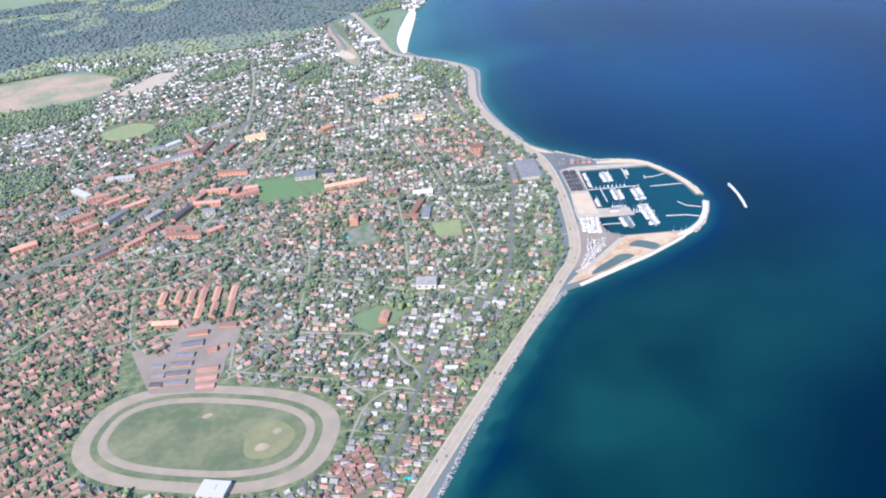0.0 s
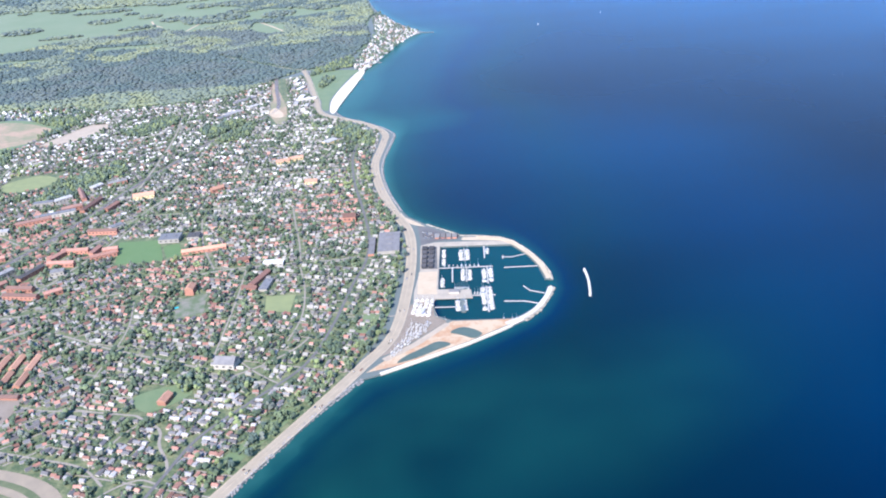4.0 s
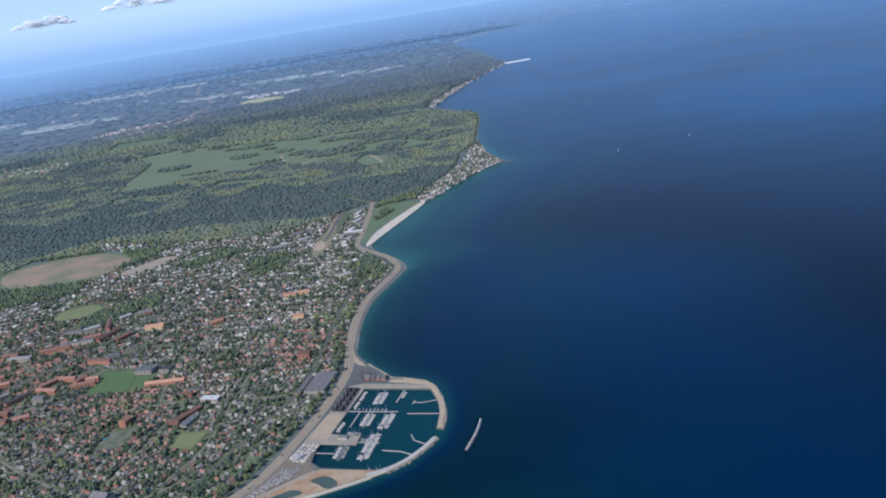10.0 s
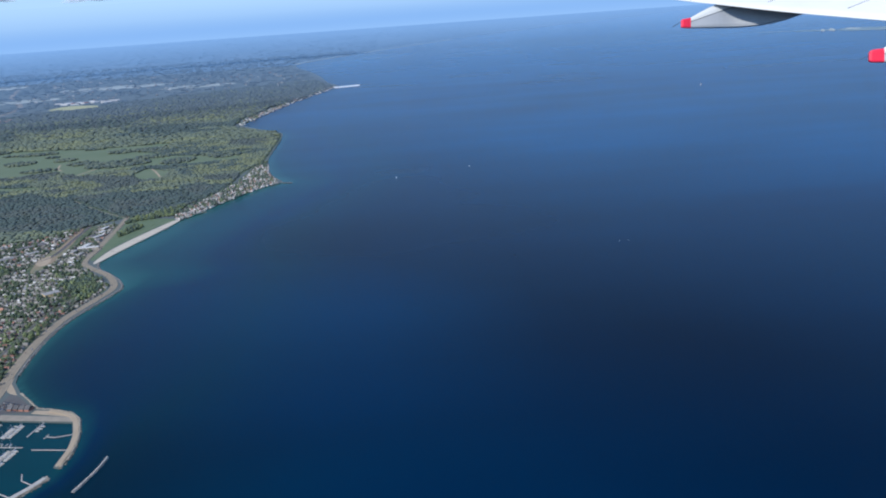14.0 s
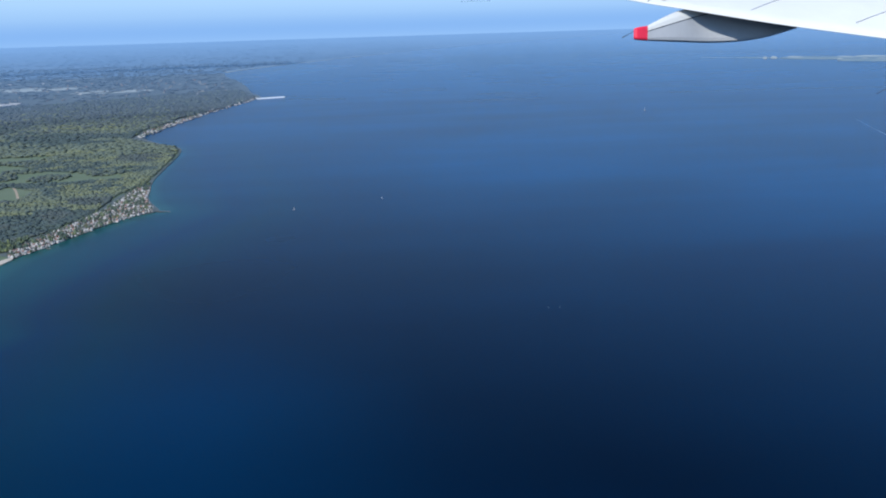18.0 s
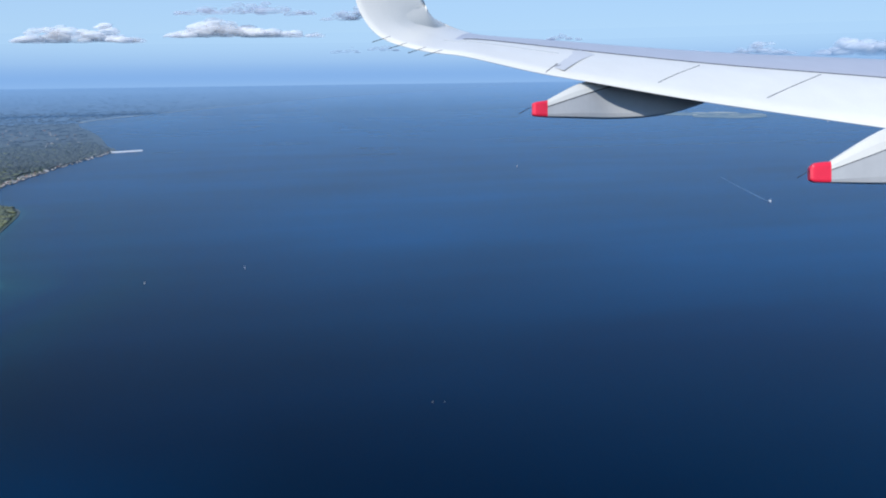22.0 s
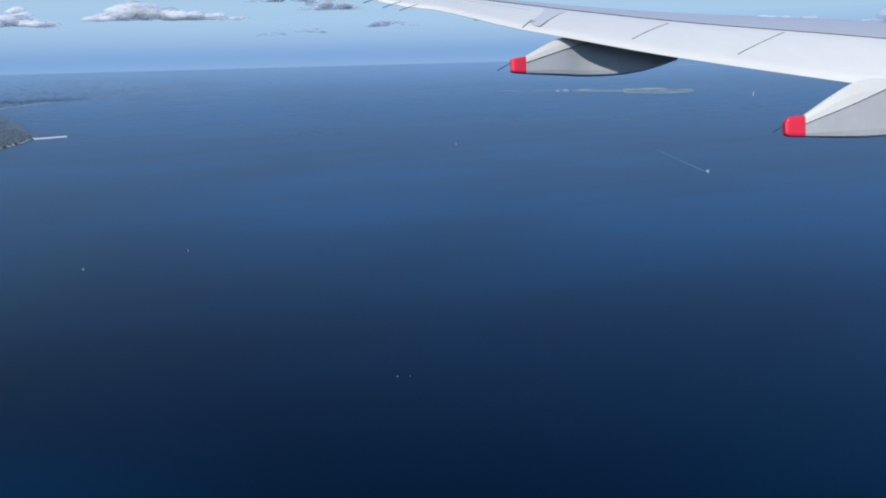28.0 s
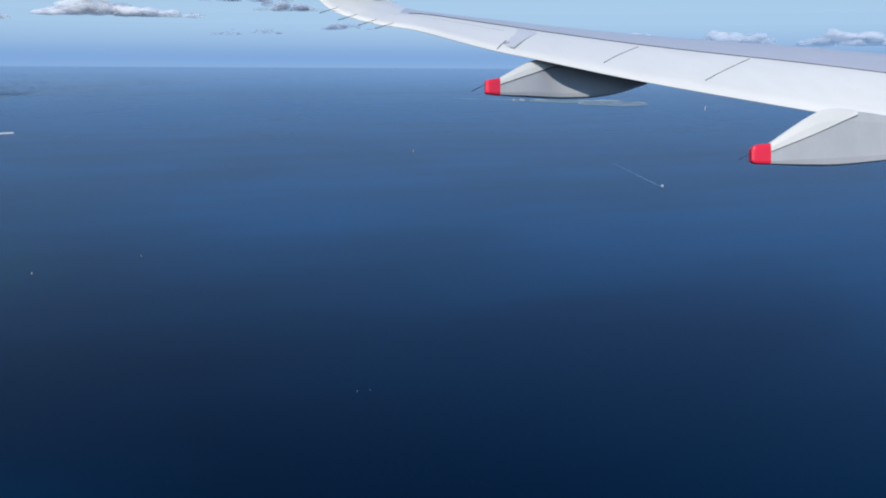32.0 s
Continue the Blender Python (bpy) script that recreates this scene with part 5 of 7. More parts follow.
def villa(name, roof, label):
    """A small gabled house with eaves, chimney and a porch."""
    h = holder(name, pose(0, 0, -50), label, "house", "villas near the shore")
    part("wall", box(bmesh.new(), 0, 0, 0.19, 0.9, 0.56, 0.38), "wall_white_one", h)
    bm = bmesh.new()
    L, W, z, rr = 0.49, 0.33, 0.36, 0.62
    vs = [bm.verts.new(p) for p in ((-L, -W, z), (L, -W, z), (L, W, z), (-L, W, z), (-L, 0, rr), (L, 0, rr), (-L, -W, z + 0.03), (L, -W, z + 0.03), (L, W, z + 0.03), (-L, W, z + 0.03))]
    for fc in ((0, 1, 7, 6), (6, 7, 5, 4), (2, 3, 9, 8), (8, 9, 4, 5), (1, 2, 8, 5, 7), (3, 0, 6, 4, 9), (3, 2, 1, 0)):
        bm.faces.new([vs[k] for k in fc])
    part("roof", bm, roof, h)
    part("chimney", box(bmesh.new(), 0.2, 0.06, 0.62, 0.08, 0.08, 0.16), "wall_brick", h)
    part("porch", box(bmesh.new(), -0.1, -0.36, 0.12, 0.34, 0.2, 0.24, taper=0.85), "wall_white_one", h)
    return h


VILLAS = {1: villa("house", "roof_red_one", "white villa with red tiled roof among gardens"), 2: villa("house", "roof_grey_one", "white villa with dark grey roof among gardens"), 3: villa("house", "roof_pale_one", "white villa with pale grey roof among gardens")}
used = set()
for k in order:
    m = pose(hx[k], hy[k], LAND_Z, 0, 0, math.degrees(turn[k])) @ Matrix.Diagonal((length[k] / 0.9, width[k] / 0.56, rnd.uniform(0.65, 0.95), 1))
    src = VILLAS[int(roof_kind[k])]
    if int(roof_kind[k]) not in used:
        used.add(int(roof_kind[k]))
        src.matrix_basis = m
        src.scale = (1, 1, 1)
    else:
        copy_thing(src, m)
# dark little row houses at the southern edge of the town
for k in range(24):
    long_building("row_house", -3.6 + (k % 4) * 1.35 + (k // 4) * 0.25, 85.6 - (k // 4) * 1.15 + (k % 4) * 0.5, 0.95, 0.62, 20, 0.3, "roof_brown", "wall_brick", "small dark brown roofed row house", "row house", group="row houses")

# ---- villages north along the shore, and far settlements ----
def settlement(name, polygon, step, sizes, mix, label, grow=1.0, wall="wall_bright"):
    p = np.array(polygon)
    x, y = np.meshgrid(np.arange(p[:, 0].min(), p[:, 0].max(), step), np.arange(p[:, 1].min(), p[:, 1].max(), step))
    x, y = x.ravel() + nrs.uniform(-0.4, 0.4, x.size) * step, y.ravel() + nrs.uniform(-0.4, 0.4, x.size) * step
    sel = inside(x, y, polygon) & (nrs.uniform(size=len(x)) < 0.85)
    x, y = x[sel], y[sel]
    n = len(x)
    vv, ff, ii = house_arrays(x, y, nrs.uniform(0, 3.14, n), nrs.uniform(*sizes, n), nrs.uniform(*sizes, n) * 0.7, nrs.uniform(0.35, 0.7, n) * grow ** 0.5, nrs.uniform(0.2, 0.4, n) * grow ** 0.5, nrs.choice([1, 2, 3], n, p=mix), LAND_Z)
    return stuff(name, vv, ff, ii, [wall, "roof_red", "roof_grey", "wall_bright"], label, "houses")


settlement("village_houses", [(46, 317), (51, 326), (59, 348), (67.5, 368), (73.5, 378), (70, 389), (65, 404), (62, 425), (57, 428), (56, 400), (55, 380), (48, 350), (43, 326)], 1.1, (0.5, 1.0), (0.3, 0.26, 0.44), "fishing village of white walls and red roofs")
settlement("village_houses", VILLAS_IN_WOOD, 2.2, (0.7, 1.2), (0.2, 0.3, 0.5), "pale villas among the trees at the wood's edge")
settlement("village_houses", [(18, 604), (20, 620), (23, 662), (33, 742), (29, 745), (17, 665), (12, 618)], 2.8, (1.0, 2.4), (0.2, 0.35, 0.45), "white seaside houses along the shore")
settlement("village_houses", [(34, 742), (55, 850), (58, 890), (48, 890), (30, 770)], 4.2, (0.9, 2.0), (0.15, 0.5, 0.35), "scattered houses along the far shore", 1.0)
settlement("village_houses", [(-252, 700), (-205, 760), (-215, 790), (-290, 770), (-300, 730)], 5.5, (2.5, 5.5), (0.7, 0.1, 0.2), "red roofed suburb beyond the forest", 1.5)
settlement("village_houses", [(-330, 520), (-225, 545), (-235, 570), (-340, 600)], 6, (2, 4), (0.3, 0.2, 0.5), "pale roofed suburb beside the wood", 1.5)
settlement("village_houses", [(-150, 900), (30, 960), (10, 1100), (-60, 1250), (-300, 1250), (-300, 950)], 24, (1.6, 3.2), (0.2, 0.6, 0.2), "distant scattered town houses", 1.5, "wall_white")
settlement("village_houses", [(-900, 700), (-330, 760), (-330, 1200), (-100, 1390), (-1200, 1390), (-1400, 1000)], 52, (3, 10), (0.06, 0.54, 0.4), "distant pale blocks in the plain", 2.0, "wall_white")
settlement("village_houses", [(-232, 935), (-215, 900), (-170, 905), (-160, 930)], 9, (5, 12), (0.2, 0.1, 0.7), "white industrial halls by the motorway", 2.0)

# ---- trees ----
def spread(polygon, step, keep, away=(), holes=()):
    p = np.array(polygon)
    x, y = np.meshgrid(np.arange(p[:, 0].min(), p[:, 0].max(), step), np.arange(p[:, 1].min(), p[:, 1].max(), step))
    x, y = x.ravel() + nrs.uniform(-0.5, 0.5, x.size) * step, y.ravel() + nrs.uniform(-0.5, 0.5, x.size) * step
    sel = inside(x, y, polygon) & (nrs.uniform(size=len(x)) < keep)
    for hole in holes:
        sel &= ~inside(x, y, hole)
    x, y = x[sel], y[sel]
    free = np.ones(len(x), bool)
    for line, w in away:
        free &= off_line(x, y, line) > w
    return x[free], y[free]


BEECH = ["beech_green", "beech_fresh", "beech_dark", "beech_bare"]
LEAVES = ["leaves", "leaves_fresh", "leaves_dark", "leaves_brown"]
GARDEN = ["leaves_hedge", "leaves", "leaves_garden", "leaves_brown", "leaves_fresh"]
tx, ty = spread(TOWN, 0.94, 0.92, [(line, w / 2 + 0.42) for line, w in ROADS.values()], HOLES[:9] + HOLES[10:12])
# gardens: no crown in the middle of a house
cell = {}
for a, b in zip(hx, hy):
    cell.setdefault((int(a // 2), int(b // 2)), []).append((a, b))
clear = []
for a, b in zip(tx, ty):
    ca, cb = int(a // 2), int(b // 2)
    clear.append(all((a - p) ** 2 + (b - q) ** 2 > 0.36 for da in (-1, 0, 1) for db in (-1, 0, 1) for p, q in cell.get((ca + da, cb + db), ())))
clear = np.array(clear)
for bx, by, L, W, t in BLOCKED:
    u, v = (tx - bx) * math.cos(t) + (ty - by) * math.sin(t), -(tx - bx) * math.sin(t) + (ty - by) * math.cos(t)
    clear &= ~((abs(u) < L / 2 + 0.4) & (abs(v) < W / 2 + 0.4))
for deg, where in QUARTERS:
    v = -tx * math.sin(radians(deg)) + ty * math.cos(radians(deg))
    near_lane = np.abs((v + PERIOD / 2) % PERIOD - PERIOD / 2) < 0.36
    clear &= ~(where(tx, ty) & near_lane)
clear &= (tx > np.interp(ty, [60, 150, 250, 320], [-70, -88, -125, -160])) & (ty > 55)
tx, ty = tx[clear], ty[clear]
tk = nrs.choice([0, 1, 2, 3], len(tx), p=(0.34, 0.13, 0.48, 0.05))
fresh = inside(tx, ty, [(16.5, 213.5), (27.5, 208.5), (27.5, 202.5), (18, 207)]) | (field_noise(tx, ty, 0.09, 41.0) > 0.42)
tk = np.where(fresh & (nrs.uniform(size=len(tx)) < 0.55), 4, tk)
broad = (field_noise(tx, ty, 0.14, 17.0) > 0.18) & (nrs.uniform(size=len(tx)) < 0.4)
scatter("garden_trees", tx, ty, np.where(broad, nrs.uniform(1.0, 1.5, len(tx)), 0.45 + 0.65 * nrs.uniform(0, 1, len(tx)) ** 1.2), tk, GARDEN, "garden trees and hedges among the houses", "trees", sub=1, lobes=3)
wx, wy = [], []
for w in WOODLETS:
    a, b = spread(w, 0.95, 0.95, [(line, q / 2 + 0.3) for line, q in ROADS.values()])
    wx.append(a), wy.append(b)
wx, wy = np.concatenate(wx), np.concatenate(wy)
keep = ~inside(wx, wy, LOT) & ~(inside(wx, wy, VILLAS_IN_WOOD) & (nrs.uniform(size=len(wx)) < 0.75))
wx, wy = wx[keep], wy[keep]
scatter("grove_trees", wx, wy, nrs.uniform(1.0, 1.6, len(wx)), nrs.choice([0, 1, 2], len(wx), p=(0.5, 0.14, 0.36)), LEAVES, "green groves within the town", "trees", sub=1)
fx, fy = spread([(-135, 262), (-110, 262), (-102, 300), (-86, 300), (-72, 314), (-44, 301), (-18, 299), (2, 303), (15, 319), (25, 329), (34, 331), (44, 346), (52, 372), (52, 410), (57, 440), (55.5, 480), (53, 530), (-310, 530), (-205, 360)], 1.15, 0.96, [(smooth_line([(24, 328), (10, 345), (-10, 372)], 4), 1.0)],
                [PLAIN, [(-2.7, 427), (6.5, 410), (15.0, 409), (14.1, 431.1), (-0.6, 445.0)], [(-70, 418), (-40, 412), (-38, 405), (-72, 410)], [(-120, 408), (-88, 404), (-90, 398), (-122, 401)]])
keep = ~(inside(fx, fy, VILLAS_IN_WOOD) & (nrs.uniform(size=len(fx)) < 0.75))
fx, fy = fx[keep], fy[keep]
zn = field_noise(fx, fy, 0.022, 8.0) + 0.35 * field_noise(fx, fy, 0.09, 2.0)
clumps = field_noise(fx, fy, 0.075, 12.0) + 0.4 * field_noise(fx, fy, 0.2, 19.0) + nrs.normal(0, 0.07, len(fx))
waver = fy + 22 * field_noise(fx, fy, 0.03, 4.0)
edge = waver < 316 + 0.10 * (fx + 40)
fk = np.where(edge, np.where(clumps > 0.05, 1, 0), np.where(zn > 0.2, 3, np.where(zn < -0.12, 2, 0)))
dull = ~edge & (waver < 378 + 0.14 * fx)
fk = np.where(dull, np.where(clumps > -0.12, 2, 3), fk)
fk = np.where((fy > 380) & (clumps > 0.3), 1, fk)
scatter("forest_trees", fx, fy, np.clip(nrs.normal(1.65, 0.32, len(fx)) + 0.5 * field_noise(fx, fy, 0.12, 23.0), 1.1, 2.8), fk, BEECH, "beech forest of mixed spring greens", "forest", sub=1, squash=0.42, lobes=0, smooth=True)
fx, fy = spread([(-330, 530), (53, 530), (47, 557), (30, 573), (12, 600), (10, 640), (20, 730), (31, 748), (49, 846), (56, 888), (46, 935), (25, 1010), (-60, 960), (-200, 840), (-300, 700), (-400, 640)], 2.5, 0.95, (), [PLAIN, RAPE, [(-229, 614), (-240, 650), (-214, 654), (-182, 640), (-180, 616)]])
zn = field_noise(fx, fy, 0.018, 5.0) + 0.3 * field_noise(fx, fy, 0.07, 6.0)
fk = np.where(zn > 0.3, 1, np.where(zn < -0.2, 2, 0))
# the haze-tinted leaves take over with distance
scatter("far_forest", fx, fy, nrs.uniform(3.0, 4.3, len(fx)), np.where(nrs.uniform(size=len(fx)) < np.clip((fy - 610) / 180, 0.0, 0.9), 4, fk), BEECH + ["leaves_hazed"], "distant forest canopy", "forest", sub=1, lobes=0, squash=0.28, smooth=True)
vx1, vy1 = spread([(46, 317), (51, 326), (59, 348), (66.5, 368), (72.5, 378), (69, 389), (64, 404), (62, 430), (57, 440), (55, 400), (54, 380), (47, 350), (43, 326)], 1.3, 0.5)
vx2, vy2 = spread([(18, 604), (20, 620), (22.5, 662), (32, 742), (28, 745), (16, 665), (11, 618)], 2.6, 0.6)
scatter("village_trees", np.concatenate([vx1, vx2]), np.concatenate([vy1, vy2]), nrs.uniform(0.9, 1.7, len(vx1) + len(vx2)), nrs.choice([0, 2], len(vx1) + len(vx2), p=(0.4, 0.6)), LEAVES, "dark green garden trees between the village houses", "trees", sub=1)
cx, cy, cs = [], [], []
for px, py, rx, ry, n in ((-122.8, 483.8, 9.8, 7, 130), (-82.9, 493.3, 8.2, 6, 90), (-59, 495.6, 5.2, 5, 50), (-141.8, 552, 3.4, 3, 18), (-118.1, 546, 6.6, 4, 40), (-86.8, 528.8, 11.9, 4.5, 110), (-56.3, 536, 6.2, 4, 40), (-33.4, 515.4, 8.3, 7, 90), (-15.3, 514, 10, 8, 130),
                          (-22, 467, 16, 11, 330), (10.7, 462, 8, 8, 110), (32.8, 471.2, 8, 7, 90), (10.5, 500, 9, 7, 90), (-44, 478, 7, 6, 70), (-8, 485, 9, 5, 70), (22, 478, 7, 4, 40), (-60, 462, 8, 4, 50), (-96, 455, 10, 3, 44), (-104, 530, 4, 3, 16), (-72, 512, 4, 3, 14)):
    rad, ang = nrs.uniform(0, 1, n) ** 0.5, nrs.uniform(0, 6.283, n)
    cx.append(px + 1.1 * rx * rad * np.cos(ang)), cy.append(py + 1.1 * ry * rad * np.sin(ang))
cx, cy = np.concatenate(cx), np.concatenate(cy)
scatter("meadow_trees", cx, cy, nrs.uniform(1.5, 2.4, len(cx)), nrs.choice([0, 2, 3], len(cx), p=(0.45, 0.4, 0.15)), BEECH, "dark clumps of trees on the meadow", "trees", sub=1, squash=0.55, lobes=0, smooth=True)
gx2, gy2 = nrs.uniform(-1700, 50, 12500), nrs.uniform(620, 1800, 12500)
keep = ~inside(gx2, gy2, FOREST) & ~inside(gx2, gy2, RAPE) & (gx2 < np.interp(gy2, [600, 925, 965, 1065, 1185, 1300, 1400, 1500, 1800], [5, 49, 38, 22, -3, -32, -48, -44, 60]))
gx2, gy2 = gx2[keep], gy2[keep]
scatter("far_woods", gx2, gy2, nrs.uniform(4, 9, len(gx2)), nrs.choice([4, 5], len(gx2)), LEAVES + ["leaves_hazed", "woods_hazed"], "distant hedges and copses of the plain", "woods", sub=1, lobes=0, squash=0.12)
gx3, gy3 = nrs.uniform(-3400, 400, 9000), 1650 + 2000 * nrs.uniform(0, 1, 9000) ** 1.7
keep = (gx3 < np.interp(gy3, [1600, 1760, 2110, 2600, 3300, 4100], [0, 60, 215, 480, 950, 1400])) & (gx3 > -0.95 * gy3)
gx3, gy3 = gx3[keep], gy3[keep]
scatter("horizon_woods", gx3, gy3, nrs.uniform(6, 13, len(gx3)), nrs.choice([0, 1], len(gx3)), ["woods_hazed", "distance"], "woods and fields near the horizon, tinted with haze", "woods", sub=1, lobes=0, squash=0.07)


def tree(seed, leaf, label):
    """A broad tree: tapered trunk, limbs, and a crown of many small clumps."""
    rr = random.Random(seed)
    h = holder("tree", pose(0, 0, -50), label, "tree", "trees along the shore road")
    bm = bmesh.new()
    bmesh.ops.create_cone(bm, segments=7, radius1=0.055, radius2=0.03, depth=0.42, cap_ends=True, matrix=pose(0, 0, 0.21))
    for k in range(4):
        bmesh.ops.create_cone(bm, segments=5, radius1=0.025, radius2=0.008, depth=0.4, matrix=pose(0, 0, 0.42) @ pose(0, 0, 0, 0, 0, k * 90 + seed * 20) @ pose(0, 0, 0, 40) @ pose(0, 0, 0.18))
    part("trunk", bm, "bark", h)
    bm = bmesh.new()
    for k in range(34):
        a, q = rr.uniform(0, 6.28), rr.uniform(0, 1) ** 0.6
        z = rr.uniform(-0.34, 0.4)
        rad = 0.44 * q * math.sqrt(max(0.05, 1 - (z / 0.45) ** 2))
        bmesh.ops.create_icosphere(bm, subdivisions=1, radius=rr.uniform(0.09, 0.17), matrix=pose(rad * math.cos(a), rad * math.sin(a), 0.74 + z, rr.uniform(0, 90), rr.uniform(0, 90)))
    for vv in bm.verts:
        vv.co += Vector((rr.uniform(-1, 1), rr.uniform(-1, 1), rr.uniform(-1, 1))) * 0.03
    part("crown", bm, leaf, h)
    return h


TREES = [tree(1, "leaves", "round green broadleaf tree beside the shore road"), tree(2, "leaves_dark", "dark green broadleaf tree beside the shore road"), tree(3, "leaves_fresh", "fresh light green tree beside the shore road")]
placed = [0, 0, 0]
for k in range(150):
    q = cr[12 + (k * 7) % 58] + nrm[12 + (k * 7) % 58] * rnd.uniform(1.8, 3.6) + np.array((rnd.uniform(-0.8, 0.8), rnd.uniform(-0.8, 0.8)))
    if any(abs((q[0] - bx) * math.cos(t) + (q[1] - by) * math.sin(t)) < L / 2 + 0.3 and abs(-(q[0] - bx) * math.sin(t) + (q[1] - by) * math.cos(t)) < W / 2 + 0.3 for bx, by, L, W, t in BLOCKED):
        continue
    s = rnd.uniform(0.8, 1.3)
    m = pose(q[0], q[1], LAND_Z, 0, 0, rnd.uniform(0, 360)) @ Matrix.Diagonal((s, s, s, 1))
    j = rnd.choice((0, 0, 1, 2))
    if not placed[j]:
        placed[j] = 1
        TREES[j].matrix_basis = m
        TREES[j].scale = (1, 1, 1)
    else:
        copy_thing(TREES[j], m)

# ---- marina ----
def boulders(name, line, width, top, size, material, label, step):
    """Rough stones heaped along a line, as one mesh."""
    line = np.array(line)
    seg = np.linalg.norm(np.diff(line, axis=0), axis=1)
    n = int(seg.sum() / step)
    s = nrs.uniform(0, seg.sum(), n)
    k = np.clip(np.searchsorted(np.cumsum(seg), s), 0, len(seg) - 1)
    t = (s - np.concatenate([[0], np.cumsum(seg)])[k]) / seg[k]
    d = (line[k + 1] - line[k]) / seg[k][:, None]
    off = nrs.uniform(-0.5, 0.5, n) * width
    p = line[k] + (line[k + 1] - line[k]) * t[:, None] + np.c_[-d[:, 1], d[:, 0]] * off[:, None]
    z = top * (1 - (abs(off) / (width / 2)) ** 1.5)
    vs, fs = crown_shape(5, 1, 0.5)
    sz = nrs.uniform(0.6, 1.3, n) * size
    a = nrs.uniform(0, 6.28, n)
    c, q = np.cos(a)[:, None], np.sin(a)[:, None]
    vx, vy, vz = (vs[:, i][None] * sz[:, None] for i in range(3))
    pts = np.stack([p[:, :1] + vx * c - vy * q, p[:, 1:] + vx * q + vy * c, z[:, None] + vz * 0.7 - 0.15], -1).reshape(-1, 3)
    return stuff(name, pts, (fs[None] + (np.arange(n) * len(vs))[:, None, None]).reshape(-1, 3), np.zeros(n * len(fs)), [material], label, "stones")


ribbon("mole_crown", smooth_line([(71.6, 140.4), (71.4, 146.4), (70.3, 151.7), (68.2, 157.1), (66.0, 159.7), (62.0, 161.9)], 4), 0.85, LAND_Z + 0.16, 0.2, "sand", "sandy gravel crown of the north mole", "mole")
ribbon("mole_crown", smooth_line([(71.1, 136.8), (69.5, 133.5), (66.8, 129.7), (64.2, 127.6), (61.0, 126.2)], 4), 0.8, LAND_Z + 0.16, 0.2, "pale_stone", "pale concrete and gravel crown of the south mole", "mole")
boulders("breakwater", smooth_line([(78.7, 142.2), (78.5, 139.5), (77.9, 136), (76.9, 132.0)], 5), 0.34, 0.4, 0.22, "pale_stone", "detached rubble breakwater of pale stones", 0.016)
boulders("mole_stones", np.array(SPIT[5:9]) + np.array((0.05, -0.05)), 0.45, 0.4, 0.26, "stone", "pale armour stones along the south mole", 0.03)
boulders("mole_stones", np.array(NORTH_MOLE[3:13]) + np.array((0.05, 0.05)), 0.5, 0.42, 0.28, "stone", "pale armour stones of the north mole", 0.03)
boulders("mole_stones", np.array([(71.2, 137.2), (69.6, 133.6), (67.0, 130.0)]), 0.9, 0.4, 0.26, "stone", "pale armour stones of the south mole", 0.02)
boulders("mole_stones", np.array([(71.4, 140.2), (71.5, 146), (70.4, 151.5)]), 0.8, 0.4, 0.26, "stone", "pale armour stones on the mole crown", 0.02)
ribbon("shore_sand", np.array(SPIT[:6]) + np.array((-0.05, 0.2)), [0.5, 0.55, 0.5, 0.45, 0.45, 0.35], LAND_Z + 0.06, 0.4, "beach_sand", "pale sandy rim of the spit at the waterline", "beach")
boulders("revetment", smooth_line(COAST_SOUTH[1:], 4) + np.array((-0.1, 0.1)), 0.8, 0.3, 0.32, "dark_stone", "dark stone revetment below the promenade", 0.04)
boulders("revetment", smooth_line(COAST_BAY[:10], 4), 0.8, 0.3, 0.32, "dark_stone", "dark stone revetment round the bay", 0.05)
for gx3, gy3, dx, dy in ((38.5, 291.5, 3.0, -1.0), (43.2, 306.5, 3.2, -1.0), (36, 279, 2.0, -0.5), (51.6, 330, 2.2, -1.2), (75.2, 377.6, 4.0, -1.5)):
    boulders("groyne", [(gx3 - 0.8, gy3), (gx3 + dx, gy3 + dy)], 0.5, 0.35, 0.3, "dark_stone", "short stone groyne running into the water", 0.05)


def jetty(pts, width, label):
    line = np.array(pts, float)
    h = tagged(part("jetty", ribbon_mesh(bmesh.new(), line, width, 0.16, 0.07), "timber"), label, "jetty", "marina jetties")
    me = mesh_of("pile", box(bmesh.new(), 0, 0, 0, 0.06, 0.06, 0.75), "bark")
    for a, b in zip(line[:-1], line[1:]):
        n = max(2, int(np.linalg.norm(b - a) / 1.1))
        for k in range(n):
            q = a + (b - a) * (k + 0.5) / n
            share("pile", me, h, pose(q[0], q[1], -0.12))
    return h


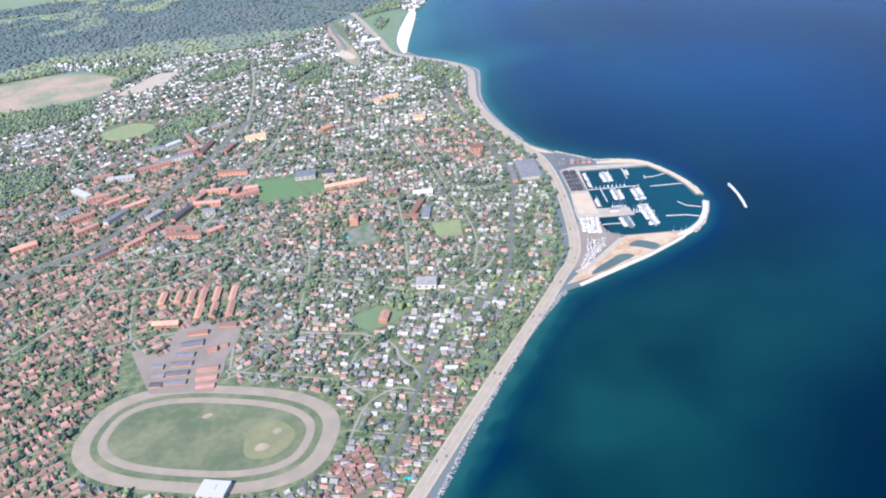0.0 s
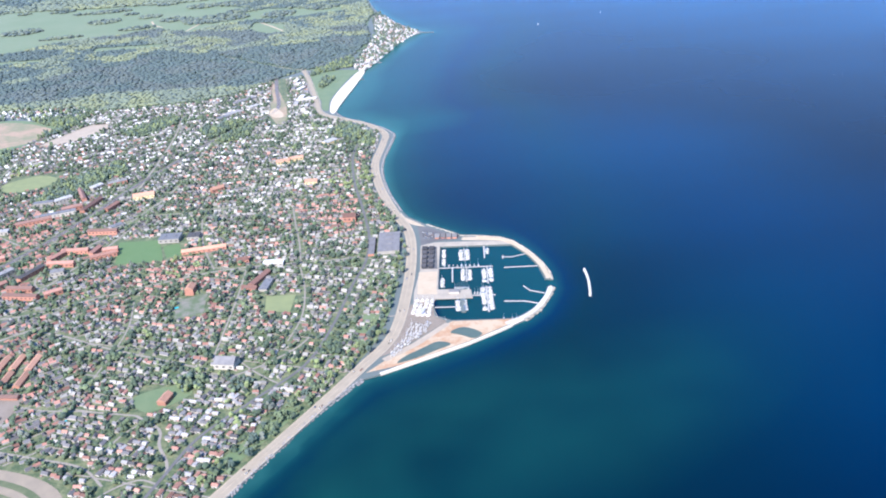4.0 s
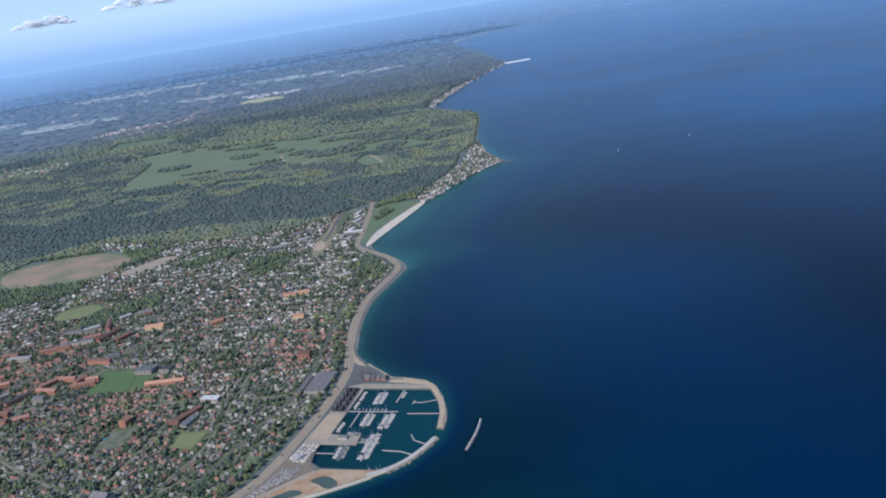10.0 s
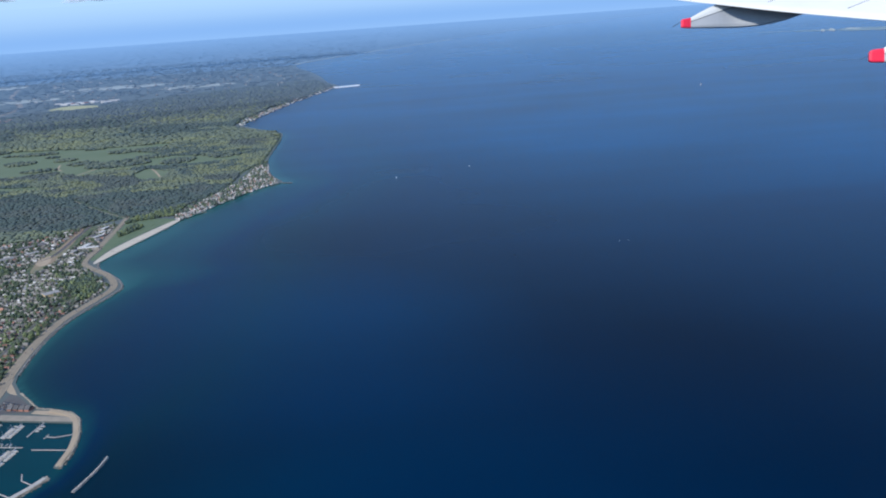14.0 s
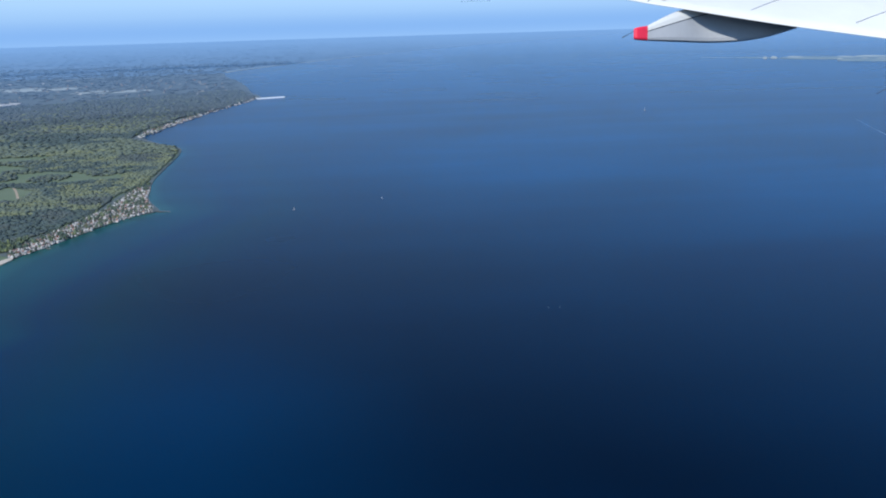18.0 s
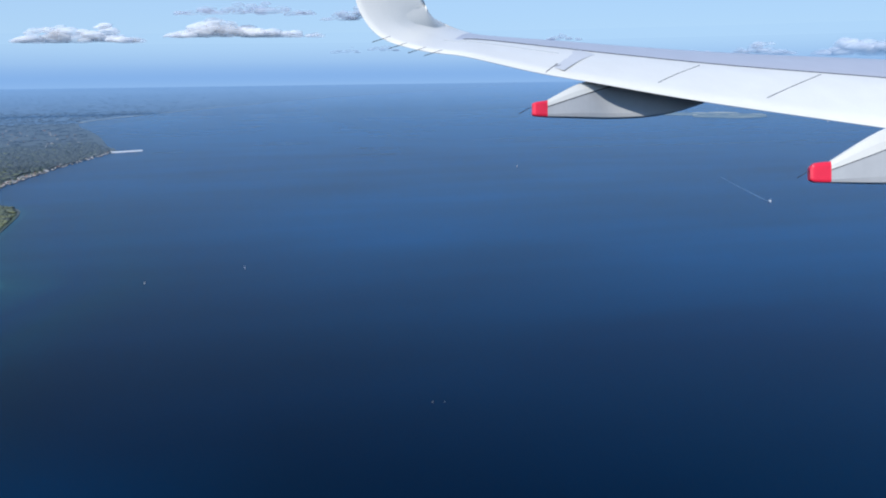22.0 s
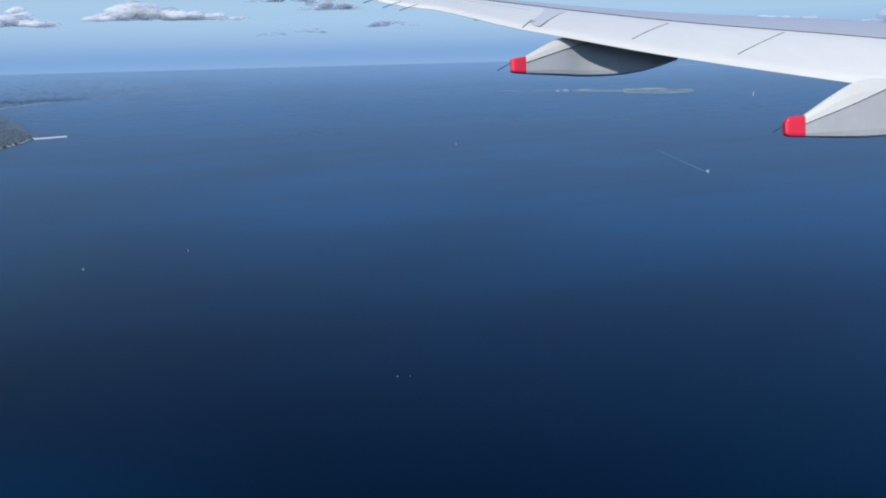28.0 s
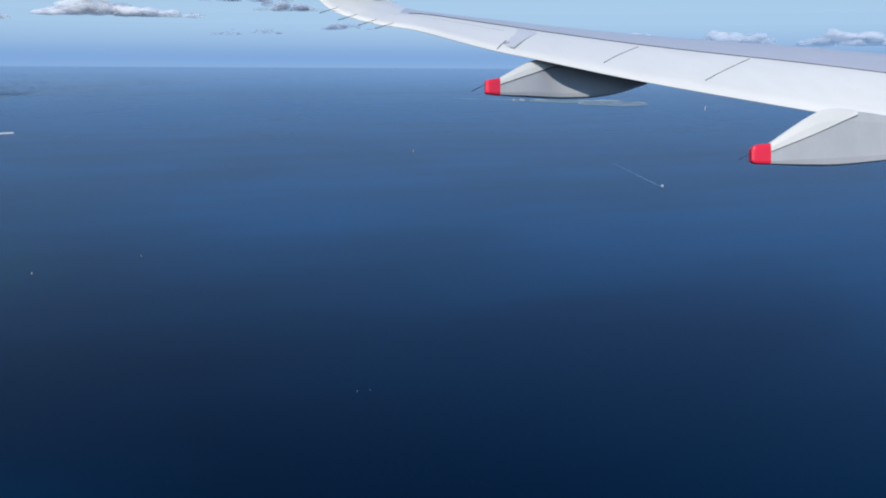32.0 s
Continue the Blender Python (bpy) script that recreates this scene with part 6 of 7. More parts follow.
for pts, w, lab in (([(52.7, 150.2), (62.8, 148.2)], 0.26, "long timber jetty with berths"), ([(55.3, 149.6), (54.5, 143.8)], 0.2, "short timber side jetty"), ([(62.7, 157.4), (61.9, 152.2)], 0.22, "timber jetty at the north quay"), ([(58.7, 157.6), (58.0, 152.0)], 0.2, "timber jetty with boats"),
                    ([(57.9, 149.0), (57.0, 143.2)], 0.2, "timber jetty with boats"), ([(61.7, 148.4), (60.7, 141.6)], 0.2, "timber jetty crowded with boats"), ([(57.2, 137.8), (61.2, 136.9)], 0.24, "timber jetty off the pier"), ([(60.2, 140.6), (59.0, 131.2)], 0.24, "timber jetty crowded with boats"), ([(50.2, 135.2), (53.8, 134.4)], 0.2, "short timber jetty at the south quay"),
                    ([(65.5, 152.3), (65.2, 150.9)], 0.2, "end piece of a floating boom"), ([(65.3, 151.6), (67.0, 151.1), (69.8, 151.7)], 0.18, "curved pale floating boom"), ([(64.7, 147.1), (70.9, 146.0)], 0.18, "pale floating boom in the basin"), ([(66.6, 138.9), (67.4, 136.8), (69.6, 135.2)], 0.16, "curved dark floating boom"), ([(62.2, 134.2), (65.6, 133.3), (67.7, 131.9)], 0.18, "pale floating boom by the south mole")):
    jetty(pts, w, lab)


def hull_mesh(length, beam, high, sheer):
    """A pointed hull with raised bow."""
    bm = bmesh.new()
    rows = []
    for s in np.linspace(0, 1, 7):
        w = beam / 2 * (0.82 if s == 0 else math.sin(min(1.0, 0.55 + s * 0.6) * math.pi * 0.5) * (1 - max(0, s - 0.45) ** 1.6 * 2.55))
        w, z = max(w, 0.004), high + sheer * s ** 2
        x = (s - 0.5) * length
        rows.append([bm.verts.new(p) for p in ((x, -w, z), (x * 0.96, -w * 0.6, -0.04), (x * 0.96, w * 0.6, -0.04), (x, w, z))])
    for a, b in zip(rows[:-1], rows[1:]):
        for k in range(3):
            bm.faces.new((a[k], b[k], b[k + 1], a[k + 1])[::-1])
        bm.faces.new((a[3], b[3], b[0], a[0])[::-1])
    bm.faces.new(rows[0])
    bm.faces.new(rows[-1][::-1])
    bmesh.ops.recalc_face_normals(bm, faces=bm.faces)
    return bm


def sail_boat(name, length, label, category, masted=True, cover="boat_cover", sails=False):
    h = holder(name, pose(0, 0, -50), label, category, "boats in the marina")
    part("hull", hull_mesh(length, length * 0.33, 0.11, 0.05), "boat_white", h)
    part("cabin", box(bmesh.new(), length * 0.06, 0, 0.15, length * 0.42, length * 0.2, 0.12, taper=0.75), "boat_white", h)
    part("cockpit", box(bmesh.new(), -length * 0.3, 0, 0.12, length * 0.24, length * 0.2, 0.03), "boat_deck", h)
    if masted:
        bm = bmesh.new()
        bmesh.ops.create_cone(bm, segments=5, radius1=0.018, radius2=0.01, depth=length * 1.25, cap_ends=True, matrix=pose(length * 0.1, 0, 0.2 + length * 0.62))
        part("mast", bm, "alloy", h)
        part("boom", box(bmesh.new(), -length * 0.14, 0, 0.28, length * 0.42, 0.045, 0.06), cover, h)
    else:
        part("windscreen", box(bmesh.new(), length * 0.2, 0, 0.22, length * 0.1, length * 0.19, 0.06, taper=0.8), "window_dark", h)
    if sails:
        bm = bmesh.new()
        p = [bm.verts.new(q) for q in ((length * 0.08, 0.0, 0.3), (-length * 0.4, 0.08, 0.32), (length * 0.09, 0.0, length * 1.4), (-length * 0.16, 0.12, 0.85 * length), (length * 0.08, 0.03, 0.3), (-length * 0.4, 0.11, 0.32), (length * 0.09, 0.03, length * 1.4), (-length * 0.16, 0.15, 0.85 * length))]
        for fc in ((0, 1, 3, 2), (4, 6, 7, 5), (0, 4, 5, 1), (1, 5, 7, 3), (3, 7, 6, 2), (2, 6, 4, 0)):
            bm.faces.new([p[k] for k in fc])
        part("mainsail", bm, "boat_white", h)
    return h


FLEET = [sail_boat("sailing_boat", 0.85, "white sailing boat moored at a jetty", "sailing boat"), sail_boat("sailing_boat", 0.68, "small white sailing boat with tan boom cover", "sailing boat", cover="boat_deck"), sail_boat("motor_boat", 0.7, "white motor boat with dark windscreen", "motor boat", masted=False)]
fresh = [True] * 3


def moor(j, x, y, turn, z=0.0):
    m = pose(x, y, z, 0, 0, turn)
    if fresh[j]:
        fresh[j] = False
        FLEET[j].matrix_basis = m
        return FLEET[j]
    return copy_thing(FLEET[j], m)


for (ax, ay), (bx, by), both, gap in (((58.6, 157.0), (58.05, 152.3), 1, 0.46), ((54.2, 158.3), (53.2, 151.0), 0, 0.55), ((57.8, 148.6), (57.05, 143.4), 1, 0.48), ((61.6, 147.9), (60.75, 141.8), 1, 0.44), ((60.1, 140.2), (59.05, 131.5), 1, 0.42), ((55.0, 136.6), (54.6, 132.5), 1, 0.42), ((62.5, 156.5), (62.0, 153.0), 0, 0.9),
                                      ((52.4, 146.5), (51.8, 142.2), 0, 0.6), ((54.3, 141.0), (57.0, 140.2), 0, 0.4), ((57.4, 138.2), (60.0, 137.5), 0, 0.5), ((52, 130.2), (50.4, 132.4), 0, 0.5), ((53.5, 150.4), (62, 148.6), 0, 0.8), ((63.5, 128.3), (60, 129.0), 0, 0.7)):
    a, b = np.array((ax, ay)), np.array((bx, by))
    d = (b - a) / np.linalg.norm(b - a)
    nn = np.array((-d[1], d[0]))
    for k in range(int(np.linalg.norm(b - a) / gap)):
        for side in ((1, -1) if both else (1,)):
            if rnd.random() < 0.12:
                continue
            q = a + d * (k + 0.5) * gap + nn * side * (0.62 + rnd.uniform(-0.05, 0.05))
            moor(rnd.choice((0, 0, 1, 2)), q[0], q[1], math.degrees(math.atan2(nn[1] * side, nn[0] * side)) + rnd.uniform(-3, 3) + (180 if rnd.random() < 0.5 else 0))
# boats laid up ashore, in close rows
for yard, (ux, uy) in (([(46.9, 138.6), (50.2, 137.7), (49.4, 131.8), (46.1, 132.7)], (0.97, -0.25)), ([(40.9, 121.0), (43.7, 125.7), (45.7, 130.4), (48.8, 129.5), (47.6, 126.8), (43.7, 122.6), (41.4, 120.0)], (0.5, 0.86))):
    px, py = np.array(yard).T
    for a in np.arange(-14, 14, 0.9):
        for b in np.arange(-14, 14, 0.37):
            qx, qy = px.mean() + a * ux - b * uy, py.mean() + a * uy + b * ux
            if inside(np.array([qx]), np.array([qy]), yard)[0] and rnd.random() < 0.88:
                moor(rnd.choice((0, 1, 1, 2)), qx + rnd.uniform(-0.08, 0.08), qy + rnd.uniform(-0.06, 0.06), math.degrees(math.atan2(uy, ux)) + rnd.choice((0, 180)) + rnd.uniform(-7, 7), LAND_Z + 0.08)

# ---- cars ----
def car(name, paint, label):
    h = holder(name, pose(0, 0, -50), label, "car", "cars on the shore road")
    part("body", box(bmesh.new(), 0, 0, 0.085, 0.36, 0.15, 0.08, taper=0.95), paint, h)
    part("cabin", box(bmesh.new(), -0.02, 0, 0.15, 0.2, 0.135, 0.06, taper=0.8), "window_dark", h)
    bm = bmesh.new()
    bmesh.ops.create_cone(bm, segments=8, radius1=0.03, radius2=0.03, depth=0.02, cap_ends=True, matrix=pose(0, 0, 0, 90))
    me = mesh_of("wheel", bm, "wing_dark")
    for x in (-0.11, 0.11):
        for y in (-0.075, 0.075):
            share("wheel", me, h, pose(x, y, 0.045))
    return h


CARS = [car("car", "boat_white", "white car on the shore road"), car("car", "asphalt", "dark grey car on the shore road"), car("car", "roof_red_one", "red car on the shore road"), car("car", "boat_cover", "blue car on the shore road")]
parked = [0] * 4


def park(x, y, turn, z):
    j = rnd.choice((0, 0, 1, 2, 3))
    m = pose(x, y, z, 0, 0, turn)
    if not parked[j]:
        parked[j] = 1
        CARS[j].matrix_basis = m
    else:
        copy_thing(CARS[j], m)


for k in range(46):
    i = 8 + (k * 5) % 90
    if i >= len(cr) - 1:
        continue
    d = cr[i + 1] - cr[i]
    side = rnd.choice((0.45, -0.35))
    q = cr[i] + d * rnd.random() + nrm[i] * side
    park(q[0], q[1], math.degrees(math.atan2(d[1], d[0])), LAND_Z + 0.07)
for k in range(40):
    park(51.6 + (k % 10) * 0.42, 167.2 - (k // 10) * 0.85 - (k % 10) * 0.2, 75, LAND_Z + 0.035)

# swimming pools in gardens
for x, y in ((4.9, 80.6), (6.6, 86.0), (-7.2, 115.2), (1.6, 106.6), (4.4, 147.4)):
    slab("swimming_pool", smooth_line([(x - 0.35, y - 0.2), (x + 0.35, y - 0.2), (x + 0.35, y + 0.2), (x - 0.35, y + 0.2)], 3, True), LAND_Z + 0.07, 0.1, "pool_water", "turquoise garden swimming pool", "pool", kind="")

# ---- out on the sound ----
pier = tagged(part("pier", ribbon_mesh(bmesh.new(), [(58, 880), (70, 884), (82, 889)], 3.0, 0.9, 1.2), "ship_white"), "white harbour mole at the far point", "pier")
for k, (x, y, t, j) in enumerate(((123, 369, 40, 0.6), (154, 382, 70, 0.6), (186, 247, 20, 0.16), (188.4, 246.6, 30, 0.16), (848, 988, 30, 4.0), (342, 648, 30, 1.2))):
    b = sail_boat("sailing_yacht", 1.0, "small white sailing yacht out on the water", "sailing boat", sails=True)
    tagged(b, group="yachts on the water")
    b.matrix_basis = pose(x, y, 0, 0, 0, t) @ Matrix.Diagonal((j, j, j, 1))
ship = holder("ferry", pose(404, 455, 0, 0, 0, -108), "white passenger ship leaving a pale wake", "ship")
part("hull", hull_mesh(3.6, 0.9, 0.5, 0.2), "ship_white", ship)
part("superstructure", box(bmesh.new(), -0.3, 0, 0.68, 2.1, 0.68, 0.46, taper=0.92), "ship_white", ship)
part("bridge", box(bmesh.new(), 0.54, 0, 1.02, 0.5, 0.6, 0.28, taper=0.9), "ship_white", ship)
part("funnel", box(bmesh.new(), -0.82, 0, 1.1, 0.3, 0.25, 0.44, taper=0.8), "boat_cover", ship)
wake = smooth_line([(404.3, 456), (412, 480), (423, 512), (437, 552)], 6)
tagged(ribbon("wake", wake, np.interp(np.arange(len(wake)), [0, 4, len(wake) - 1], [0.6, 0.75, 0.12]), 0.02, 0.03, "foam", "pale foaming wake behind the ship", "wake"), kind="structure")


def island(cx, cy, a, b, turn, top, seed, label):
    """A low island with a bluff edge."""
    bm = bmesh.new()
    rings = []
    for rad, z in ((1.0, -0.5), (0.985, top * 0.35), (0.95, top * 0.75), (0.75, top), (0.35, top * 1.15)):
        ring = []
        for k in range(40):
            t = 2 * math.pi * k / 40
            w = 1 + 0.16 * noise.noise(Vector((math.cos(t) * 1.7 + seed, math.sin(t) * 1.7, seed)))
            ring.append(bm.verts.new((a * rad * w * math.cos(t), b * rad * w * math.sin(t), z * (1 + 0.25 * noise.noise(Vector((t, rad, seed)))))))
        rings.append(ring)
    for p, q in zip(rings[:-1], rings[1:]):
        for k in range(40):
            bm.faces.new((p[k], p[(k + 1) % 40], q[(k + 1) % 40], q[k]))
    bm.faces.new(rings[-1])
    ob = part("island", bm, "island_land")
    ob.matrix_basis = pose(cx, cy, 0, 0, 0, turn)
    return tagged(ob, label, "island", kind="structure")


for x, y, a, b, t, top in ((816, 1150, 52, 40, -50, 2.6), (782, 1232, 58, 26, -50, 2.0), (728, 1296, 34, 9, -50, 1.0), (690, 1345, 30, 4, -48, 0.4)):
    island(x, y, a, b, t, top, x * 0.013, "low green island tinted with haze, with sandy shores")
for x, y, a, b, t in ((756, 1246, 13, 4.0, -50), (735, 1266, 5, 2.0, -50), (722, 1266, 3, 1.5, -50), (848, 1134, 14, 6.0, -48), (812, 1128, 12, 3.5, -50), (806, 1204, 16, 6.0, -50), (838, 1196, 24, 5.0, -46), (775, 1164, 4, 2.0, -46), (795, 1142, 5, 2.0, -46)):
    o = island(x, y, a, b, t, 2.75, x * 0.01, "pale sandy field on the island")
    o.data.materials.clear()
    o.data.materials.append(MATS["far_field"])
far_shore = [(1650, 2700), (2050, 2450), (2500, 2250), (3300, 1700), (4400, 800), (6000, 3500), (4500, 5200), (2400, 4300)]
slab("backdrop", smooth_line(far_shore, 4, True), 0.6, 1.5, "distance", "low opposite shore with blue grey haze in its colour", "distance")
for x, y, a, b in ((1700, 2640, 60, 40), (1850, 2600, 80, 30), (2080, 2500, 70, 40), (1960, 2560, 40, 24), (2350, 2380, 90, 40), (2620, 2240, 60, 40), (1760, 2680, 30, 20), (2220, 2420, 50, 24)):
    slab("field", smooth_line([(x + a * math.cos(q) * rnd.uniform(0.6, 1.1), y + b * math.sin(q) * rnd.uniform(0.6, 1.1)) for q in np.arange(0, 6.2, 0.9)], 3, True), 1.2, 0.8, "far_field", "pale strip of houses and fields on the opposite shore", "field")


def cloud(cx, cy, cz, wide, high, n, seed, turn, material="cloud_white"):
    """A fair-weather cloud: round puffs heaped on a flattish base, frayed by many small wisps."""
    rr = np.random.RandomState(seed + 40)
    tops = [(rr.uniform(-0.7, 0.7), rr.uniform(0.25, 0.45), rr.uniform(0.65, 1.0)) for _ in range(4)]
    vs, fs, base = [], [], 0
    shapes = [crown_shape(k + 3, 3, 0.22) for k in range(4)], [crown_shape(k + 9, 2, 0.3) for k in range(4)]
    for small, count in ((0, n * 2 // 3), (1, n)):
        for k in range(count):
            u = rr.uniform(-1, 1)
            heap = max(0.34, max(t[2] * math.exp(-((u - t[0]) / t[1]) ** 2) for t in tops)) * (1 - abs(u) ** 3)
            rad = high * (rr.uniform(0.45, 0.8) * (0.45 + 0.55 * heap) if not small else rr.uniform(0.2, 0.42))
            z = rr.uniform(0.05, 0.62) * high * heap if not small else rr.uniform(0.02, 1.0) * high * heap
            v, f = shapes[small][k % 4]
            vs.append((v - (0, 0, 0.42)) * rad * np.array((2.6, 1.7, 0.95)) + (u * wide / 2 * (1.0 if small else 0.9), rr.uniform(-0.2, 0.2) * wide * 0.5, z))
            fs.append(f + base)
            base += len(v)
    v = np.concatenate(vs)
    v[:, 2] = np.where(v[:, 2] < 0, v[:, 2] * 0.35, v[:, 2])
    me = bpy.data.meshes.new("cloud")
    me.from_pydata(v.tolist(), [], np.concatenate(fs).tolist())
    me.polygons.foreach_set("use_smooth", np.ones(len(me.polygons), bool))
    me.materials.append(MATS[material])
    ob = new("cloud", me)
    ob.matrix_basis = pose(cx, cy, cz, 0, 0, turn)
    label = "fair-weather cumulus cloud with white top and flat grey base" if material == "cloud_white" else "thin cloud bank, grey shade in its colour"
    return tagged(ob, label, "cloud", "clouds over the horizon")

# ---- clouds far over the horizon: bearing in degrees from north, height of the base, breadth and depth in degrees ----
for az, el, w, h, n, sd, tone in ((1.9, 2.35, 9.0, 1.2, 40, 1, "cloud_white"), (-7.6, 2.05, 7.0, 1.2, 32, 2, "cloud_white"), (2.0, 3.7, 8.6, 0.85, 26, 14, "cloud_grey"), (8.8, 3.35, 3.8, 0.85, 16, 3, "cloud_grey"), (11.8, 2.8, 3.8, 0.85, 16, 12, "cloud_grey"), (8.1, 1.3, 1.9, 0.45, 9, 4, "cloud_grey"), (10.5, 1.4, 1.9, 0.45, 9, 5, "cloud_grey"),
                                  (15.8, 1.7, 3.4, 0.6, 13, 6, "cloud_grey"), (21.9, 1.9, 2.4, 0.45, 10, 10, "cloud_grey"), (30.4, 0.75, 2.0, 0.55, 10, 8, "cloud_white"), (33.9, 0.8, 3.6, 0.85, 19, 7, "cloud_white"), (39.4, 0.7, 5.6, 1.1, 24, 9, "cloud_white"), (-17.0, 2.1, 7.0, 1.1, 24, 11, "cloud_white"), (46.0, 0.8, 6.0, 1.1, 24, 13, "cloud_white"), (-30.9, 2.0, 3.4, 0.9, 14, 15, "cloud_white"), (-25.4, 2.35, 4.0, 0.9, 14, 16, "cloud_white")):
    dist = 4300
    cloud(146 + dist * math.sin(radians(az)), 90 + dist * math.cos(radians(az)), 62 + dist * math.tan(radians(el)), dist * radians(w), dist * radians(h), n, sd, -az, tone)


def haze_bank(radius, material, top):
    """An added glowing sheet, one thin curtain across the view, that imitates summer haze over the far sound."""
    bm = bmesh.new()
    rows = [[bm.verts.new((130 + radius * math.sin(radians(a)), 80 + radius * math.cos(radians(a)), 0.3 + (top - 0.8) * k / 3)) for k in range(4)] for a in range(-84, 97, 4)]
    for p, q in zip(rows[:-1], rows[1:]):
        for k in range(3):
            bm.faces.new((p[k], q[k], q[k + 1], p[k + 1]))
    tagged(part("backdrop", bm, material, smooth=True), "glowing sheet imitating pale blue haze over the far water", "haze", kind="structure")


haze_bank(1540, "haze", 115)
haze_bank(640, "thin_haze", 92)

# ---- the aircraft's wing outside the window ----
wing = holder("aircraft_wing", pose(198.29, 189.36, 61.02, -12.60, 0.39, -15.60) @ Matrix.Scale(1.65, 4), "white aircraft wing with upturned tip and two flap fairings", "aircraft wing")
# trailing edge, spoiler hinge line and crest, from the upturned tip inwards
STATIONS = [((-20.56, -5.33, 9.67), (-19.24, -3.53, 10.53), (-17.79, -0.93, 11.38)),
            ((-20.25, -5.33, 6.96), (-18.27, -3.08, 7.69), (-16.24, 0.17, 8.11)),
            ((-19.71, -5.33, 4.64), (-17.69, -2.63, 5.21), (-15.46, 1.27, 6.53)),
            ((-18.16, -5.33, 2.79), (-16.13, -0.83, 4.47), (-14.03, 5.67, 6.78)),
            ((-15.23, -5.33, 1.86), (-13.62, 0.97, 4.31), (-12.26, 10.07, 7.29)),
            ((-12.43, -4.76, 1.61), (-10.98, 2.44, 4.59), (-10.06, 12.84, 7.67)),
            ((-7.5, -2.54, 0.99), (-5.11, 5.56, 4.74), (-2.79, 17.26, 8.27)),
            ((-3.49, -0.83, 0.65), (0.2, 8.17, 4.8), (3.62, 21.17, 8.75)),
            ((6.22, 2.99, -0.2), (11.38, 11.99, 4.6), (15.72, 24.99, 8.88)),
            ((22.76, 8.06, -1.56), (29.07, 17.06, 4.34), (35.95, 30.06, 9.15)),
            ((38.51, 8.06, -3.93), (48.21, 17.06, 2.27), (58.11, 30.06, 7.55))]
edge, hinge, crest = (smooth_line([s[k] for s in STATIONS], 6) for k in range(3))


def skin(i, v):
    """A point of the upper skin: station index (may be broken), and 0 at the trailing edge, 1 at the hinge line, 2 at the crest."""
    i0 = min(int(i), len(edge) - 2)
    a, b, c = (q[i0] + (q[i0 + 1] - q[i0]) * (i - i0) for q in (edge, hinge, crest))
    p = a + (b - a) * v if v <= 1 else b + (c - b) * (v - 1)
    bulge = 0.14 * math.sin(math.pi * min(v, 1)) if v <= 1 else 0.10 * math.sin(math.pi * (v - 1))
    return Vector(p) + Vector((0, -0.3 * bulge, bulge))


def wing_skin():
    bm = bmesh.new()
    rows = []
    for i in range(len(edge)):
        k = min(1.0, 0.25 + i / 30)
        a, b, c = (Vector(q[i]) for q in (edge, hinge, crest))
        fwd = (c - a).normalized()
        up = [skin(i, v) for v in (0, 0.2, 0.4, 0.6, 0.8, 1, 1.25, 1.5, 1.75, 2)]
        low = [c + fwd * 1.3 * k - Vector((0, 0, 0.5 * k)), c + fwd * 1.2 * k - Vector((0, 0, 1.1 * k)), c - Vector((0, 0, 1.3 * k)), b + fwd * 0.4 - Vector((0, 0, 0.8 * k)), a + (b - a) * 0.4 - Vector((0, 0, 0.22 * k)), a - Vector((0, 0, 0.06))]
        rows.append([bm.verts.new(p) for p in up + low])
    n = len(rows[0])
    for p, q in zip(rows[:-1], rows[1:]):
        for k in range(n):
            bm.faces.new((p[k], p[(k + 1) % n], q[(k + 1) % n], q[k]))
    bm.faces.new(rows[0])
    bm.faces.new(rows[-1][::-1])
    bmesh.ops.recalc_face_normals(bm, faces=bm.faces)
    return bm


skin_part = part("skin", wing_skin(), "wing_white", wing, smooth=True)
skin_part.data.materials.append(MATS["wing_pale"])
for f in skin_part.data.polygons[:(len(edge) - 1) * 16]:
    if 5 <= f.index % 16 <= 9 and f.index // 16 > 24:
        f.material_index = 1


def strip(name, path, wide, material, label, lift=0.02):
    """A narrow band lying on the skin, along pairs of (station, chord)."""
    bm = bmesh.new()
    pts = [skin(i, v) + Vector((0, -0.01, lift)) for i, v in path]
    rows = []
    for k, p in enumerate(pts):
        d = (pts[min(k + 1, len(pts) - 1)] - pts[max(k - 1, 0)]).normalized()
        side = d.cross(Vector((0, -0.75, 0.66))).normalized() * wide / 2
        rows.append([bm.verts.new(q) for q in (p + side, p - side, p - side - Vector((0, 0, lift * 1.6)), p + side - Vector((0, 0, lift * 1.6)))])
    for a, b in zip(rows[:-1], rows[1:]):
        for k in range(4):
            bm.faces.new((a[k], a[(k + 1) % 4], b[(k + 1) % 4], b[k]))
    bm.faces.new(rows[0])
    bm.faces.new(rows[-1][::-1])
    bmesh.ops.recalc_face_normals(bm, faces=bm.faces)
    return part(name, bm, material, wing, label)


strip("hinge_gap", [(i, 1.0) for i in np.arange(27, 60, 1.0)], 0.12, "wing_dark", "dark hinge gap along the upper skin")
strip("aileron_gap", [(i, 0.72) for i in np.arange(24, 38, 1.0)], 0.05, "wing_grey", "fine grey seam above the aileron")
strip("panel_gap", [(45.3 + 1.5 * v, v) for v in np.linspace(0.24, 0.9, 6)], 0.036, "wing_dark", "dark gap between two flap panels")
strip("panel_gap", [(49.55 + 1.7 * v, v) for v in np.linspace(0.24, 0.95, 6)], 0.042, "wing_dark", "dark gap between two flap panels")
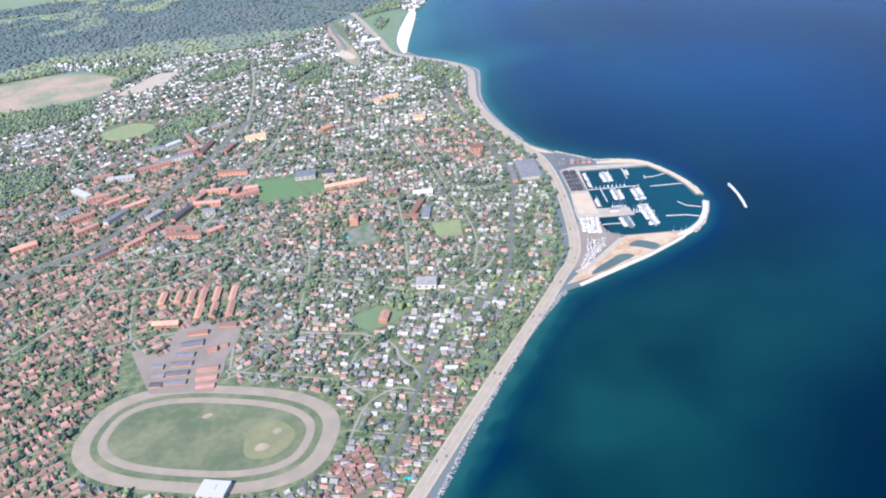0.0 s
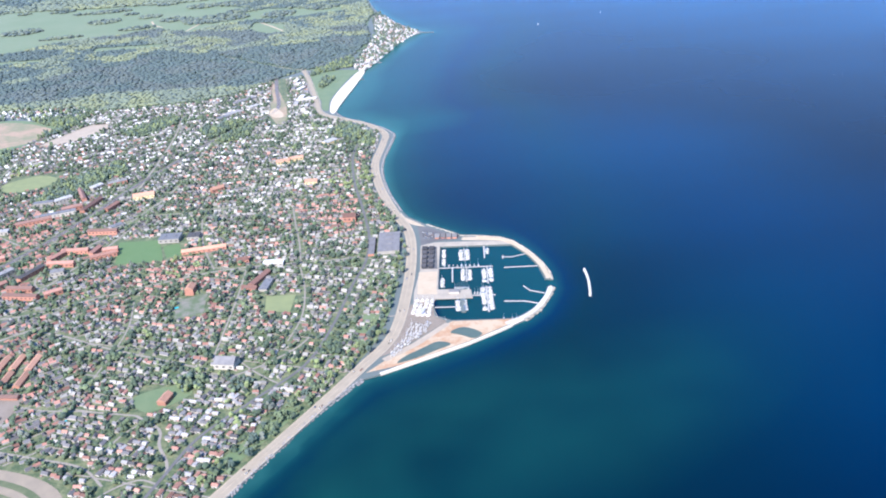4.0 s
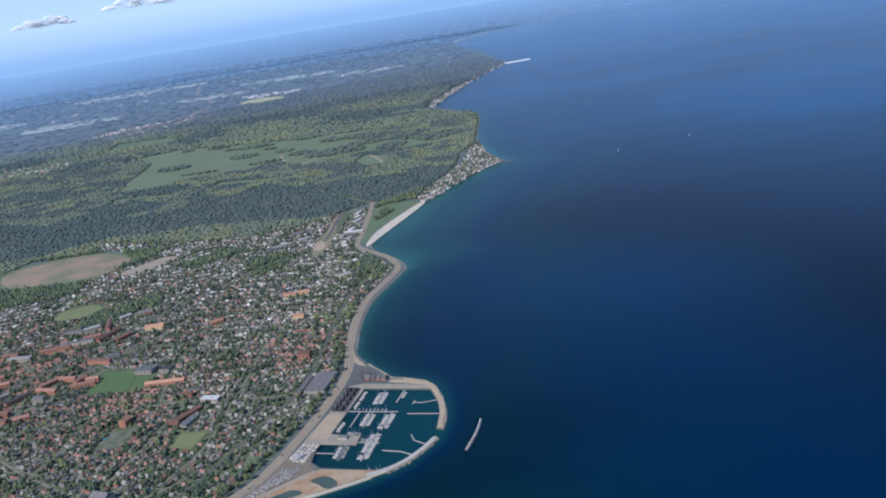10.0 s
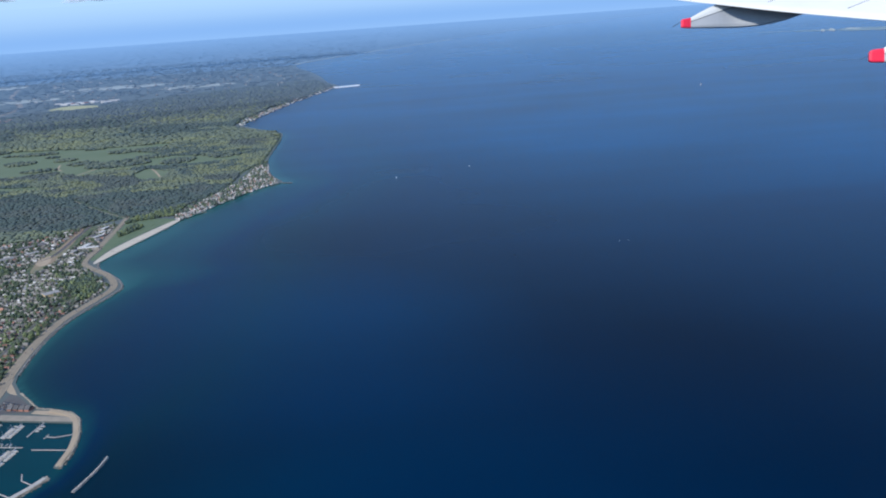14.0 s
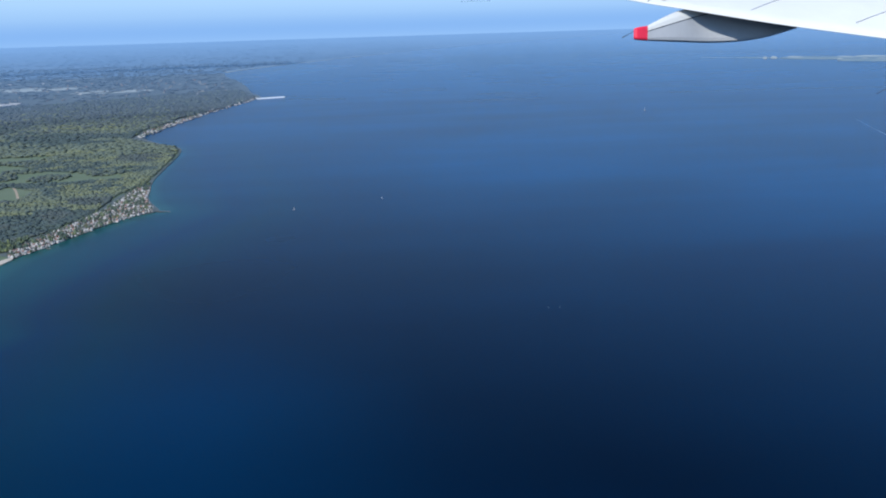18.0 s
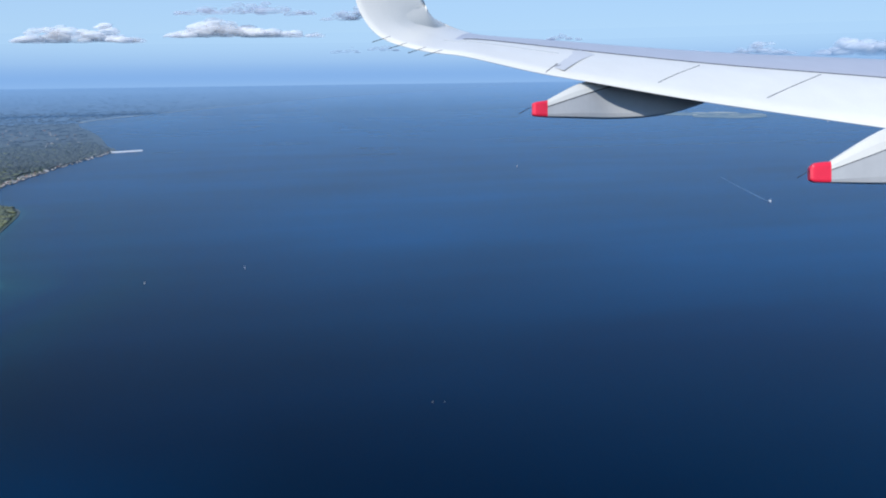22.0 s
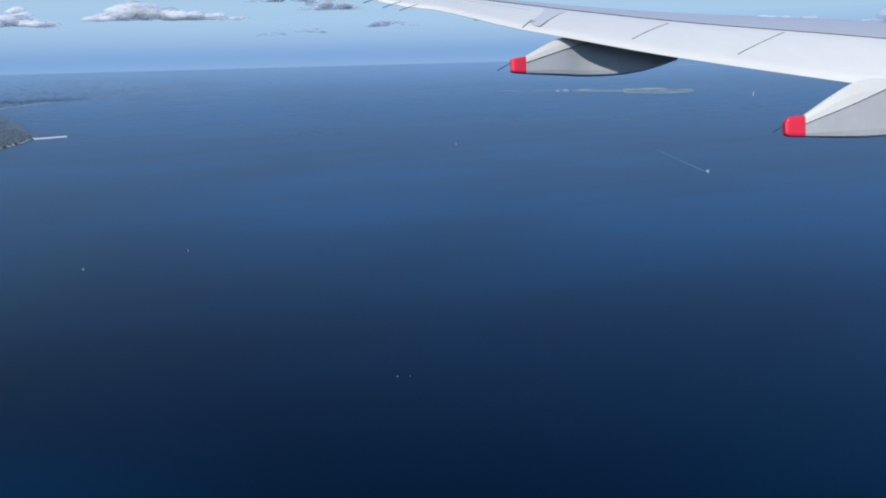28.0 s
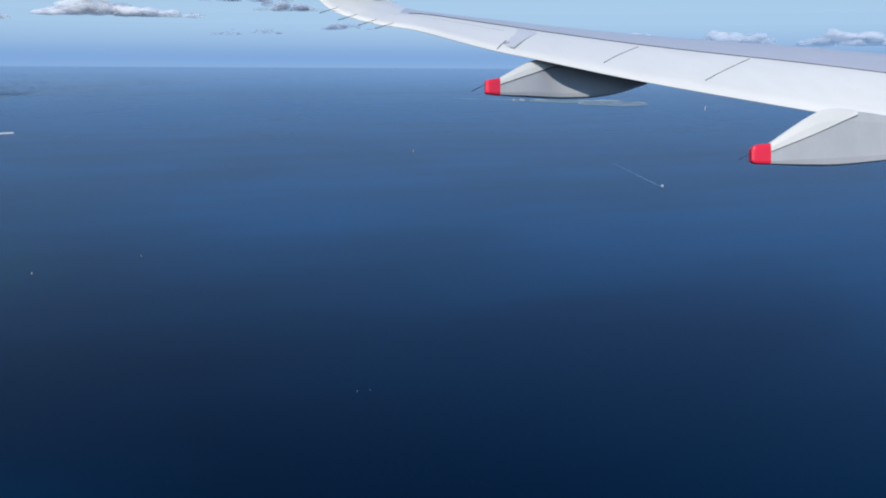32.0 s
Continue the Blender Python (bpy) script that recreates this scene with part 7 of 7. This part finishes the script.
strip("panel_gap", [(37.3 + 1.9 * v, v) for v in np.linspace(0.04, 0.34, 4)], 0.05, "wing_dark", "dark gap at the aileron's end")
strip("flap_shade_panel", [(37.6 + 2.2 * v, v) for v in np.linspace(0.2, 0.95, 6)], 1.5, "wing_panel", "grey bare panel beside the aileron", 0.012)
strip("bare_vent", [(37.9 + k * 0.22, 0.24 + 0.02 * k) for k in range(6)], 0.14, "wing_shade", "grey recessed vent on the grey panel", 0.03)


def fairing(stations, label):
    """A canoe fairing under the flap: flat flanks, rounded keel, red tail cap, seam and static wick."""
    def ring(bm, c, h, w):
        prof = ((0.0, 1.0), (0.75, 0.92), (1.0, 0.6), (1.0, -0.74), (0.82, -0.95), (0.4, -1.0), (-0.4, -1.0), (-0.82, -0.95), (-1.0, -0.74), (-1.0, 0.6), (-0.75, 0.92))
        return [bm.verts.new((c[0], c[1] + w * a, c[2] + h * b)) for a, b in prof]

    def loft(st):
        bm = bmesh.new()
        arr = smooth_line([(*c, h) for c, h in st], 5)
        rows = [ring(bm, q[:3], max(q[3], 0.03), 0.16 + 0.22 * min(1, max(0.0, q[3]))) for q in arr]
        n = len(rows[0])
        for p, q in zip(rows[:-1], rows[1:]):
            for k in range(n):
                bm.faces.new((p[k], p[(k + 1) % n], q[(k + 1) % n], q[k]))
        bm.faces.new(rows[0])
        bm.faces.new(rows[-1][::-1])
        bmesh.ops.recalc_face_normals(bm, faces=bm.faces)
        return bm

    body = part("fairing", loft(stations[2:]), "wing_grey", wing, label, smooth=False)
    part("tail_cap", loft(stations[:3]), "wing_red", body, "red tail cap", smooth=False)
    c0, h0 = stations[0]
    bm = bmesh.new()
    bmesh.ops.create_cone(bm, segments=6, radius1=0.035, radius2=0.02, depth=1.1, cap_ends=True, matrix=Matrix.Translation((c0[0] - 0.45, c0[1] - 0.1, c0[2] - 0.05)) @ pose(0, 0, 0, 0, 62, 0))
    part("static_wick", bm, "wing_dark", body, "thin dark static wick")
    bm = bmesh.new()
    run = smooth_line([(*c, h, low) for (c, h), low in zip(stations[2:5], (0.17, 0.29, 0.84))], 6)
    prev = None
    for x, y, z, h, low in run:
        q = np.array((x, y - (0.16 + 0.22 * min(1, h)) * 1.07, z + h * low))
        cur = [bm.verts.new(q + np.array(o)) for o in ((0, 0, 0.03), (0, 0, -0.03), (0, 0.06, -0.03), (0, 0.06, 0.03))]
        if prev:
            for k in range(4):
                bm.faces.new((prev[k], prev[(k + 1) % 4], cur[(k + 1) % 4], cur[k]))
        prev = cur
    bmesh.ops.recalc_face_normals(bm, faces=bm.faces)
    part("seam", bm, "wing_dark", body, "dark seam along the flank")
    # white upper shell from the cap up to the flap
    bm = bmesh.new()
    rows = []
    for x, y, z, h, low in run:
        w = 0.16 + 0.22 * min(1, h)
        rows.append([bm.verts.new((x, y + s * w, z + h * k)) for s, k in ((-1.05, low), (-1.05, max(low, 0.6)), (-0.78, 0.98), (0, 1.06), (0.78, 0.98), (1.05, max(low, 0.6)), (1.05, low))])
    for p, q in zip(rows[:-1], rows[1:]):
        for k in range(6):
            bm.faces.new((p[k], q[k], q[k + 1], p[k + 1]))
    bm.faces.new(rows[0])
    bm.faces.new(rows[-1][::-1])
    bmesh.ops.recalc_face_normals(bm, faces=bm.faces)
    part("upper_shell", bm, "wing_white", body, "white upper shell")
    return body


fairing([((-7.65, -3.18, -1.89), 0.42), ((-7.33, -3.18, -1.87), 0.52), ((-6.5, -2.58, -1.73), 0.61), ((-3.55, -0.15, -0.7), 1.32), ((-0.97, 2.27, -0.3), 1.36), ((2.08, 4.09, -0.03), 1.19), ((4.64, 5.3, 0.21), 0.82), ((7.29, 6.52, 0.52), 0.19)], "grey canoe-shaped flap fairing with white upper shell")
fairing([((13.77, 1.67, -6.05), 0.48), ((14.16, 1.67, -5.97), 0.73), ((15.46, 1.97, -5.89), 0.82), ((20.88, 4.09, -4.46), 2.17), ((25.02, 5.91, -4.09), 2.2), ((29.79, 7.73, -3.87), 1.79), ((33.4, 8.94, -3.64), 1.05), ((37.1, 10.15, -3.52), 0.17)], "larger grey canoe-shaped flap fairing with white upper shell")
wick = bmesh.new()
bmesh.ops.create_cone(wick, segments=5, radius1=0.03, radius2=0.015, depth=1.3, cap_ends=True, matrix=pose(0, 0, 0, 0, 72, 0))
wick_mesh = mesh_of("static_wick", wick, "wing_dark")
for i in (18.5, 21, 23.5, 26):
    p = skin(i, 0.0)
    share("static_wick", wick_mesh, wing, Matrix.Translation(p + Vector((-0.25, -0.15, -0.05))), "thin dark static wick")
